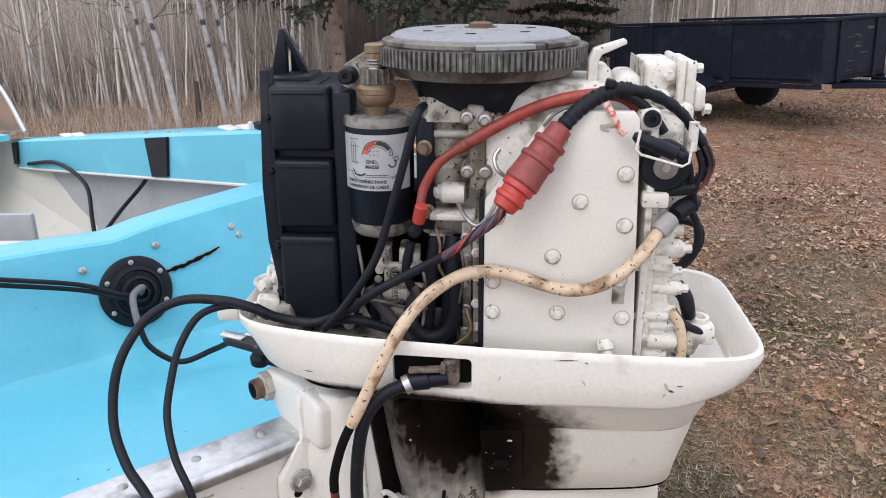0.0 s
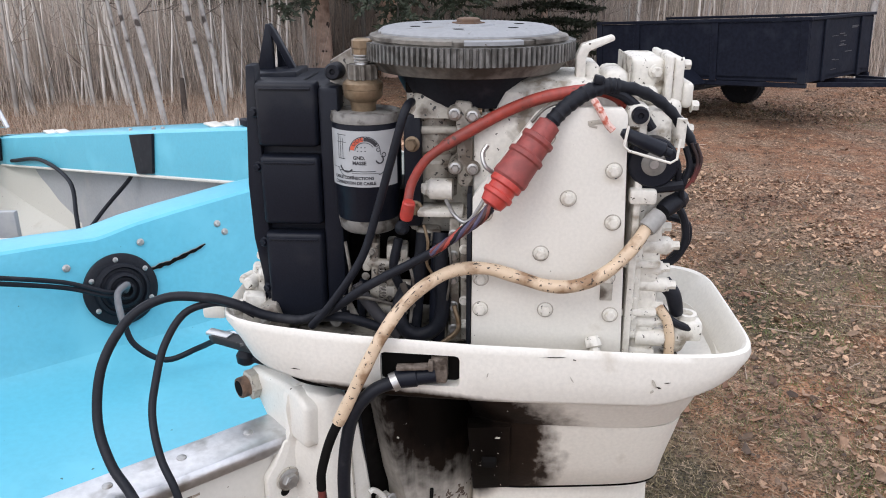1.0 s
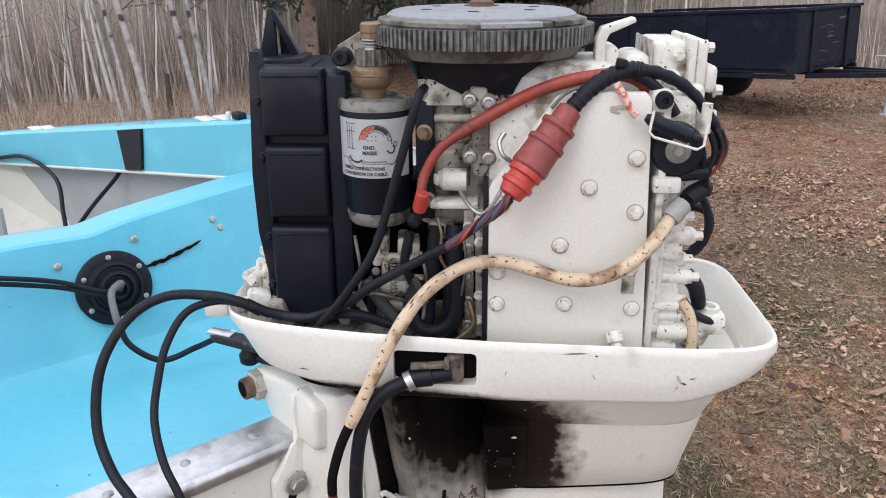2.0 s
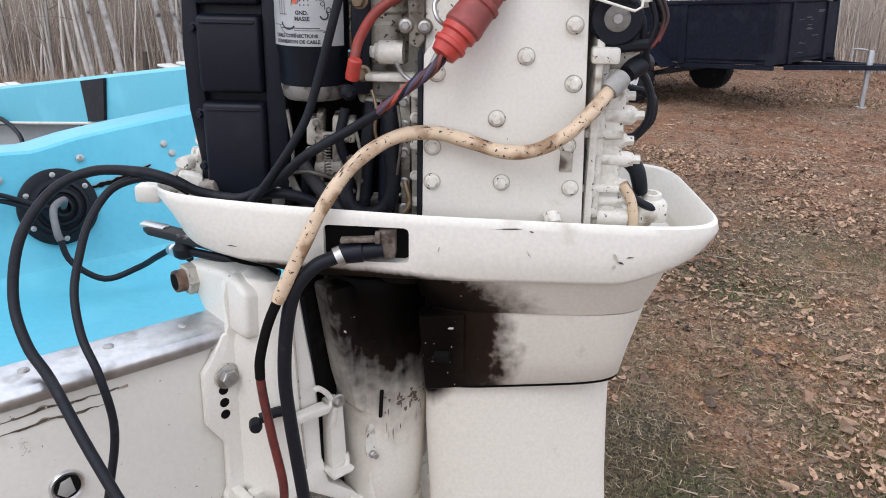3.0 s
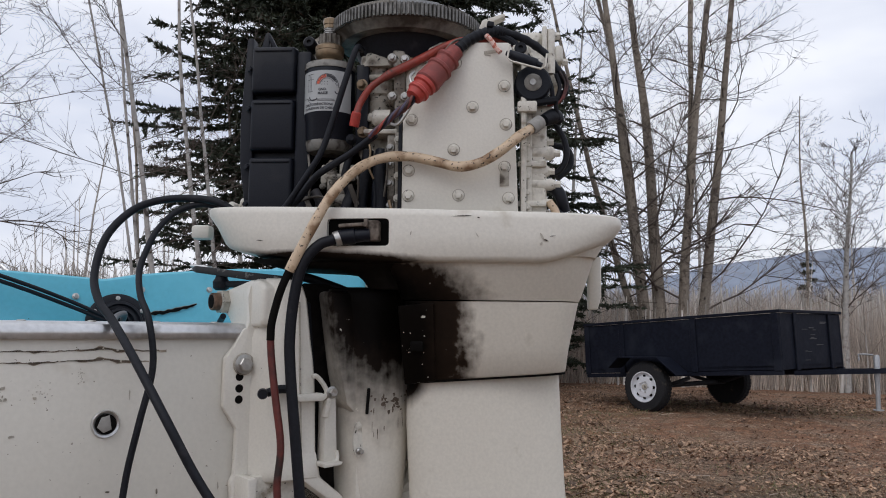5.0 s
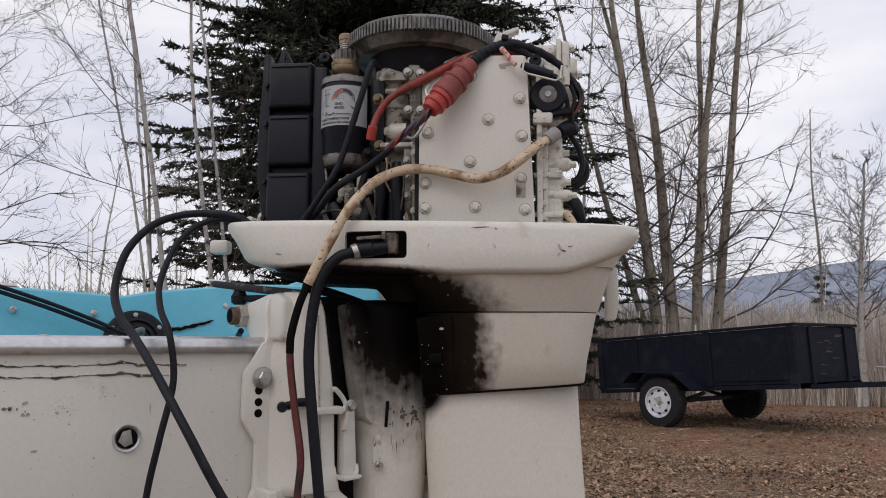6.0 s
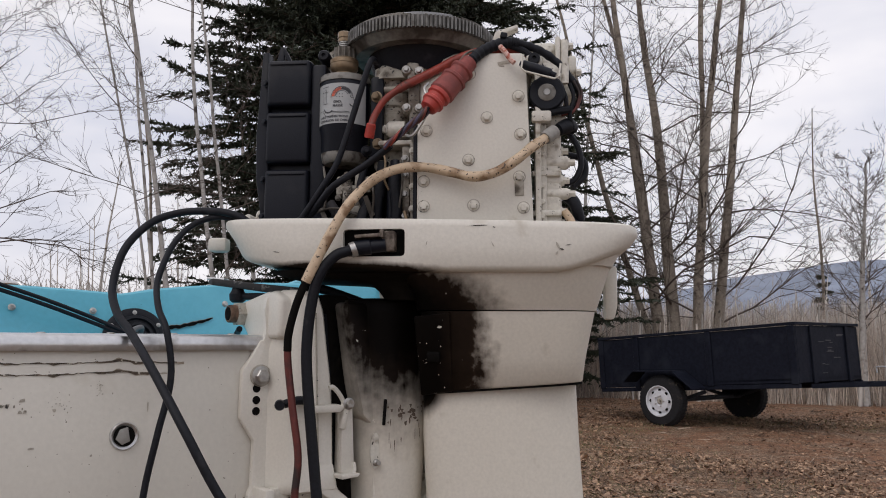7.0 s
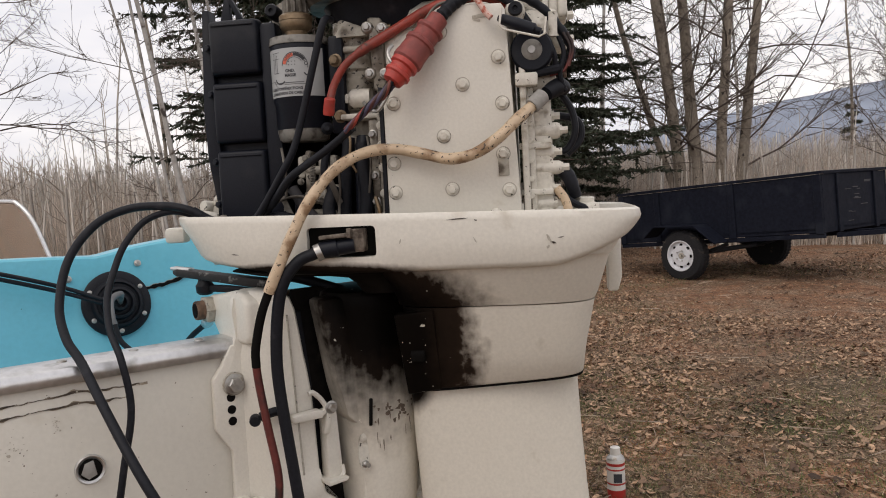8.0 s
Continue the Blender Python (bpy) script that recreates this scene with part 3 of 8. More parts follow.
for x, z, w, h, tilt in ((0.228, 1.274, 0.005, 0.016, 20), (0.234, 1.268, 0.010, 0.003, -20), (0.226, 1.262, 0.004, 0.008, -30), (0.245, 1.275, 0.010, 0.002, 8), (0.10, 1.308, 0.045, 0.0016, 2), (0.124, 1.305, 0.006, 0.003, -20), (0.122, 1.276, 0.002, 0.012, 30), (-0.25, 1.268, 0.014, 0.002, -6), (0.012, 1.279, 0.002, 0.008, -15)):
    bm = bmesh.new()
    vs = []
    for q in range(9):
        a = q * math.tau / 9
        px_, pz_ = w / 2 * math.cos(a) * rs_.uniform(0.5, 1.1), h / 2 * math.sin(a) * rs_.uniform(0.5, 1.1)
        ca, sa = math.cos(radians(tilt)), math.sin(radians(tilt))
        vs.append(bm.verts.new((x + px_ * ca - pz_ * sa, cowl_face(x) - 0.0004, z + px_ * sa + pz_ * ca)))
    bm.faces.new(vs)
    part("paint_chip", bm, GRIMY if h > w else SCUFF, cowl)

# inside of the pan
tr = rbox((0.0, YC, 1.262), (0.56, 0.24, 0.012), 0.004)
part("pan_floor", tr, GRIMY, motor)
lv = rbox((0.288, 0.055, 1.305), (0.040, 0.036, 0.030), 0.006)
lathe((0.288, 0.055, 1.320), (0.05, -0.1, 1), [(0, 0.013), (0.008, 0.013), (0.008, 0.008), (0.002, 0.007)], 18, lv)
part("drain_boss", lv, CAST, motor)
for dx, y, z0, r in ((-0.335, 0.07, 1.31, 0.016), (-0.32, 0.11, 1.335, 0.018), (-0.345, 0.15, 1.325, 0.014), (-0.325, 0.19, 1.35, 0.016)):
    lp = rbox((dx, y, z0), (r * 2.0, 0.03, 0.05), 0.006, pose(0, 0, 0, 0, 12, 20))
    lathe((dx - r, y, z0 + 0.006), (-0.2, -1, 0.1), [(0, r * 0.55), (0.025, r * 0.55), (0.03, r * 0.4)], 14, lp)
    part("linkage_casting", lp, CAST, motor)

# exhaust collar under the pan
def collar_bottom(x, y):
    return 1.026 + 0.020 * (x + 0.01) / 0.27


upper = loft([
    ring(-0.055, 0.334, 0.152, lambda x, y: edge_z(max(x, 0), y) + 0.006, 4.2),
    ring(-0.045, 0.328, 0.149, lambda x, y: edge_z(max(x, 0), y) - 0.010, 4.0),
    ring(-0.030, 0.312, 0.140, 1.205, 3.8),
    ring(-0.022, 0.304, 0.124, 1.180, 3.8),
    ring(-0.020, 0.300, 0.119, 1.171, 3.8),
], cap0=False)
part("upper_collar", upper, SOOT_UPPER, motor, "white paint blackened by exhaust soot", angle=50)
lower = loft([
    ring(-0.012, 0.298, 0.115, 1.169, 4.5),
    ring(-0.012, 0.294, 0.112, 1.150, 4.5),
    ring(-0.008, 0.282, 0.092, 1.090, 4.5),
    ring(-0.004, 0.277, 0.076, lambda x, y: collar_bottom(x, y) + 0.004, 4.5),
    ring(-0.002, 0.275, 0.070, collar_bottom, 4.5),
])
part("lower_collar", lower, SOOT_COLLAR, motor, "white paint with a large dark brown exhaust stain", angle=50)
blk = prism([(-0.016, 1.160), (0.046, 1.166), (0.048, 1.030), (-0.008, 1.022)], lambda a, b, d: (a, YC - d - 0.0195 - (0.046) * (b - 1.03) / 0.13 * 0.95, b), 0.02, 0.0535, 0.003)
# near-black band painted as the shade in the joint above the leg
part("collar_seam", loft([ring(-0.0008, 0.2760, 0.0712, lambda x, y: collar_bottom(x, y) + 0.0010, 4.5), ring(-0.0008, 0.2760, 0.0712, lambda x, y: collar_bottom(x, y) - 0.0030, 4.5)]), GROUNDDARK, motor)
part("exhaust_block", blk, SOOT_COLLAR, motor, "soot-blackened exhaust relief block with chipped paint")
# solid near-black block painted as the slot's dark inside
slot = rbox((0.016, 0.0345, 1.094), (0.022, 0.03, 0.016), 0.002, pose(0, 0, 0, 20, 0, 0))
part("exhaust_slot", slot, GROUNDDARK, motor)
rf = random.Random(12)
for k in range(14):
    if k < 9:
        x, z = rf.gauss(0.004, 0.004), rf.choice((1.112, 1.088, 1.082, 1.120)) + rf.gauss(0, 0.006)
    else:
        x, z = rf.choice((-0.010, 0.040, 0.030)) + rf.gauss(0, 0.004), rf.uniform(1.035, 1.150)
    size = rf.uniform(0.0005, 0.0015)
    bm = bmesh.new()
    y_ = 0.0478 - 0.0437 * (z - 1.03) / 0.13
    bm.faces.new([bm.verts.new((x + size * rf.uniform(0.3, 1.1) * math.cos(q * math.tau / 7), y_ - 0.0437 / 0.13 * size * math.sin(q * math.tau / 7), z + size * rf.uniform(0.4, 1.3) * math.sin(q * math.tau / 7))) for q in range(7)])
    part("paint_flake", bm, CAST, motor)
hk = prism([(0.318, 1.262), (0.352, 1.262), (0.352, 1.185), (0.345, 1.160), (0.328, 1.160), (0.328, 1.225), (0.312, 1.232)], "xz", 0.19, 0.225, 0.004)
part("rear_latch", hk, WHITE, motor)

# leg: plan section is a long teardrop
def leg_ring(x0, x1, b, z, nose=0.35):
    zf = z if callable(z) else (lambda x, y: z)
    pts = []
    for i in range(48):
        t = i * math.tau / 48
        c, s = math.cos(t), math.sin(t)
        x = (x0 + x1) / 2 + (x1 - x0) / 2 * math.copysign(abs(c) ** 0.55, c)
        f = (x - x0) / (x1 - x0)
        wide = b * (1 - 0.55 * max(0, (f - 0.45) / 0.55) ** 1.6)
        y = YC + wide * math.copysign(abs(s) ** 0.5, s)
        pts.append(Vector((x, y, zf(x, y))))
    return pts


def slope(z, k=0.075):
    return lambda x, y: z + k * x


leg = loft([
    leg_ring(-0.010, 0.266, 0.058, collar_bottom),
    leg_ring(-0.010, 0.270, 0.056, 0.95),
    leg_ring(-0.004, 0.276, 0.054, 0.85),
    leg_ring(0.000, 0.283, 0.053, 0.775),
    leg_ring(0.000, 0.290, 0.054, slope(0.728, 0.02)),
    leg_ring(-0.03, 0.308, 0.056, slope(0.690, 0.04)),
    leg_ring(-0.08, 0.350, 0.060, slope(0.660, 0.05)),
    leg_ring(-0.105, 0.405, 0.065, slope(0.636, 0.07)),
    leg_ring(-0.112, 0.432, 0.072, slope(0.604, 0.075)),
    leg_ring(-0.116, 0.452, 0.080, slope(0.578, 0.08)),
    leg_ring(-0.117, 0.454, 0.083, slope(0.574, 0.08)),
])
part("leg", leg, SOOT_LEG, motor, "white painted leg housing with scratches", angle=50)
plate = loft([
    leg_ring(-0.118, 0.456, 0.084, slope(0.5755, 0.08)),
    leg_ring(-0.117, 0.462, 0.0840, slope(0.5712, 0.08)),
    leg_ring(-0.115, 0.464, 0.0815, slope(0.5698, 0.08)),
    leg_ring(-0.110, 0.470, 0.0735, slope(0.5690, 0.08)),
    leg_ring(-0.108, 0.512, 0.0735, slope(0.5150, 0.060)),
    leg_ring(-0.108, 0.530, 0.0800, slope(0.5050, 0.055)),
    leg_ring(-0.107, 0.531, 0.0815, slope(0.5015, 0.055)),
    leg_ring(-0.104, 0.522, 0.0790, slope(0.4960, 0.052)),
    leg_ring(-0.090, 0.450, 0.0550, slope(0.4900, 0.050)),
    leg_ring(-0.085, 0.30, 0.050, slope(0.470, 0.05)),
    leg_ring(-0.105, 0.33, 0.060, slope(0.415, 0.02)),
    leg_ring(-0.100, 0.33, 0.055, 0.36),
    leg_ring(0.02, 0.26, 0.012, 0.30),
    leg_ring(0.06, 0.24, 0.006, 0.225),
])
part("gearcase", plate, WHITE, motor, "white gearcase with anti-ventilation plate", angle=50)
for i in range(3):
    for j in range(2):
        x, z = 0.2597 + 0.0144 * i, 0.5765 + 0.0014 * i - 0.0162 * j
        yy = 0.0550
        part("intake_hole", lathe((x, yy, z), (0.05, -1, 0.02), [(-0.004, 0.0052), (0.0022, 0.0052)], 14), GROUNDDARK, motor)
for k, (dz, h) in enumerate(((0.0, 0.0065), (-0.0110, 0.0024), (-0.0170, 0.0050), (-0.0265, 0.0022), (-0.0330, 0.0022))):
    bm = bmesh.new()
    rows = []
    for zz in (0.636 + dz * 0.9, 0.636 + dz * 0.9 - h):
        f = max(0.0, min(1.0, (0.636 - zz) / 0.032))
        r0, r1, w = -0.105 - 0.007 * f, 0.405 + 0.027 * f, 0.065 + 0.007 * f
        pts = [q for q in leg_ring(r0 - 0.0022, r1, w + 0.0026, slope(zz, 0.07 + 0.005 * f)) if q.y < YC + 0.02 and q.x < 0.36 + 0.02 * k]
        pts.sort(key=lambda q: (q.x if q.y < YC - 0.03 else -1 - (YC - q.y)))
        rows.append([bm.verts.new(q) for q in pts])
    m_ = min(len(rows[0]), len(rows[1]))
    for i in range(m_ - 1):
        bm.faces.new((rows[0][i], rows[0][i + 1], rows[1][i + 1], rows[1][i]))
    part("pinstripe", bm, (INK, GREYRUB)[k % 2], motor)
# cover plate with four screws, and the lower mount cap
cov = prism([(0.008, 0.744), (0.034, 0.752), (0.040, 0.759), (0.060, 0.759), (0.068, 0.752), (0.118, 0.748), (0.132, 0.738), (0.138, 0.660), (0.128, 0.648), (0.112, 0.640), (0.070, 0.640), (0.056, 0.640), (0.046, 0.644), (0.012, 0.652)], "xz", 0.058, 0.10, 0.004)
cover = part("side_cover", cov, WHITE, motor, "white side cover plate")
for x, z in ((0.051, 0.748), (0.122, 0.742), (0.126, 0.659), (0.058, 0.648)):
    part("screw", bolt((x, 0.058, z), (0, -1, 0), 0.0065, 0.004), STEEL, cover)
def cap_ring(a, b, cy, z):
    return [Vector((-0.057 + a * math.copysign(abs(math.cos(t)) ** 0.45, math.cos(t)), cy + b * math.copysign(abs(math.sin(t)) ** 0.6, math.sin(t)), z)) for t in (i * math.tau / 56 for i in range(56))]


cap = loft([cap_ring(0.056, 0.060, 0.118, 0.634), cap_ring(0.0595, 0.0635, 0.118, 0.637), cap_ring(0.060, 0.064, 0.118, 0.642), cap_ring(0.060, 0.064, 0.118, 0.728), cap_ring(0.0585, 0.0625, 0.118, 0.734), cap_ring(0.052, 0.056, 0.119, 0.741)])
mcap = part("lower_mount_cap", cap, WHITE, motor, "white rounded lower mount cap with two scooped dimples", angle=45)
for z in (0.712, 0.667):
    scoop = bmesh.new()
    bmesh.ops.create_icosphere(scoop, subdivisions=4, radius=0.026, matrix=Matrix.Translation((-0.102, 0.047, z)) @ Matrix.Diagonal((0.85, 0.75, 0.85, 1)))
    cutter = part("scoop_cut", scoop, WHITE, motor)
    bo = mcap.modifiers.new("scoop", "BOOLEAN")
    bo.object, bo.solver = cutter, "EXACT"
    cut_mesh = bpy.data.meshes.new_from_object(mcap.evaluated_get(bpy.context.evaluated_depsgraph_get()))
    mcap.modifiers.clear()
    mcap.data = cut_mesh
    bpy.data.objects.remove(cutter, do_unlink=True)
    cut_mesh.set_sharp_from_angle(angle=radians(35))
part("mount_rubber", lathe((-0.052, 0.13, 0.738), (0, 0, 1), [(0, 0.055), (0.008, 0.054), (0.012, 0.04), (0.05, 0.036)], 24), GRIMY, motor)
# black strip painted as the shade between mount cap and side cover
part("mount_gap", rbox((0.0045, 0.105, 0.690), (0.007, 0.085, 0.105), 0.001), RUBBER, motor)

ad = loft([ring(-0.285, 0.02, 0.152, 1.238, 4.0), ring(-0.250, 0.01, 0.135, 1.229, 3.5), ring(-0.150, 0.0, 0.110, 1.224, 3.0), ring(-0.105, 0.0, 0.095, 1.218, 3.0), ring(-0.092, 0.0, 0.085, 1.207, 3.0), ring(-0.080, 0.0, 0.075, 1.190, 3.0)])
part("adapter_casting", ad, SOOTSHADE, motor, "soot-black adapter casting under the cowl", angle=50)
part("drain_hose", tube([(-0.245, 0.11, 1.222), (-0.200, 0.12, 1.212), (-0.155, 0.125, 1.197), (-0.120, 0.13, 1.184), (-0.095, 0.13, 1.175)], 0.0090, 12, 6), RUBBER, motor)
seam = prism([(0.004, 0.747), (0.034, 0.7555), (0.040, 0.7625), (0.060, 0.7625), (0.068, 0.7555), (0.120, 0.7515), (0.1355, 0.740), (0.1415, 0.658), (0.130, 0.645), (0.112, 0.6365), (0.056, 0.6365), (0.010, 0.649)], "xz", 0.0635, 0.10, 0.0)
part("cover_seam", seam, GRIMY, motor)

# swivel housing: stands with the boat, between the two clamp brackets
sw_rings = []
for z, w, h in ((1.194, 0.072, 0.064), (1.191, 0.084, 0.076), (1.183, 0.087, 0.080), (1.165, 0.086, 0.080), (1.05, 0.076, 0.078), (0.96, 0.070, 0.074), (0.85, 0.064, 0.068), (0.790, 0.060, 0.062), (0.775, 0.050, 0.052)):
    row = []
    for i in range(40):
        t = i * math.tau / 40
        c, s = math.cos(t), math.sin(t)
        row.append(bw(0.262 + w * math.copysign(abs(c) ** 0.8, c), -0.062 + h * math.copysign(abs(s) ** 0.8, s), z))
    sw_rings.append(row)
swivel = part("swivel_housing", loft(sw_rings), SOOT_SWIVEL, motor, "white swivel housing blackened with soot at its top", angle=50)
# ridge at the housing's port edge
rd = prism([(1.186, 0.146), (1.04, 0.170), (0.985, 0.184), (0.965, 0.205), (0.80, 0.205), (0.765, 0.200), (0.765, 0.22), (0.97, 0.25), (1.186, 0.20)], lambda a, b, d: bw(b, d, a), -0.112, -0.06, 0.011)
part("swivel_rib", rd, SOOT_SWIVEL, swivel)
# added plate: paints the gap between bracket and swivel as dark shade
part("tilt_web", prism([(0.115, 0.76), (0.115, 1.150), (0.128, 1.200), (0.180, 1.200), (0.215, 1.180), (0.215, 0.76)], lambda a, b, d: bw(a, d, b), -0.050, -0.038, 0.003), SOOTSHADE, swivel, "black plate added to darken the gap between the clamp brackets")
dm = lathe(bw(0.205, -0.1185, 0.925), tuple(-BV), [(-0.004, 0.010), (0.0006, 0.0105)], 18)
for v in dm.verts:
    v.co.z = 0.925 + (v.co.z - 0.925) * 3.0
part("grease_recess", dm, CAST, swivel)
part("grease_nipple", lathe(bw(0.205, -0.118, 0.905), tuple(-BV), [(0, 0.006), (0.006, 0.006), (0.008, 0.004), (0.014, 0.004)], 10), STEEL, swivel)
part("paint_scar", rbox(bw(0.216, -0.130, 0.992), (0.0062, 0.004, 0.046), 0.0028, pose(0, 0, 0, 0, 4, 43)), GROUNDDARK, swivel)
FLECK = mat("brown_soot_fleck", (0.12, 0.088, 0.066), 0.8, vary=0.4, grain=150)
rfl = random.Random(31)
for k in range(34):
    ang = radians(rfl.uniform(-118, -62))
    zf_ = 0.985 + rfl.gauss(0.008, 0.010) if k < 24 else rfl.uniform(0.93, 0.985)
    tw_f = (zf_ - 0.96) / 0.09
    rw_, rh_ = 0.070 + 0.006 * tw_f, 0.074 + 0.004 * tw_f
    w_f, h_f = (rfl.uniform(0.001, 0.005), rfl.uniform(0.0015, 0.006)) if k < 24 else (rfl.uniform(0.0006, 0.0014), rfl.uniform(0.005, 0.014))
    bm = bmesh.new()
    ring_f = []
    for q in range(8):
        qa = q * math.tau / 8
        aa = ang + w_f * rfl.uniform(0.4, 1.1) * math.cos(qa) / 0.075
        c_, s_2 = math.cos(aa), math.sin(aa)
        ring_f.append(bm.verts.new(bw(0.262 + 1.008 * rw_ * math.copysign(abs(c_) ** 0.8, c_), -0.062 + 1.008 * rh_ * math.copysign(abs(s_2) ** 0.8, s_2), zf_ + h_f * rfl.uniform(0.4, 1.1) * math.sin(qa))))
    bm.faces.new(ring_f)
    part("soot_fleck", bm, FLECK, swivel)
part("side_slot", rbox((-0.026, 0.142, 0.93), (0.010, 0.02, 0.05), 0.004), GROUNDDARK, swivel)


RUSTY = mat("rust_stained_steel", (0.14, 0.085, 0.055), 0.75, 0.2, vary=0.35, grain=120, stain=(0.05, 0.035, 0.028), stain_at=0.55, stain_scale=40)


def clamp_bracket(parent, mirror):
    """Stern clamp bracket: a flange on the transom, a side web and an aft face with a row of thrust-rod holes."""
    mid = 0.262

    def b2(u, v, z):
        return bw(u if not mirror else 2 * mid - u, v, z)

    # flange with the bolt slots
    fl_ = prism([(0.030, 1.118), (0.012, 1.085), (-0.003, 1.066), (-0.004, 0.984), (0.022, 0.944), (0.020, 0.866), (0.014, 0.855), (0.026, 0.740), (0.034, 0.728), (0.09, 0.728), (0.11, 0.80), (0.11, 1.12)], lambda a, b, d: b2(a, d, b), -0.016, -0.001, 0.004)
    br = part("clamp_bracket", fl_, WHITE, parent, "white clamp bracket with bolt holes on the transom")
    # body: one broad casting from the flange round to the aft face
    rows = []
    for z, ul, ur, aft in ((0.856, 0.030, 0.146, -0.074), (0.862, 0.026, 0.148, -0.088), (0.876, 0.024, 0.146, -0.089), (0.892, 0.024, 0.142, -0.083), (0.945, 0.024, 0.140, -0.083), (0.985, 0.014, 0.139, -0.083), (1.03, 0.012, 0.136, -0.083), (1.07, 0.016, 0.131, -0.083), (1.10, 0.030, 0.126, -0.083), (1.13, 0.040, 0.122, -0.083), (1.17, 0.036, 0.117, -0.082), (1.192, 0.040, 0.110, -0.080), (1.203, 0.050, 0.096, -0.074), (1.206, 0.060, 0.085, -0.064)):
        us = (ul, ul, max(0.044, ul + 0.012), 0.058, 0.067, 0.076, ur - 0.004, ur, ur)
        vs_ = (-0.004, -0.015, -0.018, aft * 0.62, aft * 0.88, aft * 0.97, aft, aft + 0.004, -0.004)
        rows.append([b2(u, v, z) for u, v in zip(us, vs_)])
    part("bracket_web", loft(rows), WHITE, br, angle=40)
    part("web_groove", prism([(0.099, 1.165), (0.1015, 1.165), (0.113, 0.90), (0.1105, 0.90)], lambda a, b, d: b2(a, d, b), -0.0842, -0.080, 0.0), GRIMY, br)
    # head that reaches over the transom and carries the tilt tube
    head = prism([(-0.060, 1.12), (-0.062, 1.190), (-0.040, 1.203), (0.0, 1.204), (0.05, 1.196), (0.112, 1.188), (0.124, 1.172), (0.118, 1.150), (0.085, 1.136), (0.066, 1.118)], lambda a, b, d: b2(d, a, b), 0.042, 0.104, 0.009, 3)
    part("bracket_head", head, WHITE, br)
    # lower foot: a pocket with the thrust-rod holes in its back
    foot = prism([(0.040, 0.868), (0.170, 0.862), (0.200, 0.822), (0.216, 0.818), (0.220, 0.768), (0.190, 0.758), (0.15, 0.750), (0.11, 0.746), (0.060, 0.746), (0.038, 0.752)], lambda a, b, d: b2(a, d, b), -0.050, -0.030, 0.004)
    part("bracket_foot", foot, CAST, br)
    side = prism([(0.022, 0.868), (0.024, 0.742), (0.036, 0.738), (0.040, 0.868)], lambda a, b, d: b2(a, d, b), -0.068, -0.002, 0.004)
    part("foot_side", side, WHITE, br)
    lip = prism([(0.030, 0.752), (0.060, 0.740), (0.11, 0.738), (0.15, 0.742), (0.21, 0.758), (0.21, 0.766), (0.15, 0.751), (0.11, 0.747), (0.06, 0.749), (0.034, 0.760)], lambda a, b, d: b2(a, d, b), -0.066, -0.030, 0.002)
    part("foot_lip", lip, WHITE, br)
    ramp_ = loft([[b2(u, v, z) for u, v, z in row] for row in (((0.110, -0.083, 0.905), (0.142, -0.083, 0.905), (0.142, -0.045, 0.905), (0.110, -0.045, 0.905)), ((0.112, -0.086, 0.86), (0.150, -0.086, 0.86), (0.150, -0.045, 0.86), (0.112, -0.045, 0.86)), ((0.158, -0.088, 0.826), (0.192, -0.088, 0.826), (0.192, -0.045, 0.826), (0.158, -0.045, 0.826)), ((0.176, -0.088, 0.812), (0.204, -0.088, 0.812), (0.204, -0.045, 0.812), (0.176, -0.045, 0.812)))])
    bevelled(ramp_, 0.004, 2)
    part("foot_ramp", ramp_, WHITE, br)
    tab = prism([(0.184, 0.816), (0.208, 0.812), (0.210, 0.768), (0.186, 0.764)], lambda a, b, d: b2(a, d, b), -0.094, -0.045, 0.003)
    part("foot_tab", tab, WHITE, br)
    for u, z in ((0.160, 0.786), (0.182, 0.795), (0.126, 0.774)):
        part("rod_hole", lathe(b2(u, -0.0505, z), tuple(-BV), [(-0.006, 0.0078), (0.0006, 0.0078)], 16), GROUNDDARK, br)
    part("rod_ring", lathe(b2(0.098, -0.0500, 0.784), tuple(-BV), [(0, 0.0125), (0.003, 0.0125), (0.003, 0.009), (0.0, 0.0085)], 18), GRIMY, br)
    part("rod_centre", lathe(b2(0.098, -0.0500, 0.784), tuple(-BV), [(0, 0.0085), (0.0015, 0.0085)], 18), CAST, br)
    for z in (1.034, 1.014, 0.995):
        part("bolt_hole", lathe(b2(0.024, -0.0162, z), tuple(-BV), [(-0.008, 0.0070), (0.0006, 0.0072)], 16), GROUNDDARK, br)
    part("bolt_washer", lathe(b2(0.030, -0.018, 1.056), tuple(-BV), [(0, 0.0195), (0.003, 0.0190)], 24), GRIMY, br)
    part("clamp_bolt", bolt(b2(0.030, -0.0205, 1.056), tuple(-BV), 0.0125, 0.011), STEEL, br, "dull steel clamp bolt")
    rod = tube([b2(0.056, -0.045, 0.822), b2(0.064, -0.074, 0.821), b2(0.070, -0.078, 0.817), b2(0.098, -0.078, 0.806)], 0.0068, 10, 4)
    part("thrust_rod", rod, RUSTY, br)
    part("rod_slot", rbox(b2(0.056, -0.0505, 0.79), (0.010, 0.006, 0.055), 0.002, pose(0, 0, 0, 0, 6, 43)), RUSTY, br)
    return br


clamp_bracket(motor, False)
clamp_bracket(motor, True)
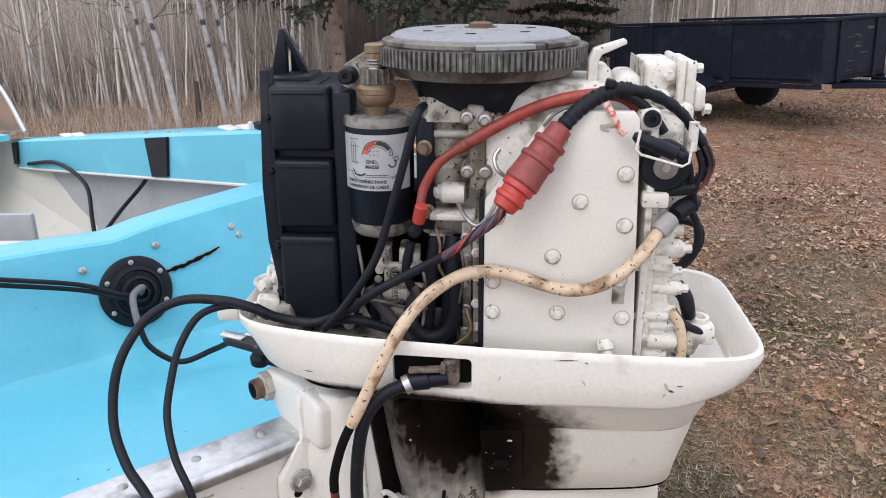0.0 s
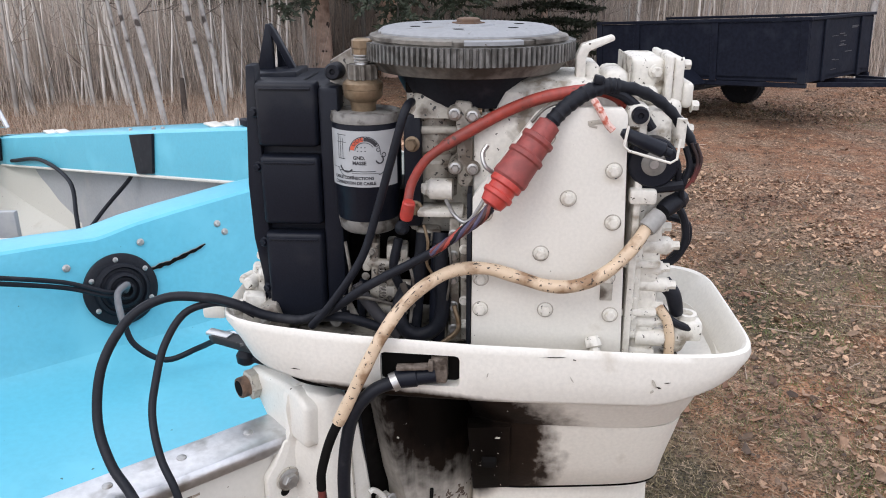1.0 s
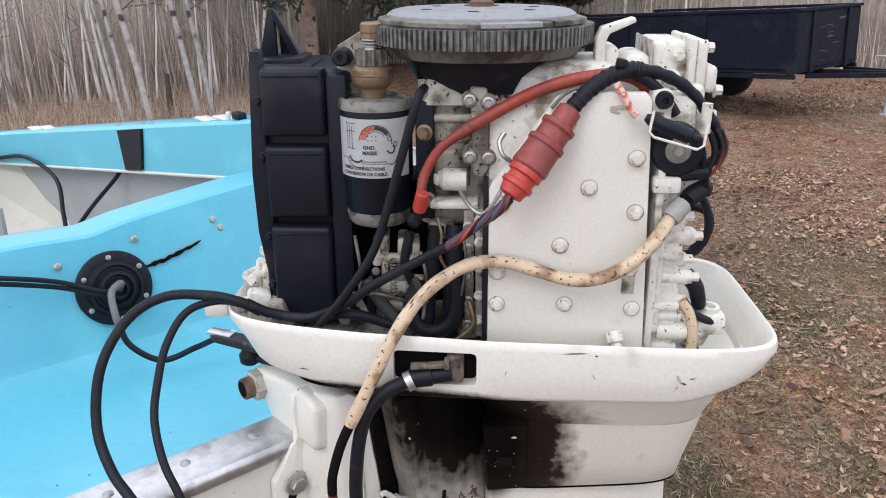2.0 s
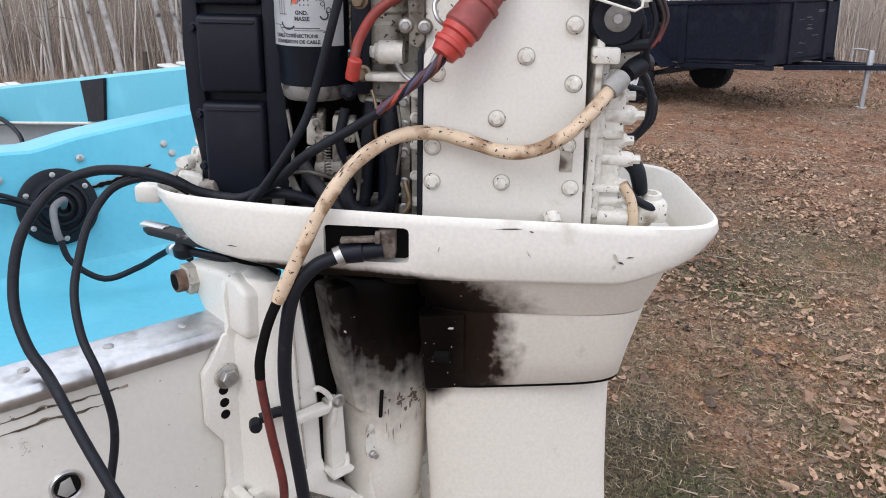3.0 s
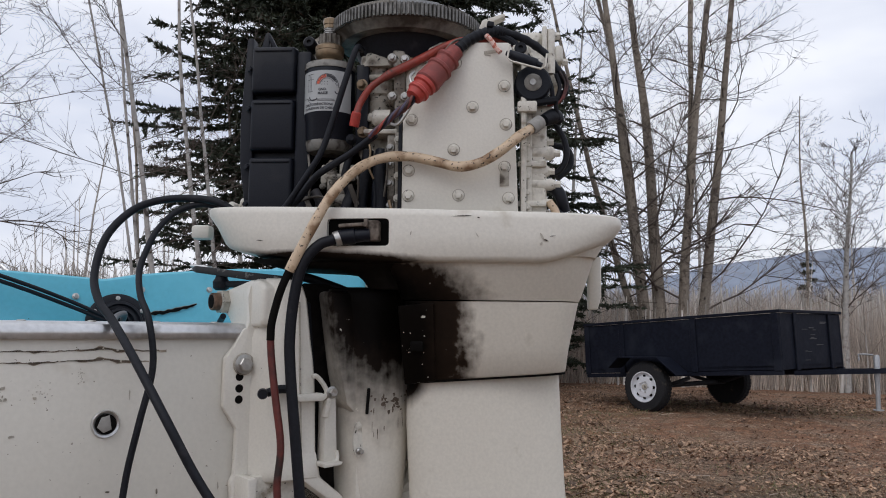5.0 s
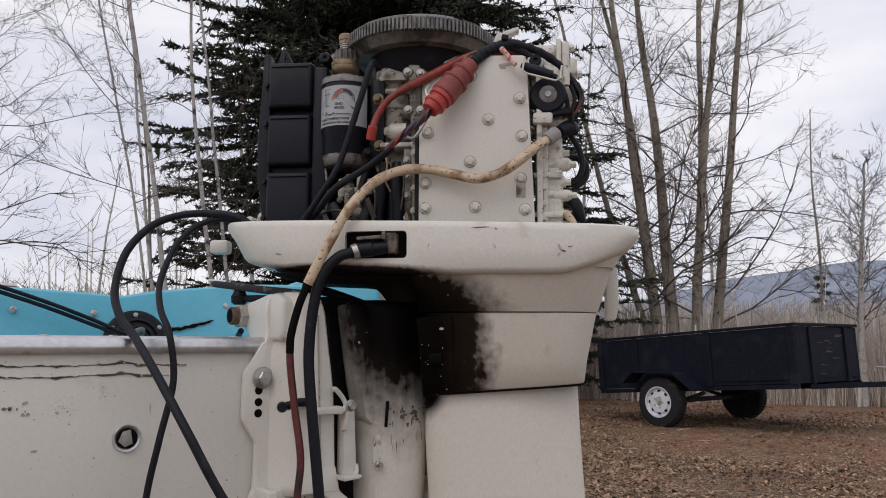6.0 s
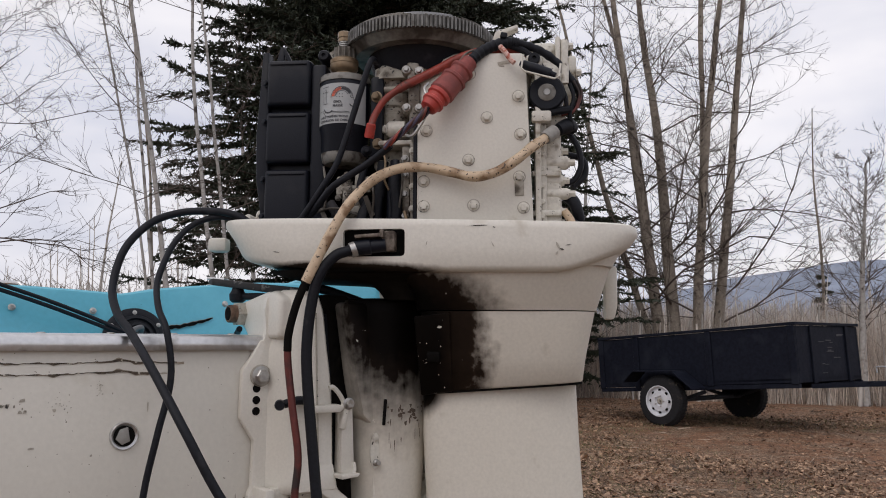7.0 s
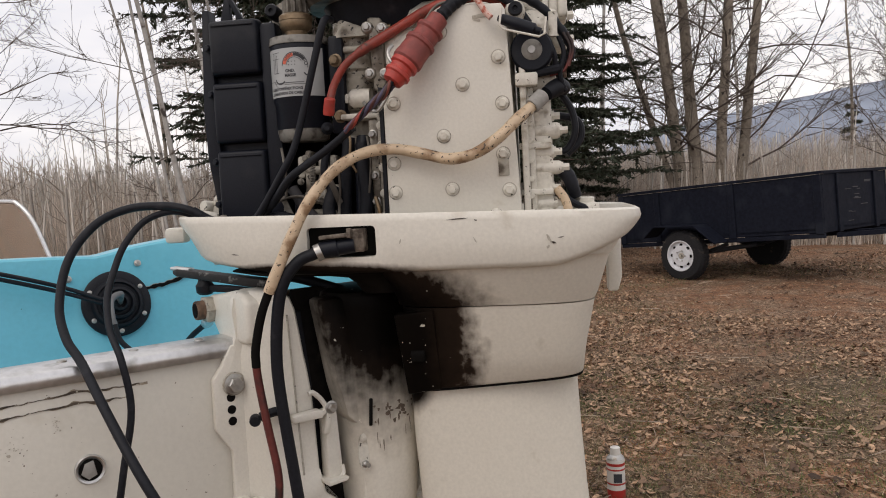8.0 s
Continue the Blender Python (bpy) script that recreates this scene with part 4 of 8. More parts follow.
# tilt tube with its nut, between the bracket heads
part("tilt_tube", lathe(bw(0.022, 0.095, 1.166), tuple(BU), [(-0.008, 0.0155), (-0.006, 0.0165), (0.48, 0.0165)], 24), RUSTY, motor)
part("tilt_bore", lathe(bw(0.014, 0.095, 1.166), tuple(BU), [(-0.0006, 0.0125), (0.002, 0.0125)], 20), GROUNDDARK, motor)
part("tilt_nut", lathe(bw(0.028, 0.095, 1.166), tuple(BU), [(0, 0.0205), (0.002, 0.0235), (0.017, 0.0235), (0.019, 0.021)], 6), GRIMY, motor, "grimy steel tilt-tube nut")
# tilt lock arm on the aft face
loop = [bw(u, -0.101, z) for u, z in ((0.094, 1.000), (0.096, 0.998), (0.138, 0.9985), (0.147, 1.004), (0.148, 1.012), (0.139, 1.026), (0.127, 1.037), (0.120, 1.036))]
part("tilt_lock_arm", tube(loop, 0.0042, 10, 4), WHITE, motor, "white bent tilt-lock loop")
part("arm_plate", prism([(0.088, 1.006), (0.136, 1.008), (0.146, 1.003), (0.140, 0.994), (0.090, 0.995)], lambda a, b, d: bw(a, d, b), -0.108, -0.090, 0.002), WHITE, motor)
part("arm_pin", bolt(bw(0.157, -0.105, 1.008), tuple(-BV), 0.008, 0.008), STEEL, motor)
part("arm_link", rbox(bw(0.152, -0.098, 0.986), (0.012, 0.014, 0.045), 0.004, pose(0, 0, 0, 0, 12, 43)), CAST, motor)
part("edge_rail", prism([(0.150, 1.0), (0.172, 1.0), (0.178, 0.885), (0.150, 0.888)], lambda a, b, d: bw(a, d, b), -0.095, -0.070, 0.003), WHITE, motor)
part("rail_hook", tube([bw(0.176, -0.094, 0.905), bw(0.1765, -0.096, 0.893), bw(0.172, -0.098, 0.887), bw(0.160, -0.100, 0.885), bw(0.142, -0.100, 0.884)], 0.0038, 8, 4), WHITE, motor)
part("rail_foot", prism([(0.142, 0.888), (0.180, 0.888), (0.176, 0.882), (0.142, 0.880)], lambda a, b, d: bw(a, d, b), -0.112, -0.070, 0.002), WHITE, motor)
# black plate painted as the shade between bracket and swivel, no rubber part
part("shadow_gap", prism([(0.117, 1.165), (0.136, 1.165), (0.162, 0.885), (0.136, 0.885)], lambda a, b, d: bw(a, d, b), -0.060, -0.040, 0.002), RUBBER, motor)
# stop lever on the web
part("stop_lever", lathe(bw(0.035, -0.085, 1.010), tuple(Vector(-BV) - BU * 0.5), [(0, 0.009), (0.012, 0.009), (0.016, 0.0075)], 14), RUBBER, motor, "blackened steel stop pin")
part("stop_spring", tube([bw(0.045, -0.08, 1.010), bw(0.065, -0.088, 1.016), bw(0.086, -0.094, 1.015)], 0.0075, 10, 4), RUBBER, motor)
# steering link over the transom
a_, b_ = Vector((-0.432, 0.141, 1.230)), Vector((-0.225, 0.092, 1.204))
ax_ = (b_ - a_).normalized()
side_ = ax_.cross(Vector((0, 0, 1))).normalized()
up_l = side_.cross(ax_).normalized()
lk = loft([[p + side_ * (w * sx) + up_l * (h * sz) for sx, sz in ((-1, -1), (1, -1), (1, 1), (-1, 1))] for p, w, h in ((a_, 0.007, 0.004), (a_ + ax_ * 0.012, 0.013, 0.0065), (a_ + ax_ * 0.10, 0.013, 0.007), (b_, 0.012, 0.009))])
bevelled(lk, 0.002, 2)
part("steering_link", lk, mat("chipped_black_link", (0.016, 0.015, 0.016), 0.55, vary=0.3, grain=90, stain=(0.34, 0.33, 0.31), stain_at=0.60, stain_scale=55), motor, "black steering link with chipped paint")
part("link_end", rbox(a_ + ax_ * 0.016 + Vector((0, 0, 0.006)), (0.040, 0.018, 0.006), 0.002, pose(0, 0, 0, 0, 5, -13)), ALU, motor, "worn bare metal link end")
part("link_joint", lathe(a_ + ax_ * 0.062 + Vector((0, 0, -0.034)), (0, 0, 1), [(0, 0.010), (0.004, 0.015), (0.016, 0.016), (0.022, 0.012), (0.030, 0.010)], 16), RUBBER, motor)
part("link_rod", tube([a_ + ax_ * 0.066 + Vector((0, 0, -0.022)), (-0.30, 0.10, 1.198), (-0.22, 0.08, 1.186)], 0.0065, 10, 4), RUBBER, motor)

# ---- powerhead ----
blockc = rbox((0.085, YC + 0.012, 1.435), (0.20, 0.195, 0.34), 0.012)
part("cylinder_block", blockc, CAST, motor, "cream-white cast cylinder block")
dome = loft([ring(0.005, 0.19, 0.082, 1.60, 4), ring(0.01, 0.185, 0.078, 1.632, 4), ring(0.03, 0.165, 0.066, 1.645, 4), ring(0.06, 0.14, 0.05, 1.650, 4)])
part("block_crown", dome, CAST, motor)
cp = prism([(-0.012, 1.268), (-0.012, 1.505), (0.066, 1.614), (0.082, 1.623), (0.172, 1.621), (0.178, 1.612), (0.192, 1.268)], "xz", 0.000, 0.016, 0.002)
cover_plate = part("cylinder_cover", cp, WHITE, motor, "large flat white cylinder cover plate with hex bolts")
for x, z in ((0.165, 1.543), (0.110, 1.506), (0.078, 1.431), (0.0, 1.350), (0.087, 1.351), (0.173, 1.346), (0.168, 1.475), (0.0, 1.394), (0.004, 1.484), (0.080, 1.585), (0.166, 1.400)):
    part("hex_bolt", bolt((x, 0.0, z), (0, -1, 0), 0.0070, 0.008), CAST, cover_plate)
    # darker disc, a little wider than the bolt head
    part("grime_ring", lathe((x, 0.0004, z), (0, -1, 0), [(0, 0.0112), (0.0010, 0.0110)], 20), GRIMY, cover_plate)
part("cover_slot", rbox((0.166, -0.0005, 1.384), (0.016, 0.004, 0.034), 0.0012), GRIMY, cover_plate)
nb = lathe((0.150, -0.004, 1.315), (0.25, -0.5, -0.85), [(0, 0.009), (0.004, 0.011), (0.014, 0.011), (0.016, 0.007), (0.030, 0.0075), (0.034, 0.009)], 8)
tube([(0.156, -0.018, 1.292), (0.163, -0.014, 1.276), (0.168, -0.008, 1.262)], 0.0065, 8, 3, nb)
part("hose_nipple", nb, CAST, cover_plate)
part("paint_loss", rbox((0.140, -0.0003, 1.604), (0.022, 0.001, 0.006), 0.0003, pose(0, 0, 0, 0, -8, 0)), GRIMY, cover_plate)
part("paint_loss", rbox((0.136, -0.0003, 1.5985), (0.010, 0.001, 0.003), 0.0003, pose(0, 0, 0, 0, 10, 0)), GRIMY, cover_plate)
# black strip painted in for the dark gap beside the cover
gk = rbox((-0.016, 0.020, 1.39), (0.006, 0.04, 0.24), 0.001)
part("cover_gasket", gk, RUBBER, motor)

# crankcase with flanges, bosses and bolts
part("crankcase", rbox((-0.052, 0.150, 1.535), (0.105, 0.15, 0.21), 0.012), GRIMY, motor, "oily grey-white crankcase casting")
# black block added behind the hoses to stand for deep shade
part("crankcase_sump", rbox((-0.055, 0.175, 1.37), (0.11, 0.10, 0.15), 0.010), SOOTSHADE, motor)
part("crankcase_bulge", lathe((-0.064, 0.092, 1.600), (0, 0, -1), [(0, 0.030), (0.004, 0.033), (0.050, 0.034), (0.054, 0.031), (0.062, 0.031), (0.066, 0.034), (0.112, 0.033), (0.116, 0.028)], 28), DIRTY_SHADECAST, motor)
part("crankcase_shoulder", loft([ring(-0.105, -0.005, 0.075, 1.598, 5), ring(-0.100, 0.0, 0.070, 1.616, 5), ring(-0.095, 0.0, 0.062, 1.628, 5)]), GRIMY, motor)
for x_, y_ in ((-0.088, 0.070), (-0.052, 0.060), (-0.020, 0.062)):
    part("casting_rib", prism([(x_ - 0.004, 1.60), (x_ + 0.004, 1.60), (x_ + 0.003, 1.652), (x_ - 0.003, 1.652)], "xz", y_, y_ + 0.05, 0.002), DIRTY_SHADECAST, motor)
stand = prism([(0.000, 1.600), (0.006, 1.600), (0.008, 1.632), (0.022, 1.648), (0.022, 1.654), (-0.016, 1.654), (-0.016, 1.648), (-0.002, 1.632)], "xz", 0.058, 0.074, 0.002)
lathe((0.003, 0.074, 1.634), (0, -1, 0), [(0, 0.009), (0.018, 0.009), (0.020, 0.006)], 14, stand)
part("stator_stand", stand, DIRTY_SHADECAST, motor, "white branched stator stand")
fg = prism([(-0.037, 1.623), (-0.015, 1.621), (-0.012, 1.52), (-0.020, 1.508), (-0.032, 1.512)], "xz", 0.034, 0.11, 0.004)
flange = part("crankcase_flange", fg, DIRTY_SHADECAST, motor)
for x, z in ((-0.037, 1.607), (-0.014, 1.604), (-0.036, 1.536), (-0.013, 1.535)):
    part("flange_lug", lathe((x, 0.09, z), (0, -1, 0), [(0, 0.010), (0.056, 0.010), (0.060, 0.008)], 14), DIRTY_SHADECAST, flange)
    part("flange_bolt", bolt((x, 0.030, z), (0, -1, 0), 0.0055, 0.007), STEEL, flange)
lowf = part("lower_flange", prism([(-0.044, 1.466), (-0.030, 1.466), (-0.030, 1.300), (-0.042, 1.300)], "xz", 0.035, 0.11, 0.002), DIRTY_SHADECAST, motor)
part("lower_flange_rim", prism([(-0.029, 1.470), (-0.0175, 1.470), (-0.0175, 1.290), (-0.027, 1.290)], "xz", 0.026, 0.11, 0.002), DIRTY_SHADECAST, motor)
for z in (1.455, 1.425, 1.39, 1.35, 1.315):
    part("flange_bolt", bolt((-0.023, 0.026, z), (0, -1, 0), 0.0052, 0.007), CAST, lowf)
    part("flange_bolt", bolt((-0.038, 0.035, z - 0.012), (0, -1, 0), 0.0052, 0.010), STEEL, lowf)
for name, p, d, prof_ in (
        ("water_passage", (-0.098, 0.070, 1.606), (1, 0, 0), [(0, 0.012), (0.003, 0.0165), (0.020, 0.0165), (0.022, 0.014), (0.060, 0.014)]),
        ("pipe_rib", (-0.094, 0.060, 1.580), (1, 0, 0), [(0, 0.0055), (0.060, 0.0055)]),
        ("intake_runner", (-0.015, 0.068, 1.568), (1, 0, 0), [(0, 0.024), (0.060, 0.024)]),
        ("plug_boss", (-0.074, 0.052, 1.502), (1, -0.05, 0), [(0, 0.011), (0.004, 0.0145), (0.034, 0.0145)]),
        ("dowel_pin", (-0.020, 0.045, 1.608), (1, 0, 0), [(0, 0.0042), (0.018, 0.0042)])):
    part(name, lathe(p, d, prof_, 20), {"water_passage": DIRTY_SHADECAST, "dowel_pin": BRASS, "intake_runner": DIRTY_SHADECAST, "pipe_rib": GRIMY}.get(name, CAST), motor)
part("plug_boss_bolt", bolt((-0.074, 0.052, 1.502), (-1, -0.5, 0), 0.008, 0.008), CAST, motor)
part("bypass_web", rbox((-0.056, 0.055, 1.472), (0.062, 0.05, 0.009), 0.003), CAST, motor)
part("upper_web", rbox((-0.055, 0.115, 1.634), (0.10, 0.08, 0.016), 0.003), SOOTSHADE, motor)
part("rod_link", tube([(-0.048, 0.030, 1.492), (-0.036, 0.006, 1.480), (-0.020, -0.008, 1.474), (-0.006, -0.012, 1.490), (0.006, -0.012, 1.512)], 0.0028, 8, 5), STEEL, motor)
part("wire_hook", tube([(0.006, 0.006, 1.572), (0.000, 0.000, 1.562), (0.004, -0.006, 1.548), (0.016, -0.004, 1.538)], 0.0030, 8, 4), STEEL, motor)
part("cable_clip_wire", tube([(0.06, -0.004, 1.604), (0.074, -0.006, 1.620), (0.090, -0.004, 1.627), (0.118, 0.002, 1.627)], 0.0022, 8, 4), FLY, motor)
part("solenoid_bracket", rbox((-0.094, 0.075, 1.525), (0.024, 0.05, 0.155), 0.005), BLACK, motor)
for x, z in ((-0.094, 1.563), (-0.091, 1.475)):
    part("yellow_bolt", bolt((x, 0.050, z), (-0.15, -1, 0), 0.0078, 0.012), BOLTY, motor, "yellowed zinc bolt")
for path, r, mt in (([(-0.080, 0.050, 1.440), (-0.083, 0.046, 1.405), (-0.090, 0.046, 1.350), (-0.096, 0.046, 1.285)], 0.0105, RUBBER), ([(-0.056, 0.050, 1.440), (-0.058, 0.040, 1.405), (-0.060, 0.040, 1.350), (-0.062, 0.040, 1.285)], 0.0115, BLACK),
                    ([(-0.175, 0.04, 1.365), (-0.160, 0.036, 1.342), (-0.140, 0.034, 1.316), (-0.115, 0.036, 1.290)], 0.0090, GREYRUB), ([(-0.078, 0.028, 1.458), (-0.072, 0.024, 1.435), (-0.074, 0.026, 1.405), (-0.066, 0.03, 1.385)], 0.0022, BRASS),
                    ([(-0.225, 0.03, 1.318), (-0.185, 0.02, 1.322), (-0.13, 0.03, 1.300)], 0.007, RUBBER), ([(-0.036, 0.02, 1.345), (-0.030, 0.015, 1.312), (-0.055, 0.02, 1.285)], 0.0035, BRASS), ([(-0.0560, 0.034, 1.430), (-0.0543, 0.030, 1.383), (-0.0520, 0.030, 1.341), (-0.0608, 0.030, 1.308), (-0.0850, 0.030, 1.294), (-0.1075, 0.030, 1.304), (-0.1149, 0.032, 1.333), (-0.1024, 0.036, 1.365)], 0.0105, RUBBER), ([(-0.115, 0.05, 1.43), (-0.122, 0.045, 1.385), (-0.105, 0.05, 1.335), (-0.11, 0.05, 1.285)], 0.0065, RUBBER)):
    part("fuel_line", tube(path, r, 12, 5), mt, motor)
for x, z, w, h, mt in ((-0.152, 1.362, 0.010, 0.125, DIRTY_SHADECAST), (-0.128, 1.378, 0.014, 0.085, GRIMY), (-0.162, 1.398, 0.012, 0.035, GRIMY), (-0.110, 1.400, 0.012, 0.030, DIRTY_SHADECAST), (-0.140, 1.292, 0.03, 0.03, DIRTY_SHADECAST), (-0.105, 1.296, 0.03, 0.024, GRIMY), (-0.035, 1.290, 0.03, 0.03, DIRTY_SHADECAST), (-0.075, 1.432, 0.034, 0.024, GRIMY), (-0.172, 1.330, 0.012, 0.05, BLACK), (-0.120, 1.335, 0.020, 0.02, SOOTSHADE)):
    part("carburettor_body", rbox((x, 0.070, z), (w, 0.045, h), 0.004, pose(0, 0, 0, 0, 2, 5)), mt, motor)
for x, z, r, length in ((-0.156, 1.350, 0.0115, 0.035), (-0.165, 1.392, 0.007, 0.05), (-0.150, 1.322, 0.008, 0.045), (-0.120, 1.362, 0.006, 0.03)):
    part("carburettor_boss", lathe((x, 0.055, z), (1, -0.1, 0), [(0, r * 0.8), (0.004, r), (length, r), (length + 0.004, r * 0.7)], 16), DIRTY_SHADECAST, motor)
part("link_foot", lathe((-0.208, 0.05, 1.296), (0, 0, 1), [(0, 0.006), (0.006, 0.009), (0.022, 0.008), (0.026, 0.004)], 12), SLEEVE, motor)

# black block added behind the gap under the starter, painted as shade
part("intake_manifold", rbox((-0.150, 0.195, 1.375), (0.11, 0.09, 0.20), 0.008), SOOTSHADE, motor)
# carburettor linkage: rods, a spring and levers in the shadow beside the silencer
for path, r in (([(-0.186, 0.032, 1.43), (-0.180, 0.028, 1.38), (-0.186, 0.03, 1.33)], 0.0022), ([(-0.100, 0.03, 1.41), (-0.092, 0.022, 1.37), (-0.098, 0.026, 1.315)], 0.0022), ([(-0.20, 0.026, 1.345), (-0.16, 0.022, 1.352), (-0.115, 0.03, 1.338)], 0.0024), ([(-0.045, 0.024, 1.440), (-0.040, 0.018, 1.40), (-0.046, 0.022, 1.352)], 0.0020)):
    part("linkage_rod", tube(path, r, 8, 4), FLY, motor)
part("linkage_lever", prism([(-0.112, 1.372), (-0.104, 1.376), (-0.090, 1.340), (-0.098, 1.334)], "xz", 0.024, 0.028, 0.0008), FLY, motor)
part("linkage_lever", prism([(-0.192, 1.352), (-0.184, 1.354), (-0.170, 1.322), (-0.178, 1.318)], "xz", 0.024, 0.028, 0.0008), FLY, motor)
part("return_spring", tube([(-0.136 + 0.0042 * math.cos(k * 0.9), 0.026 + 0.0042 * math.sin(k * 0.9), 1.400 - k * 0.0006) for k in range(84)], 0.0010, 5, 1, None, False), FLY, motor)
for x, z in ((-0.152, 1.412), (-0.128, 1.345), (-0.162, 1.375), (-0.11, 1.318), (-0.064, 1.425)):
    part("carburettor_screw", bolt((x, 0.046, z), (0, -1, 0), 0.0042, 0.005), FLY, motor)
# low castings at the front of the pan
front_cast = part("front_mount", rbox((-0.300, 0.060, 1.302), (0.026, 0.05, 0.050), 0.006, pose(0, 0, 0, 0, -18, 12)), DIRTY_SHADECAST, motor)
for x, z in ((-0.304, 1.312), (-0.294, 1.292)):
    part("mount_bolt", bolt((x, 0.032, z), (-0.4, -1, 0.2), 0.006, 0.010), STEEL, front_cast)

# air silencer: black, with three bulged panels
sil = part("air_silencer", rbox((-0.262, 0.172, 1.462), (0.122, 0.18, 0.35), 0.012), BLACK, motor, "black plastic air silencer with three bulged panels")
for z0, z1 in ((1.553, 1.643), (1.443, 1.543), (1.300, 1.433)):
    zm, hh = (z0 + z1) / 2, (z1 - z0)
    bm = loft([
        [Vector((-0.264 + sx * 0.044, 0.082, zm + sz * hh / 2)) for sx, sz in ((-1, -1), (1, -1), (1, 1), (-1, 1))],
        [Vector((-0.264 + sx * 0.040, 0.058, zm + sz * (hh / 2 - 0.002))) for sx, sz in ((-1, -1), (1, -1), (1, 1), (-1, 1))],
    ])
    bevelled(bm, 0.006, 3)
    part("silencer_panel", bm, BLACK, sil)
    part("panel_lip", rbox((-0.264, 0.0575, z1 - 0.010), (0.070, 0.004, 0.003), 0.001), BLACK, sil)
for z in (1.60, 1.525, 1.415, 1.345):
    part("silencer_bolt", bolt((-0.309, 0.068, z), (-0.5, -1, 0), 0.0055, 0.006), BLACK, sil)
part("silencer_flange", prism([(-0.318, 1.662), (-0.306, 1.662), (-0.300, 1.30), (-0.308, 1.30), (-0.325, 1.42), (-0.327, 1.50)], "xz", 0.07, 0.10, 0.003), BLACK, sil)
part("silencer_side", rbox((-0.208, 0.085, 1.462), (0.028, 0.04, 0.345), 0.006), BLACK, sil)
part("silencer_top", prism([(0.084, 1.6368), (0.084, 1.6405), (0.190, 1.6405), (0.190, 1.6368)], "yz", -0.312, -0.246, 0.001), BLACK, sil)
fin = prism([(-0.331, 1.640), (-0.314, 1.708), (-0.306, 1.708), (-0.306, 1.640)], "xz", 0.166, 0.178, 0.0015)
prism([(-0.308, 1.709), (-0.301, 1.699), (-0.270, 1.640), (-0.281, 1.640), (-0.306, 1.692)], "xz", 0.164, 0.176, 0.0012, 2, fin)
prism([(-0.306, 1.640), (-0.306, 1.700), (-0.276, 1.640)], "xz", 0.190, 0.194, 0.0004, 2, fin)
prism([(-0.331, 1.634), (-0.331, 1.644), (-0.262, 1.648), (-0.262, 1.634)], "xz", 0.120, 0.194, 0.002, 2, fin)
part("silencer_fin", fin, BLACK, sil)

# starter motor
sx, sy = -0.158, 0.072
starter = part("starter_motor", lathe((sx, sy, 1.458), (0, 0, 1), [(0, 0.0415), (0.004, 0.0430), (0.040, 0.0440), (0.046, 0.0465), (0.132, 0.0465), (0.134, 0.046)], 40), BLACK, motor, "black starter motor with printed label and brass drive")
part("starter_cap", lathe((sx, sy, 1.592), (0, 0, 1), [(0, 0.0478), (0.003, 0.0482), (0.007, 0.0472), (0.012, 0.0465), (0.013, 0.041), (0.010, 0.038), (0.012, 0.02)], 40), DULLCAP, starter)
part("starter_foot", lathe((sx, sy, 1.440), (0, 0, 1), [(0, 0.036), (0.004, 0.040), (0.016, 0.0425), (0.019, 0.0425)], 36), DULLCAP, starter)
part("drive_collar", lathe((sx - 0.003, sy, 1.604), (0, 0, 1), [(0, 0.016), (0.012, 0.018), (0.016, 0.0235), (0.020, 0.0260), (0.028, 0.0260), (0.029, 0.0268), (0.036, 0.0268), (0.040, 0.022), (0.041, 0.014)], 32), BRASS, starter)
pin = loft([[(sx - 0.003 + r * math.cos(a), sy + r * math.sin(a), z) for r, a in [((0.0155 if k % 4 < 2 else 0.0205), k * math.tau / 44) for k in range(44)]] for z in (1.645, 1.664)])
part("pinion_gear", pin, FLY, starter)
coil = [(0, 0.009)]
for k in range(3):
    coil += [(0.002 + k * 0.004, 0.0085), (0.003 + k * 0.004, 0.0110), (0.0045 + k * 0.004, 0.0110)]
part("drive_spring", lathe((sx - 0.003, sy, 1.664), (0, 0, 1), coil + [(0.016, 0.009)], 20), STEEL, starter)
part("drive_nut", lathe((sx - 0.003, sy, 1.677), (0, 0, 1), [(0, 0.0125), (0.007, 0.0125), (0.008, 0.0138), (0.0175, 0.0138), (0.020, 0.010)], 8), BRASS, starter)
part("starter_arm", prism([(-0.212, 1.664), (-0.178, 1.684), (-0.172, 1.640), (-0.176, 1.560), (-0.215, 1.560)], "xz", 0.105, 0.13, 0.004), DIRTY_SHADECAST, motor)
part("rubber_mount", lathe((-0.201, 0.104, 1.652), (0, -1, 0.05), [(0, 0.0115), (0.030, 0.0115), (0.034, 0.009), (0.034, 0.004), (0.030, 0.003)], 20), RUBBER, motor)
part("terminal_lug", lathe((-0.108, 0.030, 1.455), (0.2, -1, 0), [(0, 0.009), (0.010, 0.010), (0.014, 0.007), (0.020, 0.004)], 14), RUBBER, starter)


def on_starter(bm, r):
    """Wrap flat art (x across, z up) round the starter's near side."""
    for v in bm.verts:
        a = -math.pi / 2 + v.co.x / r
        v.co = Vector((sx + r * math.cos(a) - 0.0, sy + r * math.sin(a), v.co.z))
    return bm


def strip(bm, x0, x1, z0, z1, n=18):
    vs = [[bm.verts.new((x0 + (x1 - x0) * i / n, 0, z)) for i in range(n + 1)] for z in (z0, z1)]
    for i in range(n):
        bm.faces.new((vs[0][i], vs[0][i + 1], vs[1][i + 1], vs[1][i]))
    return bm


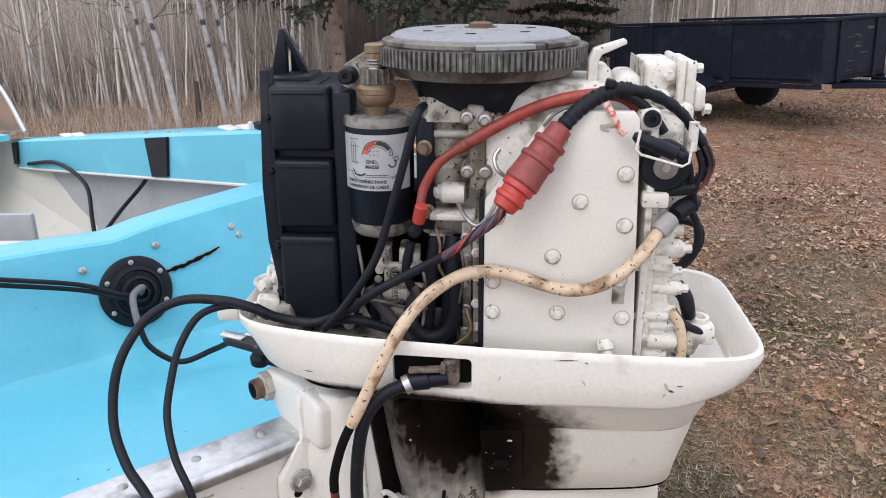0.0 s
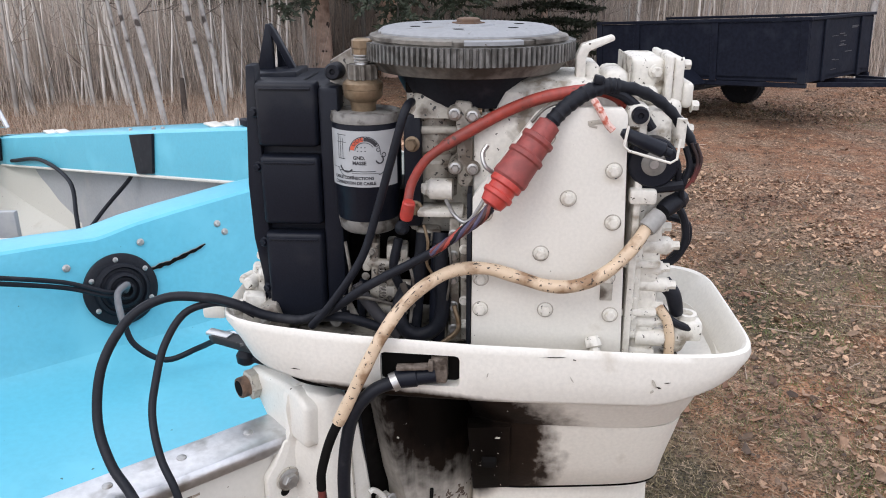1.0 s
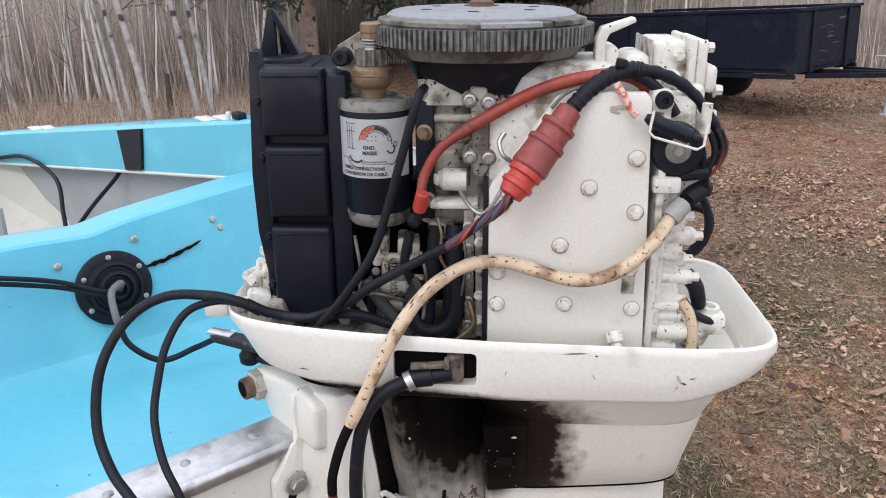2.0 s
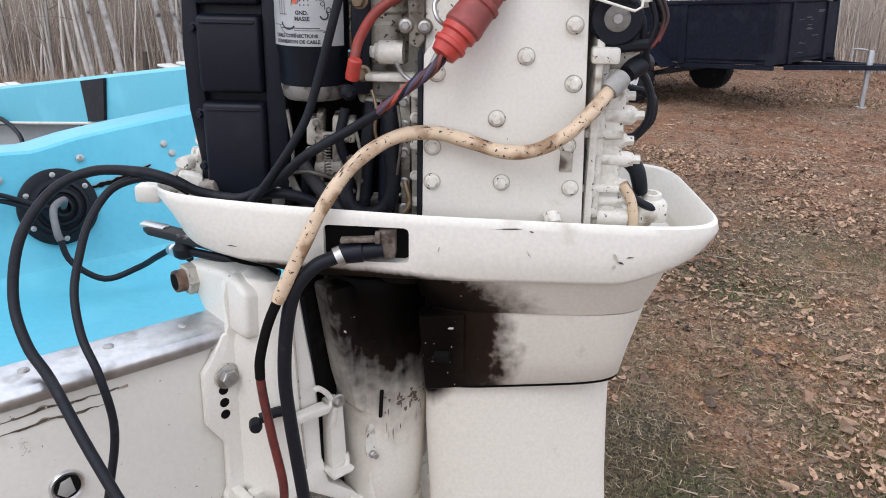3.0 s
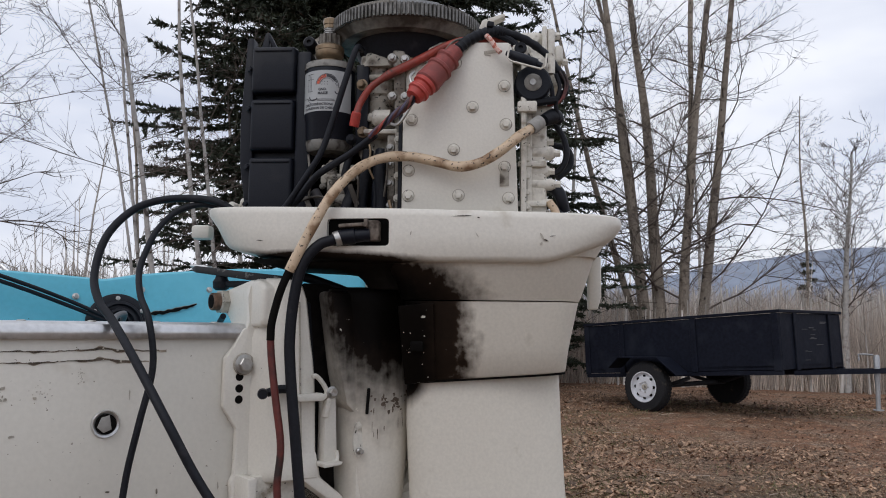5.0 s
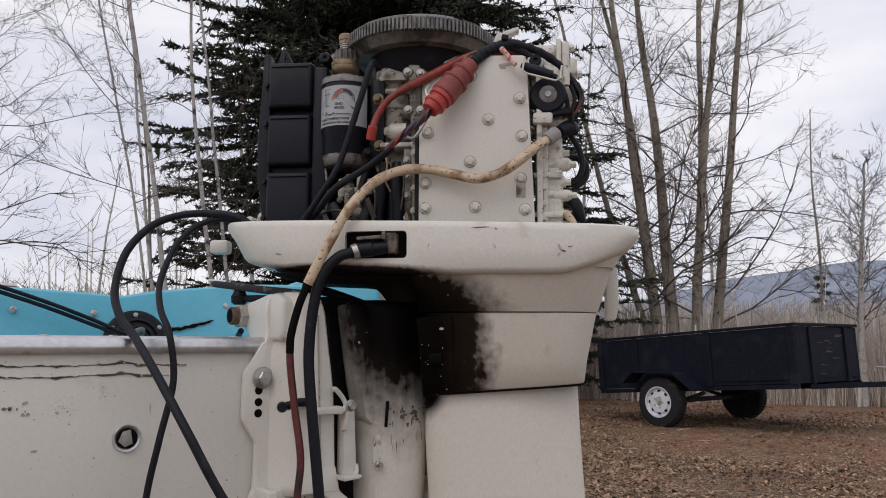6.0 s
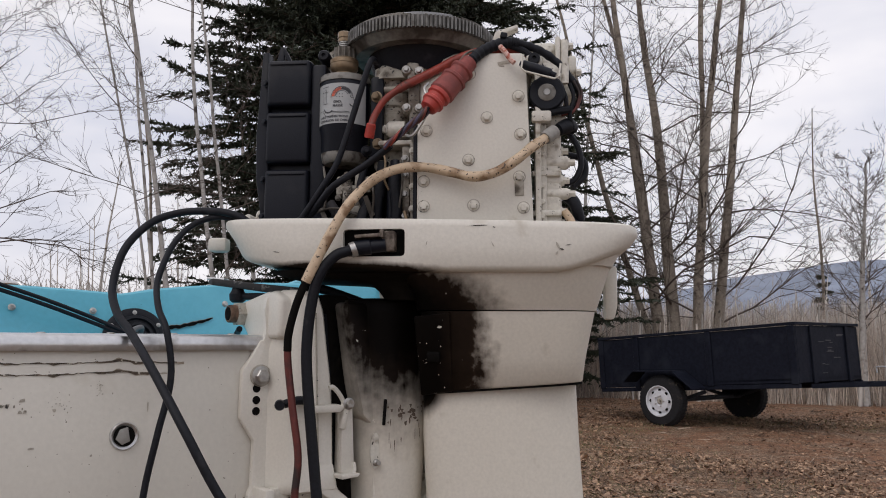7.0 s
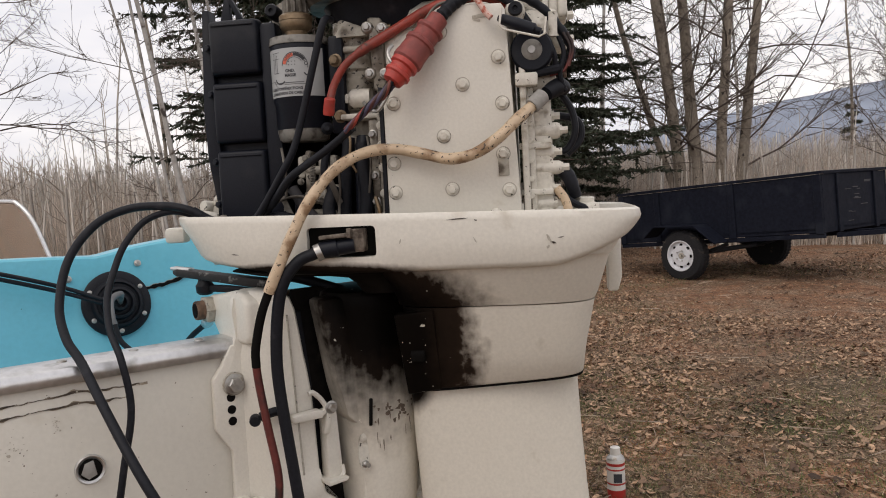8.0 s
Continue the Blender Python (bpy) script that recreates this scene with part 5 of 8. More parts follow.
label = part("starter_label", on_starter(strip(bmesh.new(), -0.056, 0.054, 1.509, 1.584), 0.0470), LABEL, starter, "worn white cable-connection label")


def arc(bm, cx, cz, r, a0, a1, w, n=14):
    rows = [[bm.verts.new((cx + rr * math.cos(radians(a0 + (a1 - a0) * i / n)), 0, cz + rr * math.sin(radians(a0 + (a1 - a0) * i / n)))) for i in range(n + 1)] for rr in (r, r - w)]
    for i in range(n):
        bm.faces.new((rows[0][i], rows[0][i + 1], rows[1][i + 1], rows[1][i]))
    return bm


art = arc(bmesh.new(), 0.004, 1.556, 0.020, 170, 95, 0.0055)
part("label_drawing", on_starter(art, 0.0474), REDINK, label)
art = arc(bmesh.new(), 0.004, 1.556, 0.020, 92, 30, 0.0050)
arc(art, 0.004, 1.556, 0.0215, 178, -10, 0.0009)
arc(art, 0.004, 1.556, 0.0135, 170, 30, 0.0008)
for k in range(7):
    a_ = 10 + 22 * k
    arc(art, 0.004 + 0.0185 * math.cos(radians(a_)), 1.556 + 0.0185 * math.sin(radians(a_)), 0.0030, 0, 360, 0.0009, 8)
arc(art, 0.024, 1.546, 0.0060, 60, -170, 0.0020)
arc(art, 0.020, 1.538, 0.0130, -10, -80, 0.0012)
arc(art, 0.030, 1.552, 0.0035, 0, 360, 0.0012, 10)
arc(art, -0.022, 1.540, 0.012, 195, 320, 0.0022)
arc(art, -0.020, 1.540, 0.018, 200, 300, 0.0008)
for k in range(3):
    strip(art, -0.036 + 0.004 * k, -0.0353 + 0.004 * k, 1.546, 1.578 - 0.002 * k, 1)
strip(art, -0.038, -0.022, 1.5775, 1.5783, 3), strip(art, -0.038, -0.022, 1.568, 1.5687, 3), strip(art, -0.036, -0.024, 1.546, 1.5467, 3)
strip(art, -0.034, 0.018, 1.5300, 1.5309, 10), strip(art, -0.014, 0.024, 1.5275, 1.5281, 10), strip(art, -0.050, -0.030, 1.5335, 1.5341, 4)
for k in range(6):
    strip(art, -0.006 + 0.005 * (k % 3), -0.0045 + 0.005 * (k % 3), 1.557 + 0.005 * (k // 3), 1.5585 + 0.005 * (k // 3), 1)
part("label_drawing", on_starter(art, 0.0474), INK, label)


def lettering(text, x, z, size, r=0.0475):
    cu = bpy.data.curves.new("words", "FONT")
    cu.body, cu.size, cu.resolution_u, cu.offset = text, size, 2, size * 0.035
    ob = bpy.data.objects.new("words", cu)
    scene.collection.objects.link(ob)
    me = bpy.data.meshes.new_from_object(ob.evaluated_get(bpy.context.evaluated_depsgraph_get()))
    bpy.data.objects.remove(ob, do_unlink=True)
    bm = bmesh.new()
    bm.from_mesh(me)
    bpy.data.meshes.remove(me)
    for v in bm.verts:
        v.co = Vector((x + v.co.x, 0, z + v.co.y))
    return part("lettering", on_starter(bm, r), INK, label, flat=True)


lettering("GND.", -0.012, 1.5465, 0.0066)
lettering("MASSE", -0.013, 1.5395, 0.0066)
lettering("CABLE CONNECTIONS", -0.045, 1.5195, 0.0058)
lettering("CONNEXION DE CABLE", -0.045, 1.5125, 0.0058)

# flywheel
fx, fy = -0.024, 0.128
fw = lathe((fx, fy, 1.654), (0, 0, 1), [(0, 0.100), (0.0, 0.124), (0.010, 0.132), (0.015, 0.1375), (0.038, 0.1385), (0.039, 0.1325), (0.041, 0.1335), (0.045, 0.1335), (0.046, 0.1300), (0.048, 0.1240)], 96)
flywheel = part("flywheel", fw, FLY, motor, "dull grey flywheel with starter ring gear")
def toothed(cx, cy, teeth, r_in, r_root, r_tip, lo_, hi_):
    """One toothed ring: an outer toothed edge, top and bottom faces and the bore."""
    out, inn = [], []
    for i in range(teeth):
        for f, r in ((0.0, r_root), (0.30, r_root), (0.42, r_tip), (0.88, r_tip)):
            a = (i + f) * math.tau / teeth
            out.append((cx + r * math.cos(a), cy + r * math.sin(a)))
            inn.append((cx + r_in * math.cos(a), cy + r_in * math.sin(a)))
    return loft([[(x, y, lo_) for x, y in inn], [(x, y, lo_) for x, y in out], [(x, y, hi_) for x, y in out], [(x, y, hi_) for x, y in inn]], False, False)


gear = toothed(fx, fy, 116, 0.136, 0.1400, 0.1450, 1.6700, 1.6925)
part("ring_gear", gear, GEAR, flywheel, flat=True)
part("flywheel_top", lathe((fx, fy, 1.700), (0, 0, 1), [(0, 0.122), (0.004, 0.1215), (0.008, 0.116), (0.010, 0.108)], 72), FLYTOP, flywheel)
part("flywheel_hub", lathe((fx, fy, 1.7095), (0, 0, 1), [(0, 0.036), (0.003, 0.034)], 32), FLYTOP, flywheel)
hub_ = lathe((fx, fy, 1.712), (0, 0, 1), [(0, 0.022), (0.002, 0.022), (0.002, 0.016), (0.006, 0.016), (0.008, 0.012)], 6)
part("flywheel_nut", hub_, mat("rusty_nut", (0.16, 0.10, 0.065), 0.7, 0.3, vary=0.3, grain=120), flywheel, "rusty flywheel nut")
for k, (a0, a1) in enumerate(((-150, -96), (-90, -58), (-50, -12), (20, 80), (100, 160))):
    seg = bmesh.new()
    rows_ = [[seg.verts.new((fx + r_ * math.cos(radians(a0 + (a1 - a0) * i / 14)), fy + r_ * math.sin(radians(a0 + (a1 - a0) * i / 14)), z_)) for i in range(15)] for r_, z_ in ((0.1345, 1.6945), (0.1358, 1.6950), (0.1358, 1.6995), (0.1345, 1.7005), (0.1260, 1.7010))]
    for q in range(4):
        for i in range(14):
            seg.faces.new((rows_[q][i], rows_[q][i + 1], rows_[q + 1][i + 1], rows_[q + 1][i]))
    part("rim_plate", seg, FLYTOP if k % 2 else FLY, flywheel)
for i in range(6):
    a = i * math.tau / 6 + 0.4
    part("flywheel_hole", lathe((fx + 0.075 * math.cos(a), fy + 0.075 * math.sin(a), 1.7098), (0, 0, 1), [(0, 0.007), (0.0006, 0.007)], 14), GROUNDDARK, flywheel)
part("stator", lathe((fx, fy, 1.610), (0, 0, 1), [(0, 0.080), (0.03, 0.095), (0.052, 0.104)], 40), RUBBER, motor)

# cylinder head side
hd = rbox((0.222, 0.115, 1.445), (0.036, 0.17, 0.34), 0.008)
head = part("cylinder_head", hd, CAST, motor, "white cylinder head with bolts and water passages")
for x0, z0, y0, r, length in ((0.212, 1.432, 0.040, 0.0125, 0.040), (0.208, 1.400, 0.040, 0.0115, 0.034), (0.212, 1.376, 0.038, 0.0105, 0.040), (0.204, 1.345, 0.040, 0.0100, 0.034), (0.206, 1.322, 0.038, 0.0105, 0.036), (0.214, 1.298, 0.036, 0.0125, 0.040), (0.200, 1.276, 0.036, 0.0100, 0.030), (0.215, 1.455, 0.05, 0.012, 0.026)):
    hb = lathe((x0, y0, z0), (1, 0, 0), [(0, r * 0.9), (0.004, r), (length - 0.004, r), (length, r * 0.85)], 20)
    lathe((x0 + length, y0, z0), (1, 0, 0), [(0, 0.009), (0.003, 0.009), (0.003, 0.0062), (0.012, 0.0062)], 6, hb)
    part("head_boss", hb, CAST, head)
for z in (1.34, 1.41):
    part("head_rib", rbox((0.214, 0.026, z), (0.050, 0.012, 0.010), 0.003), CAST, head)
part("head_channel", rbox((0.2000, 0.032, 1.33), (0.014, 0.02, 0.12), 0.003), DIRTY_SHADECAST, head)
part("head_step", rbox((0.208, 0.038, 1.40), (0.012, 0.03, 0.20), 0.003), CAST, head)
for z in (1.445, 1.418, 1.388, 1.360, 1.334, 1.31):
    part("head_stud", bolt((0.206, 0.024, z), (0, -1, 0), 0.0048, 0.006), CAST, head)
part("head_flange", rbox((0.199, 0.075, 1.43), (0.010, 0.13, 0.34), 0.003), CAST, head)
part("head_lug", rbox((0.205, 0.012, 1.508), (0.034, 0.02, 0.020), 0.004), CAST, head)
top_blocks = (((0.212, 0.135, 1.648), (0.048, 0.10, 0.050), 0.010), ((0.172, 0.12, 1.640), (0.034, 0.09, 0.036), 0.012), ((0.238, 0.128, 1.646), (0.009, 0.116, 0.062), 0.003), ((0.250, 0.128, 1.645), (0.014, 0.110, 0.058), 0.005), ((0.264, 0.115, 1.626), (0.016, 0.08, 0.034), 0.007), ((0.195, 0.085, 1.626), (0.060, 0.05, 0.026), 0.010), ((0.137, 0.115, 1.652), (0.026, 0.07, 0.030), 0.010), ((0.238, 0.105, 1.600), (0.040, 0.08, 0.046), 0.012), ((0.258, 0.10, 1.578), (0.026, 0.07, 0.036), 0.011))
top_h = None
for c, s, bv in top_blocks:
    blk_ = rbox(c, s, bv, None, None, 3)
    top_h = part("upper_head_housing", blk_, CAST, motor, "white cast upper head housing") if top_h is None else (part("housing_lobe", blk_, CAST, top_h) and top_h)
for p, d in (((0.257, 0.09, 1.664), (1, 0, 0)), ((0.271, 0.085, 1.612), (1, 0, 0)), ((0.271, 0.10, 1.578), (1, 0, 0)), ((0.205, 0.060, 1.628), (0, -1, 0)), ((0.176, 0.060, 1.628), (0, -1, 0)), ((0.222, 0.085, 1.655), (0.2, -1, 0)), ((0.230, 0.064, 1.602), (0, -1, 0))):
    part("head_bolt", bolt(p, d, 0.007, 0.010), CAST, top_h)
for x in (0.188, 0.2435):
    part("gasket_line", rbox((x, 0.132, 1.646), (0.0025, 0.108, 0.056), 0.0008), GRIMY, top_h)
hookp = prism([(0.118, 1.640), (0.118, 1.676), (0.124, 1.690), (0.164, 1.702), (0.166, 1.696), (0.134, 1.682), (0.130, 1.672), (0.130, 1.640)], "xz", 0.070, 0.094, 0.002)
part("lifting_eye", hookp, CAST, motor, "white lifting bracket")

# electrical bits on the near rear corner
rg = part("rectifier", lathe((0.216, 0.045, 1.551), (-0.03, -1, 0), [(0, 0.028), (0.012, 0.032), (0.034, 0.032), (0.038, 0.029), (0.038, 0.016)], 36), BLACK, motor, "round black electrical housing")
part("rectifier_face", lathe((0.2148, 0.0072, 1.551), (-0.03, -1, 0), [(0, 0.0155), (0.001, 0.0155), (0.002, 0.014)], 28), DULLCAP, rg)
part("face_screw", lathe((0.2147, 0.0052, 1.551), (-0.03, -1, 0), [(0, 0.006), (0.003, 0.0055), (0.003, 0.003)], 16), STEEL, rg)
part("corner_boss", rbox((0.192, 0.032, 1.609), (0.030, 0.05, 0.030), 0.010), CAST, motor)
part("grommet", lathe((0.193, 0.010, 1.612), (0, -1, 0), [(0, 0.0105), (0.005, 0.011), (0.010, 0.0095), (0.010, 0.004), (0.006, 0.003)], 22), RUBBER, motor)
cd = Vector((0.062, -0.004, -0.026))
part("inline_connector", lathe((0.168, -0.018, 1.596), cd, [(0, 0.004), (0.006, 0.0075), (0.030, 0.0092), (0.056, 0.0092), (0.058, 0.006), (0.066, 0.0055)], 20), BLACK, motor, "black inline connector in a wire clip")
part("wire_clip", tube([(0.174, -0.032, 1.606), (0.170, -0.034, 1.582), (0.176, -0.034, 1.576), (0.226, -0.034, 1.562), (0.234, -0.032, 1.566), (0.237, -0.028, 1.590)], 0.0017, 8, 1, None, False), CAST, motor)
part("tagged_wire", tube([(0.134, -0.004, 1.632), (0.142, -0.012, 1.620), (0.150, -0.016, 1.606), (0.158, -0.018, 1.597)], 0.0046, 10, 4), mat("printed_wire_sleeve", (0.62, 0.42, 0.36), 0.5, vary=0.1, stain=(0.4, 0.09, 0.05), stain_at=0.52, stain_scale=120), motor, "white wire sleeve with red print")
part("white_tie", lathe((0.247, 0.02, 1.570), (0.02, 0, 1), [(0, 0.0065), (0.036, 0.0065)], 12), CAST, motor)
for path, r, mt in (([(0.255, 0.02, 1.570), (0.262, 0.02, 1.545), (0.255, 0.02, 1.515), (0.262, 0.03, 1.49)], 0.004, RUBBER), ([(0.230, 0.02, 1.575), (0.246, 0.015, 1.55), (0.250, 0.02, 1.52)], 0.004, RUBBER), ([(0.262, 0.02, 1.575), (0.272, 0.02, 1.55), (0.262, 0.02, 1.52), (0.240, 0.02, 1.513)], 0.0022, DARKRED),
                    ([(0.268, 0.02, 1.575), (0.276, 0.02, 1.552), (0.268, 0.02, 1.525)], 0.0022, DARKRED), ([(0.200, 0.02, 1.515), (0.225, 0.016, 1.518), (0.255, 0.016, 1.522)], 0.007, RUBBER)):
    part("harness_wire", tube(path, r, 8, 5), mt, motor)
part("plug_boot", tube([(0.234, 0.018, 1.486), (0.246, 0.028, 1.494), (0.254, 0.036, 1.498), (0.262, 0.046, 1.495)], lambda f: 0.0108 + 0.003 * math.sin(f * 3.1), 16, 5), RUBBER, motor, "black rubber elbow boot")
part("plug_sleeve", lathe((0.211, 0.000, 1.467), (0.030, 0.022, 0.028), [(0, 0.0112), (0.003, 0.0122), (0.026, 0.0122), (0.028, 0.010)], 18), SLEEVE, motor)
part("plug_bits", rbox((0.225, 0.05, 1.503), (0.050, 0.05, 0.026), 0.006), GRIMY, motor)
part("plug_wire", tube([(0.256, 0.06, 1.49), (0.272, 0.06, 1.462), (0.276, 0.06, 1.430), (0.264, 0.06, 1.405), (0.246, 0.06, 1.398)], 0.0055, 10, 5), RUBBER, motor)
part("lead_boot", tube([(0.250, 0.05, 1.375), (0.262, 0.045, 1.362), (0.268, 0.045, 1.345), (0.272, 0.05, 1.330)], lambda f: 0.0115 - 0.002 * f, 14, 5), RUBBER, motor)
part("lead_wire", tube([(0.246, 0.04, 1.345), (0.262, 0.035, 1.325), (0.285, 0.04, 1.312), (0.302, 0.05, 1.306)], 0.0055, 10, 5), RUBBER, motor)
part("water_tube", tube([(0.243, 0.03, 1.345), (0.256, 0.03, 1.325), (0.262, 0.03, 1.295), (0.262, 0.03, 1.262)], 0.007, 12, 5), CREAM, motor)
part("tube_cup", lathe((0.272, 0.06, 1.276), (0.15, -0.25, 0.9), [(0, 0.016), (0.022, 0.0185), (0.022, 0.0135), (0.004, 0.012)], 22), CAST, motor)
part("elbow_hose", tube([(0.240, 0.09, 1.46), (0.28, 0.09, 1.45), (0.285, 0.09, 1.42), (0.262, 0.08, 1.395)], 0.006, 10, 5), RUBBER, motor)

# ---- cables and hoses ----
R = 0.0086
cream = thing("battery_cable", (-0.18, -0.07, 1.2), "dirty cream-sheathed battery cable with dark red lower end over the cowl", "cable")
CR = [(0.217, 0.008, 1.474), (0.211, 0.000, 1.467), (0.188, -0.026, 1.446), (0.160, -0.036, 1.421), (0.125, -0.034, 1.401), (0.087, -0.026, 1.396), (0.047, -0.022, 1.406), (0.006, -0.018, 1.415), (-0.035, -0.024, 1.413), (-0.071, -0.038, 1.397), (-0.101, -0.049, 1.370), (-0.126, -0.062, 1.334), (-0.147, -0.070, 1.293), (-0.165, -0.075, 1.255), (-0.185, -0.077, 1.213)]
part("cream_sheath", tube(CR, lambda f: R * (1 + 0.04 * math.sin(f * 60)), 14, 6), CREAM, cream, "cream sheath with black scuffs")
rs = random.Random(8)
line_ = spline([Vector(p) for p in CR], 10)
for k in range(30):
    zone = rs.choice(((0.16, 0.32), (0.62, 0.74), (0.66, 0.80), (0.10, 0.16), (0.4, 0.6)))
    i = int(rs.uniform(*zone) * (len(line_) - 3))
    p, q = line_[i], line_[i + 1]
    d = (q - p).normalized()
    ux, uy = axes_to(d)[0], axes_to(d)[1]
    low = zone[1] < 0.4
    ang = rs.uniform(-0.6, 0.9)
    side = Vector((0, -1, 0)) - d * d.dot(Vector((0, -1, 0)))
    side.normalize()
    up_ = d.cross(side).normalized()
    if up_.z < 0:
        up_ = -up_
    a_ = rs.uniform(-1.3, -0.4) if low else rs.uniform(0.3, 1.4)
    n_ = side * math.cos(a_) + up_ * math.sin(a_)
    ln_, wd_ = rs.uniform(0.003, 0.012), rs.uniform(0.0005, 0.0016)
    w_ = d.cross(n_).normalized()
    bm = bmesh.new()
    vs = [bm.verts.new(p + n_ * (R * 1.045) + d * (ln_ * cx_) + w_ * (wd_ * cy_)) for cx_, cy_ in ((-0.5, 0.1), (-0.2, 0.8), (0.2, 0.5), (0.5, 0.0), (0.25, -0.7), (-0.3, -0.5))]
    bm.faces.new(vs)
    part("sheath_scuff", bm, SCUFF, cream.children[0])
part("lead_sleeve", tube([(-0.181, -0.0765, 1.222), (-0.199, -0.075, 1.180), (-0.213, -0.070, 1.130), (-0.2155, -0.067, 1.100)], 0.0066, 12, 6), GROUNDDARK, cream, "grime-blackened upper end of the lead")
part("red_lead", tube([(-0.181, -0.0765, 1.222), (-0.199, -0.075, 1.180), (-0.213, -0.070, 1.130), (-0.215, -0.065, 1.085), (-0.206, -0.062, 1.008), (-0.195, -0.060, 0.928), (-0.199, -0.060, 0.862), (-0.190, -0.058, 0.812), (-0.158, -0.054, 0.761), (-0.114, -0.050, 0.713), (-0.080, -0.050, 0.635), (-0.054, -0.050, 0.518), (-0.04, -0.05, 0.36), (-0.02, -0.04, 0.200)], 0.0062, 12, 6), DARKRED, cream, "dirty dark red lead")
fuel = thing("fuel_hose", (-0.15, -0.06, 0.9), "black rubber fuel hose with steel clamp plugged into the cowl", "hose")
part("hose", tube([(-0.100, -0.058, 1.272), (-0.118, -0.062, 1.266), (-0.140, -0.068, 1.256), (-0.164, -0.070, 1.225), (-0.177, -0.068, 1.176), (-0.184, -0.064, 1.110), (-0.182, -0.062, 1.049), (-0.170, -0.060, 0.931), (-0.161, -0.060, 0.849), (-0.151, -0.060, 0.765), (-0.139, -0.060, 0.678), (-0.121, -0.060, 0.543), (-0.10, -0.06, 0.38), (-0.08, -0.03, 0.205)], 0.0090, 14, 6), RUBBER, fuel)
part("hose_clamp", lathe((-0.106, -0.059, 1.270), (-1, -0.3, -0.42), [(0, 0.0128), (0.009, 0.0128)], 18), STEEL, fuel, "steel hose clamp")
redc = thing("starter_cable", (-0.05, 0.01, 1.55), "faded red starter cable with a red terminal boot", "cable")
part("cable", tube([(-0.098, 0.006, 1.482), (-0.096, 0.012, 1.500), (-0.091, 0.018, 1.520), (-0.073, 0.020, 1.549), (-0.042, 0.022, 1.572), (-0.010, 0.028, 1.590), (0.023, 0.032, 1.608), (0.058, 0.028, 1.624), (0.093, 0.026, 1.634), (0.140, 0.028, 1.639), (0.168, 0.034, 1.630), (0.184, 0.04, 1.612)], lambda f: 0.0062 if f < 0.34 else 0.0080, 14, 6), REDCAB, redc)
part("terminal_boot", lathe((-0.099, 0.004, 1.474), (0.02, -0.02, 0.09), [(0, 0.0082), (0.004, 0.0090), (0.024, 0.0086), (0.026, 0.007)], 16), REDTIP, redc, "bright red terminal boot")
har = thing("wiring_harness", (0.05, -0.03, 1.55), "black taped wiring harness with a large red rubber connector boot", "wiring harness")
B0, B1 = Vector((0.011, -0.050, 1.509)), Vector((0.081, -0.012, 1.603))
bd = B1 - B0
L_ = bd.length
prof = [(0, 0.010), (0.002, 0.018), (0.012, 0.021), (0.014, 0.0245), (0.019, 0.0245), (0.021, 0.0215), (0.028, 0.0215), (0.030, 0.026), (0.034, 0.026), (0.037, 0.0255)]
prof2 = [(0.037, 0.0255), (0.040, 0.0285), (0.046, 0.0285), (0.050, 0.0275), (0.070, 0.0265), (0.072, 0.029), (0.077, 0.029), (0.080, 0.024), (0.094, 0.0235), (0.097, 0.0265), (0.102, 0.0265), (0.104, 0.019), (L_, 0.018), (L_ + 0.003, 0.012)]
part("connector_tip", lathe(B0, bd, [(a, r * 0.81) for a, r in prof], 28), REDTIP, har, "bright red ribbed rubber tip")
part("connector_boot", lathe(B0, bd, [(a, r * 0.81) for a, r in prof2], 28), REDRUB, har, "faded red rubber connector boot")
part("taped_loom", tube([(0.072, -0.016, 1.592), (0.084, -0.011, 1.606), (0.102, -0.004, 1.624), (0.126, 0.006, 1.639), (0.150, 0.014, 1.646), (0.165, 0.018, 1.645)], lambda f: 0.0098 + 0.0008 * math.sin(f * 90), 14, 8), RUBBER, har)
part("tape_knot", rbox((0.140, 0.006, 1.655), (0.012, 0.014, 0.010), 0.002, pose(0, 0, 0, 0, 12, 0)), RUBBER, har)
part("rear_loom", tube([(0.140, 0.010, 1.645), (0.162, 0.018, 1.645), (0.190, 0.026, 1.640), (0.222, 0.032, 1.624), (0.248, 0.036, 1.598), (0.268, 0.036, 1.568), (0.274, 0.036, 1.546), (0.262, 0.034, 1.530), (0.246, 0.03, 1.526)], lambda f: 0.0082 - 0.0025 * f + 0.0007 * math.sin(f * 90), 12, 8), RUBBER, har)
part("inner_loom", tube([(0.150, 0.016, 1.642), (0.175, 0.020, 1.632), (0.196, 0.022, 1.614), (0.212, 0.022, 1.592)], 0.0062, 10, 6), RUBBER, har)
for k, (dy, dz, mt) in enumerate(((0.0, 0.004, PURPLE), (-0.006, -0.002, DARKRED), (0.006, -0.005, REDCAB), (-0.003, 0.006, RUBBER), (-0.007, -0.005, PURPLE), (0.004, 0.0, DARKRED))):
    tw_ = [Vector((0.014, -0.050, 1.510)), Vector((0.000, -0.053, 1.494)), Vector((-0.022, -0.053, 1.477)), Vector((-0.042, -0.050, 1.460)), Vector((-0.062, -0.046, 1.445))]
    twisted = [p + Vector((0, math.cos(k * 1.05 + i * 0.42), math.sin(k * 1.05 + i * 0.42))) * (0.0062 - 0.0035 * i / 24) for i, p in enumerate(spline(tw_, 6))]
    part("wire", tube(twisted, 0.0029, 8, 1, None, False), mt, har)
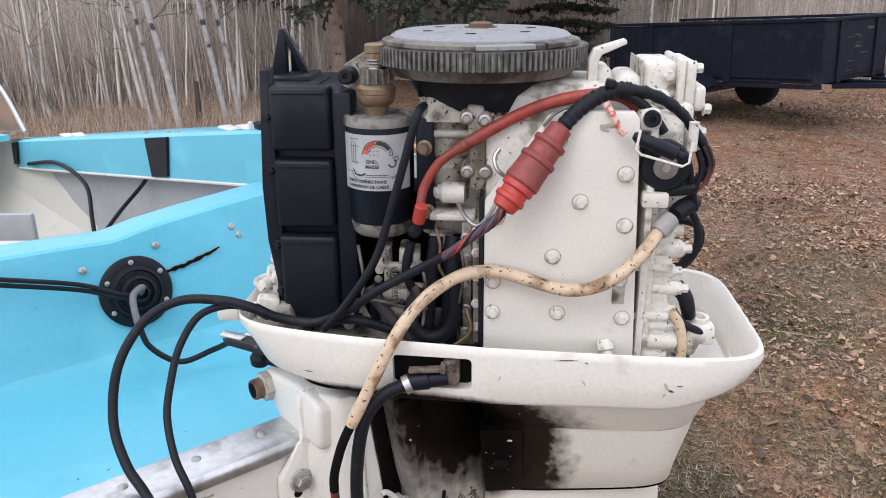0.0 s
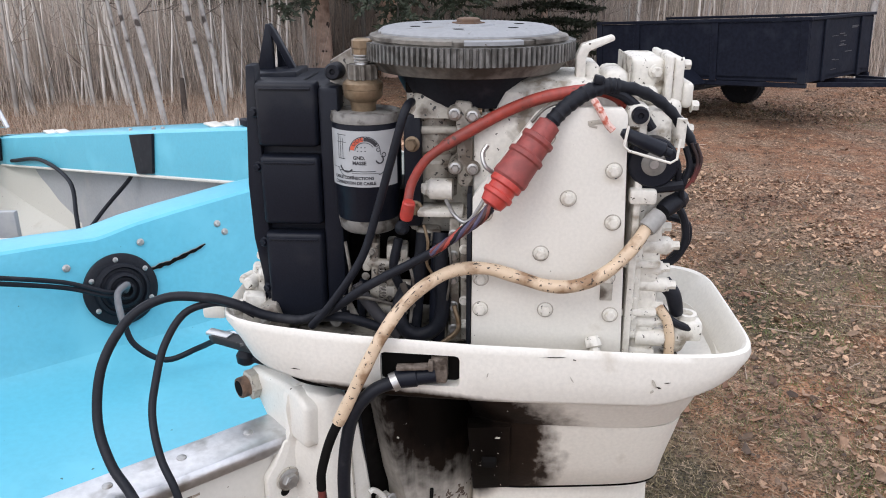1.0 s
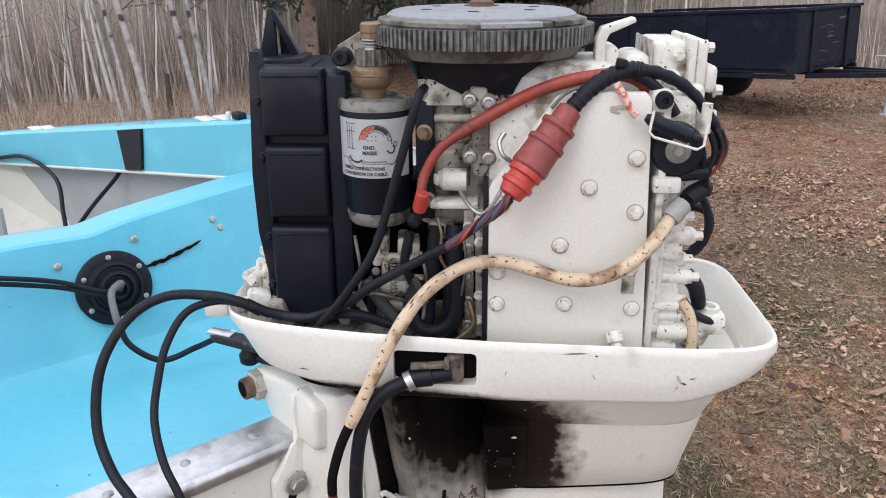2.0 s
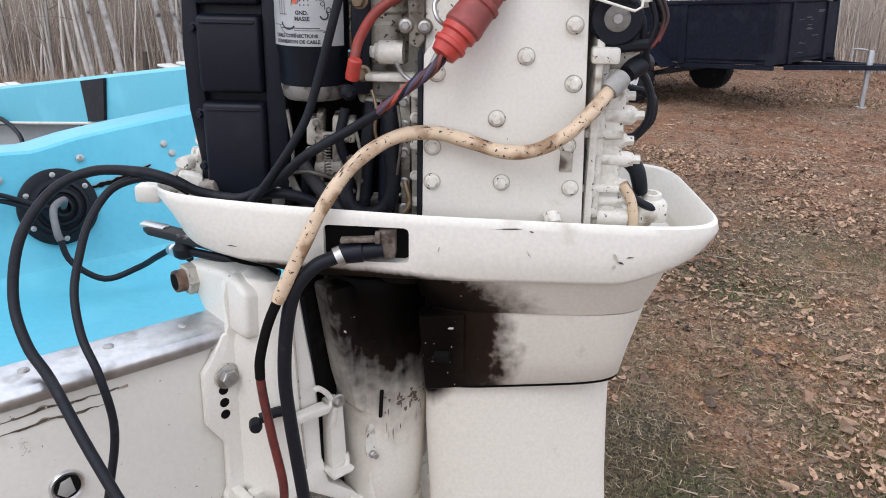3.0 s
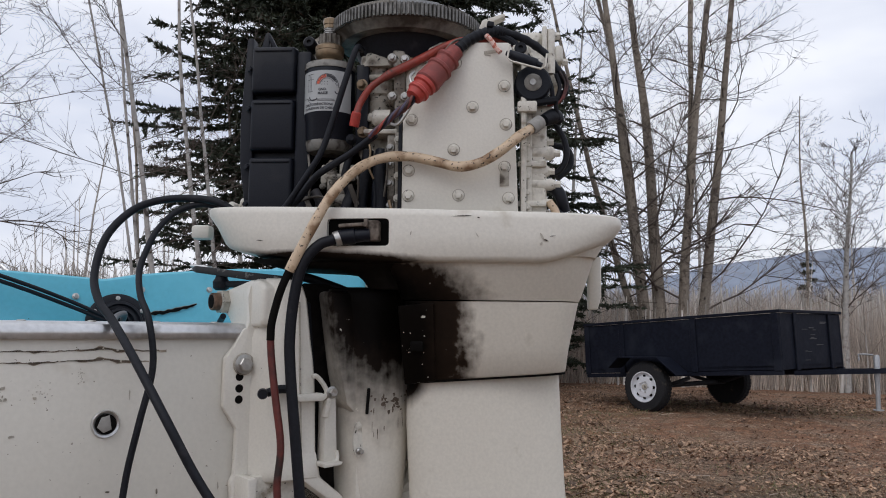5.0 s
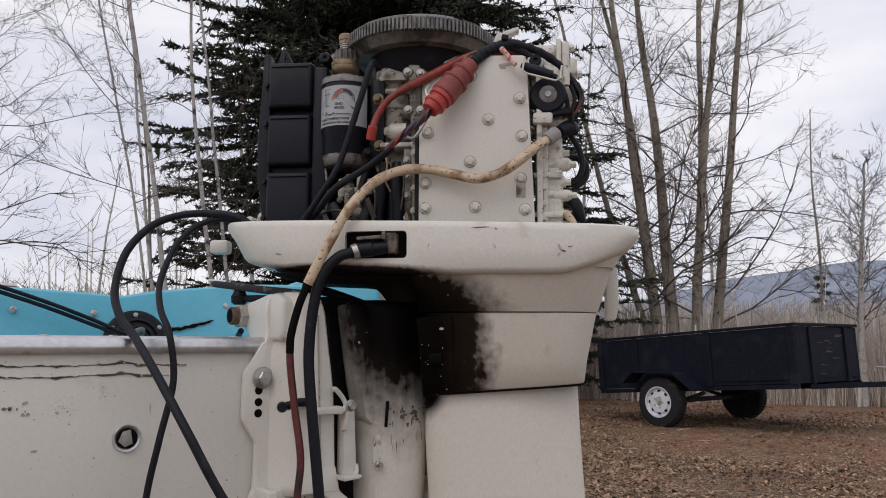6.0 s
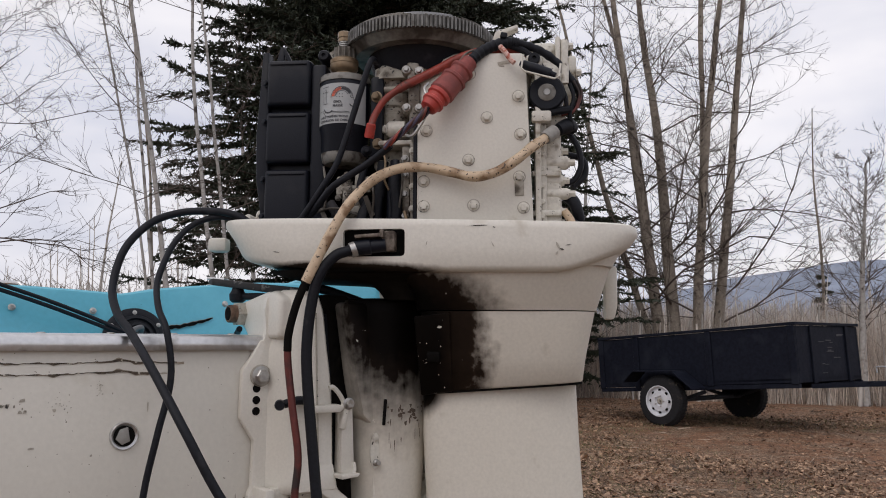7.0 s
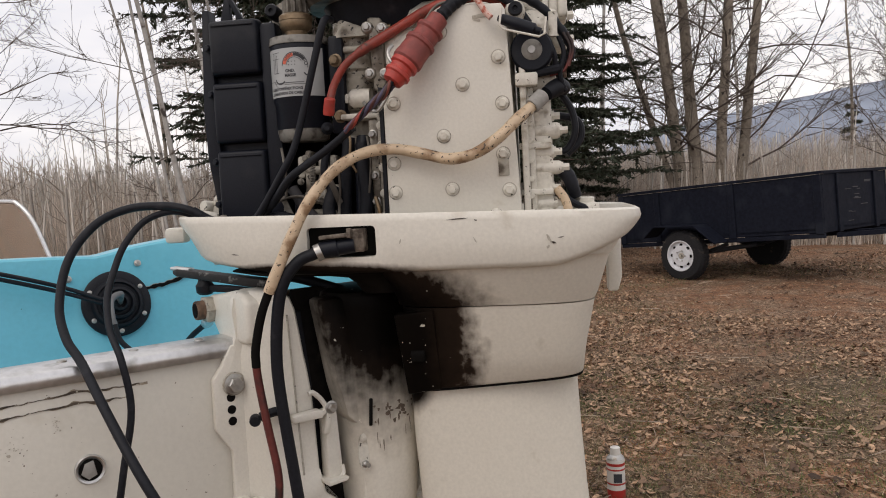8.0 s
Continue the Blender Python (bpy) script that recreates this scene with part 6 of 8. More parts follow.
part("main_loom", tube([(-0.052, -0.044, 1.448), (-0.068, -0.036, 1.438), (-0.097, -0.028, 1.419), (-0.129, -0.024, 1.400), (-0.159, -0.020, 1.380), (-0.196, 0.006, 1.345), (-0.228, 0.024, 1.323), (-0.258, 0.030, 1.312), (-0.305, 0.026, 1.320), (-0.335, 0.018, 1.338)], lambda f: 0.0060 + 0.0012 * f * f, 12, 6), RUBBER, har)
oc = thing("control_cable", (-0.5, 0.0, 1.2), "thick black cable looping down outside the transom", "cable", "black control cables")
part("cable", tube([(-0.322, 0.020, 1.330), (-0.348, 0.016, 1.342), (-0.385, 0.018, 1.348), (-0.443, 0.017, 1.346), (-0.487, -0.008, 1.324), (-0.514, -0.046, 1.273), (-0.515, -0.079, 1.206), (-0.487, -0.113, 1.160), (-0.448, -0.141, 1.128), (-0.379, -0.202, 1.069), (-0.309, -0.245, 0.988), (-0.261, -0.242, 0.906), (-0.199, -0.235, 0.816), (-0.150, -0.197, 0.702), (-0.110, -0.147, 0.573), (-0.079, -0.112, 0.400), (-0.030, -0.089, 0.199)], 0.0068, 14, 6), RUBBER, oc)
oc2 = thing("control_cable", (-0.45, 0.03, 1.2), "thin black cable hanging down outside the transom", "cable", "black control cables")
part("cable", tube([(-0.320, 0.030, 1.318), (-0.345, 0.026, 1.333), (-0.378, 0.022, 1.338), (-0.417, 0.014, 1.324), (-0.437, -0.015, 1.290), (-0.442, -0.045, 1.251), (-0.441, -0.072, 1.211), (-0.421, -0.106, 1.169), (-0.394, -0.129, 1.128), (-0.383, -0.133, 1.056), (-0.396, -0.145, 0.969), (-0.412, -0.149, 0.878), (-0.417, -0.158, 0.755), (-0.416, -0.157, 0.641), (-0.417, -0.145, 0.524), (-0.417, -0.123, 0.352), (-0.401, -0.098, 0.199)], 0.0054, 12, 6), RUBBER, oc2)
vc = thing("hanging_cable", (-0.15, 0.0, 1.5), "thin black cable running down past the starter", "cable")
part("cable", tube([(-0.092, 0.030, 1.622), (-0.098, 0.004, 1.614), (-0.116, 0.0, 1.553), (-0.136, 0.0, 1.485), (-0.154, -0.002, 1.429), (-0.177, -0.004, 1.388), (-0.211, 0.004, 1.340), (-0.235, 0.01, 1.312)], 0.0056, 12, 6), RUBBER, vc)

# ---- the boat ----
boat = thing("boat", bw(0.2, 1.5, 0.5), "turquoise and white runabout boat with a cracked splash well", "boat")
# transom, bottom edge rising from the keel to the chine
tp = [(-0.80, 1.108), (0.80, 1.108), (0.80, 0.66), (0.74, 0.60), (0.262, 0.478), (-0.232, 0.584), (-0.290, 0.572), (-0.36, 0.60), (-0.80, 0.66)]
transom = part("transom", prism(tp, lambda a, b, d: bw(a, d, b), 0.0, 0.055, 0.004), HULLWHITE, boat, "scuffed white transom with two long cracks")
CRACKED = mat("cracked_gelcoat", (0.12, 0.092, 0.066), 0.8, vary=0.4, grain=90, stain=(0.05, 0.04, 0.03), stain_at=0.48, stain_scale=60, spots=(0.5, 0.47, 0.4), spot_scale=130, spot_at=0.62)
# two horizontal cracks in the gelcoat, and scuffs
rng = random.Random(3)
HALO = mat("browned_gelcoat", (0.34, 0.285, 0.215), 0.75, vary=0.3, grain=90, stain=(0.60, 0.56, 0.48), stain_at=0.50, stain_scale=45)


def crack_strip(z, u0, u1, ln, thin, gain, level, lift):
    """A ragged strip along the transom whose width wavers between a hair and a chip."""
    bm = bmesh.new()
    prev = None
    for i in range(ln + 1):
        u = u0 + (u1 - u0) * i / ln
        zz = z + 0.005 * noise.noise(Vector((u * 14, z * 7, 0))) + 0.0016 * noise.noise(Vector((u * 90, z, 1)))
        w = thin + gain * max(0, noise.noise(Vector((u * 22, z * 11, 4))) + 0.6 * noise.noise(Vector((u * 75, z * 5, 2))) + level)
        w2 = thin + gain * max(0, noise.noise(Vector((u * 26, z * 11, 8))) + 0.6 * noise.noise(Vector((u * 85, z * 5, 6))) + level)
        row = [bm.verts.new(bw(u, -lift, zz + w)), bm.verts.new(bw(u, -lift, zz - w2))]
        if prev:
            bm.faces.new((prev[0], row[0], row[1], prev[1]))
        prev = row
    return bm


for z, u0, u1, ln in ((1.083, -0.62, -0.112, 210), (1.0665, -0.62, -0.140, 200)):
    part("crack_halo", crack_strip(z, u0, u1 + 0.012, ln, 0.0002, 0.0060, 0.05, 0.0006), HALO, transom, "browned flaking edge of a crack")
    part("gelcoat_crack", crack_strip(z, u0, u1, ln, 0.0006, 0.0030, 0.16, 0.0012), CRACKED, transom, "dark horizontal crack in the gelcoat")
for i in range(72):
    u, z = rng.uniform(-0.52, 0.0), rng.uniform(0.62, 1.03)
    w, h = rng.choice(((0.0016, 0.004), (0.0012, 0.007), (0.004, 0.0016), (0.0016, 0.0016)))
    if i < 18:
        u, z = rng.gauss(-0.37, 0.035), rng.gauss(1.015, 0.008)
        w, h = rng.uniform(0.001, 0.004), rng.uniform(0.001, 0.003)
    elif i >= 40:
        u, z = (rng.gauss(-0.231, 0.004), rng.gauss(1.041, 0.008)) if i % 2 else (rng.gauss(-0.284, 0.010), rng.gauss(1.018, 0.006))
        w, h = rng.uniform(0.0004, 0.0013), rng.uniform(0.0004, 0.0013)
    if abs(u + 0.192) < 0.03 and abs(z - 0.966) < 0.03:
        continue
    bm = bmesh.new()
    vs = [bm.verts.new(bw(u + a * w * s_, -0.0010, z + b * h * s_)) for (a, b), s_ in zip(((-1, -1), (0.2, -1.2), (1, -0.6), (0.9, 1), (-0.3, 1.1), (-1, 0.5)), [rng.uniform(0.6, 1.2) for _ in range(6)])]
    bm.faces.new(vs)
    part("scuff", bm, GRIMY, transom)
bm = bmesh.new()
prev = None
for i in range(13):
    u = -0.40 + 0.14 * i / 12
    zz, w = 0.585 + 0.016 * i / 12 + 0.003 * noise.noise(Vector((u * 40, 0, 0))), 0.0045 * math.sin(math.pi * (i + 0.5) / 13)
    row = [bm.verts.new(bw(u, -0.0012, zz + w)), bm.verts.new(bw(u, -0.0012, zz - w))]
    if prev:
        bm.faces.new((prev[0], row[0], row[1], prev[1]))
    prev = row
part("scrape", bm, SLEEVE, transom)
# drain sleeve
dr = lathe(bw(-0.192, 0.006, 0.966), tuple(-BV), [(0, 0.0165), (0.009, 0.0165), (0.0105, 0.0205), (0.0075, 0.0225), (0.004, 0.0225)], 28)
drain = part("drain_sleeve", dr, ALU, boat, "worn metal drain sleeve through the transom")
part("drain_bore", lathe(bw(-0.192, 0.004, 0.966), tuple(-BV), [(0, 0.0160), (0.0095, 0.0160)], 24), GROUNDDARK, drain)
part("drain_flap", prism([(-0.206, 0.962), (-0.200, 0.977), (-0.188, 0.980), (-0.184, 0.958), (-0.196, 0.953)], lambda a, b, d: bw(a, d, b), -0.008, -0.0055, 0.0005), SLEEVE, drain)
lc = lathe(bw(0.165, -0.002, 0.546), tuple(-BV), [(0, 0.030), (0.003, 0.030), (0.004, 0.028)], 26)
low = part("drain_plug_plate", lc, SLEEVE, boat, "weathered round drain plug plate")
part("plug_hole", lathe(bw(0.168, -0.005, 0.540), tuple(-BV), [(0, 0.012), (0.0025, 0.012)], 18), GROUNDDARK, low)
for a in (0.6, 2.7, 4.8):
    part("plug_screw", lathe(bw(0.165 + 0.022 * math.cos(a), -0.006, 0.545 + 0.022 * math.sin(a)), tuple(-BV), [(0, 0.004), (0.0015, 0.0035)], 10), STEEL, low)
rust = lathe(bw(0.153, -0.0015, 0.675), tuple(-BV), [(0, 0.017), (0.0015, 0.016), (0.0015, 0.010), (0.0005, 0.009)], 20)
part("bolt_hole_stain", rust, CRACKED, boat, "rusty bolt hole in the transom")
part("bolt_hole", lathe(bw(0.155, -0.002, 0.673), tuple(-BV), [(0, 0.0105), (0.0012, 0.0105)], 16), GROUNDDARK, boat)
# aluminium cap rail
rp = [(-0.010, 1.100), (-0.012, 1.108), (-0.0115, 1.116), (-0.007, 1.123), (0.002, 1.126), (0.052, 1.1275), (0.060, 1.126), (0.062, 1.118), (0.058, 1.110), (0.0, 1.104)]
rail = part("transom_rail", prism(rp, lambda a, b, d: bw(d, a, b), -0.80, 0.80, 0.0), ALU, boat, "dented aluminium transom cap rail with rivets")
for i in range(8):
    part("rivet", lathe(bw(-0.006 - 0.103 * (i - 2), 0.030, 1.1265), (0, 0, 1), [(0, 0.0075), (0.0015, 0.007), (0.0025, 0.004)], 14), STEEL, rail)
# splash well: floor, front wall with its rolled top, side walls
NU = 80


WELL_EDGE = ((-0.80, 1.256), (-0.20, 1.243), (-0.08, 1.238), (0.02, 1.232), (0.10, 1.248), (0.19, 1.259), (0.385, 1.278), (0.80, 1.292))


def well_top(u):
    """Height of the well wall's front top edge."""
    for (a, za), (b, zb) in zip(WELL_EDGE, WELL_EDGE[1:]):
        if u <= b:
            f = (u - a) / (b - a)
            return za + (zb - za) * f
    return WELL_EDGE[-1][1]


bm = bmesh.new()
rows = []
for i in range(NU + 1):
    u = -0.80 + 1.59 * i / NU
    t = well_top(u)
    prof_ = [(0.050, 0.930), (0.30, 0.945), (0.60, 0.968), (0.690, 0.982), (0.718, 0.998), (0.730, 1.020), (0.768, t - 0.030), (0.776, t - 0.005), (0.783, t), (0.82, t + 0.001), (0.87, t - 0.002), (0.885, t - 0.004), (0.90, t - 0.012), (0.902, t - 0.05)]
    rows.append([bm.verts.new(bw(u, v, z)) for v, z in prof_])
for a, b in zip(rows, rows[1:]):
    for j in range(len(a) - 1):
        bm.faces.new((a[j], a[j + 1], b[j + 1], b[j]))
bmesh.ops.recalc_face_normals(bm, faces=bm.faces)
well = part("splash_well", bm, TEAL, boat, "turquoise splash well with a cracked front wall", angle=30)
sol = well.modifiers.new("thickness", "SOLIDIFY")
sol.thickness, sol.offset = 0.006, -1


def wall_v(z):
    return 0.730 + 0.18 * (z - 1.02)


def on_wall(u, z, out=0.0):
    return bw(u, wall_v(z) - out, z)


WN = (-BV + Vector((0, 0, 0.21))).normalized()
# cable boot on the wall
boot_c = on_wall(0.044, 1.117)
boot = part("cable_boot", lathe(boot_c, WN, [(-0.002, 0.079), (0.006, 0.079), (0.010, 0.074), (0.011, 0.060), (0.020, 0.056), (0.022, 0.050), (0.016, 0.047), (0.017, 0.041), (0.030, 0.037), (0.032, 0.031), (0.024, 0.028), (0.025, 0.022), (0.040, 0.019), (0.042, 0.014), (0.030, 0.012)], 48), RUBBER, boat, "round black ribbed rubber cable boot")
q_ = axes_to(WN)
for i in range(6):
    a = i * math.tau / 6 + 0.55
    part("boot_screw", lathe(boot_c + (q_ @ Vector((0.0665 * math.cos(a), 0.0665 * math.sin(a), 0.0095))), WN, [(0, 0.0062), (0.002, 0.0056), (0.003, 0.003)], 14), STEEL, boot)
for u, z in ((-0.056, 1.186), (0.104, 1.208), (0.285, 1.214), (0.300, 1.192), (-0.235, 1.19), (0.5, 1.21)):
    part("wall_screw", bolt(on_wall(u, z, 0.001), WN, 0.0062, 0.004), STEEL, well)
# ragged crack in the wall, dark with chipped pale edges
for grow_, mt, out in ((0.0016, "BARE", 0.0032), (0.0, "DARK", 0.0040)):
    bm = bmesh.new()
    prev = None
    for i in range(37):
        f = i / 36
        u = 0.112 + 0.136 * f
        z = 1.146 + 0.010 * f + 0.018 * f * f + 0.004 * noise.noise(Vector((u * 60, 1, 0)))
        w = 0.0008 + 0.0052 * math.sin(math.pi * min(1, 0.12 + 0.82 * f)) * (0.75 + 0.7 * noise.noise(Vector((u * 70, 5, 0))))
        up_, dn_ = w + grow_ * (0.6 + 1.6 * abs(noise.noise(Vector((u * 130, 9, 0))))) , w + grow_ * (0.3 + 1.2 * abs(noise.noise(Vector((u * 120, 3, 0)))))
        row = [bm.verts.new(on_wall(u, z + up_, out)), bm.verts.new(on_wall(u, z - dn_, out))]
        if prev:
            bm.faces.new((prev[0], row[0], row[1], prev[1]))
        prev = row
    part("wall_crack", bm, GROUNDDARK if mt == "DARK" else SLEEVE, well, "ragged dark crack" if mt == "DARK" else "pale chipped crack edge")
# hull sides, bottom and side decks
def hull_half(v, side):
    """Half-beam at v: widest aft, closing in to the bow."""
    f = max(0.0, v) / 4.2
    return (0.54 + 0.10 * min(1, max(0, v) / 1.5)) * (1 - f ** 2.6) + 0.01


def sheer(v):
    return 1.300 - 0.155 * (v - 1.39) if v > 0.9 else 1.30 + 0.02 * (v - 0.9) + 0.076


for side in (-1, 1):
    bm = bmesh.new()
    rows = []
    for i in range(25):
        v = 0.05 + 4.1 * i / 24
        hb_, top = hull_half(v, side) + (0.50 if side < 0 else 0.0) * max(0, 1 - v / 4.15), min(1.30, sheer(v)) if v > 0.5 else 1.15 + 0.30 * v
        keel = 0.49 - 0.045 * v + 0.035 * (v / 4.15) ** 6 * 10
        rows.append([bm.verts.new(bw(0.262 + side * w_, v, z)) for w_, z in ((0.0, keel), (hb_ * 0.72, keel + 0.11), (hb_ * 0.78, keel + 0.12), (hb_ * 0.97, min(top, keel + 0.42)), (hb_, top), (hb_ - 0.02, top + 0.004))])
    for a, b in zip(rows, rows[1:]):
        for j in range(len(a) - 1):
            bm.faces.new((a[j], a[j + 1], b[j + 1], b[j]))
    bmesh.ops.recalc_face_normals(bm, faces=bm.faces)
    part("hull_side", bm, HULLWHITE, boat)


def coaming_u(v):
    return 0.72 - (v - 1.2) * 0.1227


# starboard side deck with its inner coaming band
bm = bmesh.new()
rows = []
for i in range(21):
    v = 0.86 + 3.0 * i / 20
    u, top, hb_ = coaming_u(v), sheer(v), 0.262 + hull_half(v, 1)
    taper = 0.185 - 0.014 * (v - 1.4)
    rows.append([bm.verts.new(bw(a, v, z)) for a, z in ((u + 0.03, top - taper + 0.004), (u - 0.012, top - taper - 0.004), (u - 0.012, top - taper + 0.006), (u, top - 0.012), (u + 0.008, top - 0.003), (u + 0.02, top), (max(hb_, u + 0.06), top + 0.004))])
for a, b in zip(rows, rows[1:]):
    for j in range(len(a) - 1):
        bm.faces.new((a[j], a[j + 1], b[j + 1], b[j]))
bmesh.ops.recalc_face_normals(bm, faces=bm.faces)
deck = part("side_deck", bm, TEAL, boat, "turquoise side deck and inner coaming")
sol = deck.modifiers.new("thickness", "SOLIDIFY")
sol.thickness, sol.offset = 0.006, -1
rows, bm = [], bmesh.new()
for i in range(21):
    v = 0.90 + 2.96 * i / 20
    u, top = coaming_u(v), sheer(v)
    rows.append([bm.verts.new(bw(a, v, z)) for a, z in ((u + 0.05, top - 0.18), (u + 0.07, top - 0.45), (u + 0.02, top - 0.75))])
for a, b in zip(rows, rows[1:]):
    for j in range(2):
        bm.faces.new((a[j], a[j + 1], b[j + 1], b[j]))
bmesh.ops.recalc_face_normals(bm, faces=bm.faces)
# thin white bead along the coaming's lower edge
part("coaming_trim", tube([bw(coaming_u(v) - 0.014, v, sheer(v) - 0.187 + 0.014 * (v - 1.4)) for v in (0.95, 1.4, 1.9, 2.4, 2.9, 3.4, 3.8)], 0.006, 8, 3), HULLWHITE, boat)
part("cockpit_liner", bm, LINER, boat, "grey cockpit side liner")
fl_ = prism([(-0.45, 0.90), (0.85, 0.90), (0.55, 3.9), (-0.03, 3.9)], lambda a, b, d: bw(a, b, d - 0.08 * (b - 0.9)), 0.62, 0.64, 0.0)
part("cockpit_sole", fl_, LINER, boat, "grey cockpit floor")
bowdeck = prism([(-0.10, 3.75), (0.36, 3.75), (0.33, 4.1), (0.12, 4.1)], lambda a, b, d: bw(a, b, d - 0.10 * (b - 2.9)), 1.02, 1.05, 0.0)
part("bow_deck", bowdeck, TEAL, boat)
# black strap pads on the coaming, small white fittings on the deck
for v0, v1, lean in ((2.055, 2.245, 0.05), (3.78, 3.86, 0.02)):
    bm = loft([[bw(coaming_u(v) - 0.003 - 0.012 * k - o, v, sheer(v) - zz) for v, zz, k in ((v0 + lean * 0.2, 0.165 if v0 < 3 else 0.13, 0.9), (v0, 0.012, 0.0), (v1, 0.014, 0.0), (v1 - lean, 0.168 if v0 < 3 else 0.13, 0.9))] for o in (0.0, 0.010)])
    part("strap_pad", bm, RUBBER, boat, "black webbing pad on the coaming")
for v in (1.72, 1.60, 3.1, 3.25):
    part("deck_plate", rbox(bw(coaming_u(v) + 0.06, v, sheer(v) + 0.006), (0.10, 0.05, 0.008), 0.003, pose(0, 0, 0, 0, 0, 133)), HULLWHITE, boat)
cl_ = rbox(bw(coaming_u(1.47) + 0.03, 1.47, sheer(1.47) + 0.012), (0.05, 0.03, 0.024), 0.004, pose(0, 0, 0, 0, 0, 133))
cleat = part("deck_cleat", cl_, BLACK, boat, "black and white deck cleat")
part("cleat_tip", rbox(bw(coaming_u(1.52) + 0.03, 1.535, sheer(1.52) + 0.012), (0.012, 0.02, 0.026), 0.003), CANWHITE, cleat)
for v in (2.05, 2.12, 2.32):
    part("deck_screw", lathe(bw(coaming_u(v) + 0.03, v, sheer(v)), (0, 0, 1), [(0, 0.008), (0.008, 0.007), (0.010, 0.004)], 10), STEEL, boat)
# windshield
wz = 1.125
wpts = [Vector(p) for p in ((-2.12, 2.35, 1.115), (-2.20, 2.37, 1.285), (-2.28, 2.385, 1.372), (-2.36, 2.40, 1.392), (-2.75, 2.50, 1.40))]
ws = thing("windshield", (-2.3, 2.4, 1.1), "clear boat windshield in a bright metal frame", "windshield")
part("frame", tube(wpts, 0.011, 10, 6), ALU, ws)
bm = bmesh.new()
sp = spline(wpts, 4)
base = [Vector((-2.12, 2.35, 1.115)).lerp(Vector((-2.75, 2.50, 1.08)), i / (len(sp) - 1)) for i in range(len(sp))]
for o in (0.0, 0.004):
    ups = [bm.verts.new(p + BV * o) for p in sp]
    los = [bm.verts.new(p + BV * o) for p in base]
    for i in range(len(sp) - 1):
        bm.faces.new((los[i], los[i + 1], ups[i + 1], ups[i])) if (los[i].co - ups[i].co).length > 1e-4 else bm.faces.new((los[i + 1], ups[i + 1], ups[i]))
pane = part("pane", bm, GLASS, ws)
pane.visible_shadow = False
# cables and fittings inside the cockpit
ic = thing("cockpit_cable", bw(0.6, 2.2, 0.9), "black cable hanging in loops along the cockpit liner", "cable", "cockpit cables")
part("cable", tube([bw(0.60, 2.30, 1.00), bw(0.585, 2.36, 0.94), bw(0.50, 2.42, 0.83), bw(0.40, 2.36, 0.76), bw(0.36, 2.3, 0.75)], 0.0085, 10, 6), RUBBER, ic)
ic2 = thing("cockpit_cable", bw(0.45, 2.6, 0.8), "black cable sagging from the dashboard", "cable", "cockpit cables")
part("cable", tube([bw(0.40, 3.6, 0.83), bw(0.45, 3.2, 0.90), bw(0.48, 2.85, 0.86), bw(0.43, 2.62, 0.76), bw(0.40, 2.5, 0.68)], 0.0095, 10, 6), RUBBER, ic2)
box = thing("control_box", bw(0.2, 2.3, 0.8), "white engine control box with a metal latch", "control box")
part("body", rbox(bw(0.020, 2.18, 0.800), (0.15, 0.09, 0.10), 0.008, pose(0, 0, 0, 0, 0, 5)), CANWHITE, box)
part("stripe", rbox(bw(0.060, 2.10, 0.757), (0.15, 0.06, 0.008), 0.002, pose(0, 0, 0, 0, 0, 5)), CANRED, box)
part("latch", lathe(bw(0.100, 2.12, 0.800), (0.2, -1, 0), [(0, 0.016), (0.03, 0.016), (0.034, 0.01)], 14), STEEL, box)
part("box_screw", lathe(bw(0.098, 2.11, 0.835), (0.2, -1, 0), [(0, 0.011), (0.010, 0.010), (0.012, 0.006)], 12), STEEL, box)
part("back_board", rbox(bw(0.085, 2.40, 0.825), (0.17, 0.03, 0.15), 0.004, pose(0, 0, 0, 0, 0, 5)), LINER, box)
# cables that run through the boot and the well
STV, STZ0, STZ1 = 0.718, 1.160, 1.208
sc_ = thing("steering_cable", bw(0.0, 0.65, 1.1), "pair of black control cables entering the rubber boot", "cable")
for k in (0, 1):
    part("cable", tube([boot_c + WN * 0.030 + Vector((0, 0, -0.004 + 0.006 * k)), boot_c + WN * 0.05 + BU * -0.04 + Vector((0, 0, 0.000 + 0.008 * k)), bw(-0.075, STV, STZ0 + 0.012 * k), bw(-0.21, STV - 0.01, STZ1 + 0.012 * k), bw(-0.45, STV - 0.01, STZ1 + 0.075 + 0.012 * k)], 0.0050, 10, 5), RUBBER, sc_)
wc = thing("well_cable", bw(0.15, 0.4, 1.05), "grey cable drooping from the boot across the splash well", "cable")
part("grey_cable", tube([(-0.778, 0.561, 1.123), (-0.762, 0.540, 1.145), (-0.770, 0.511, 1.135), (-0.749, 0.472, 1.103), (-0.741, 0.466, 1.085)], 0.0074, 12, 6), mat("grey_cable_sheath", (0.13, 0.13, 0.135), 0.6, vary=0.15, grain=120), wc, "faded grey cable end")
part("black_cable", tube([(-0.744, 0.468, 1.092), (-0.723, 0.462, 1.043), (-0.666, 0.471, 1.006), (-0.601, 0.487, 1.027), (-0.550, 0.455, 1.062), (-0.508, 0.426, 1.089), (-0.455, 0.340, 1.118), (-0.410, 0.250, 1.140)], 0.0062, 12, 6), RUBBER, wc)
part("cable_end", lathe((-0.508, 0.426, 1.089), (0.52, -0.80, 0.28), [(0, 0.009), (0.003, 0.012), (0.030, 0.012), (0.034, 0.009), (0.060, 0.0085)], 16), ALU, wc, "worn metal cable end")
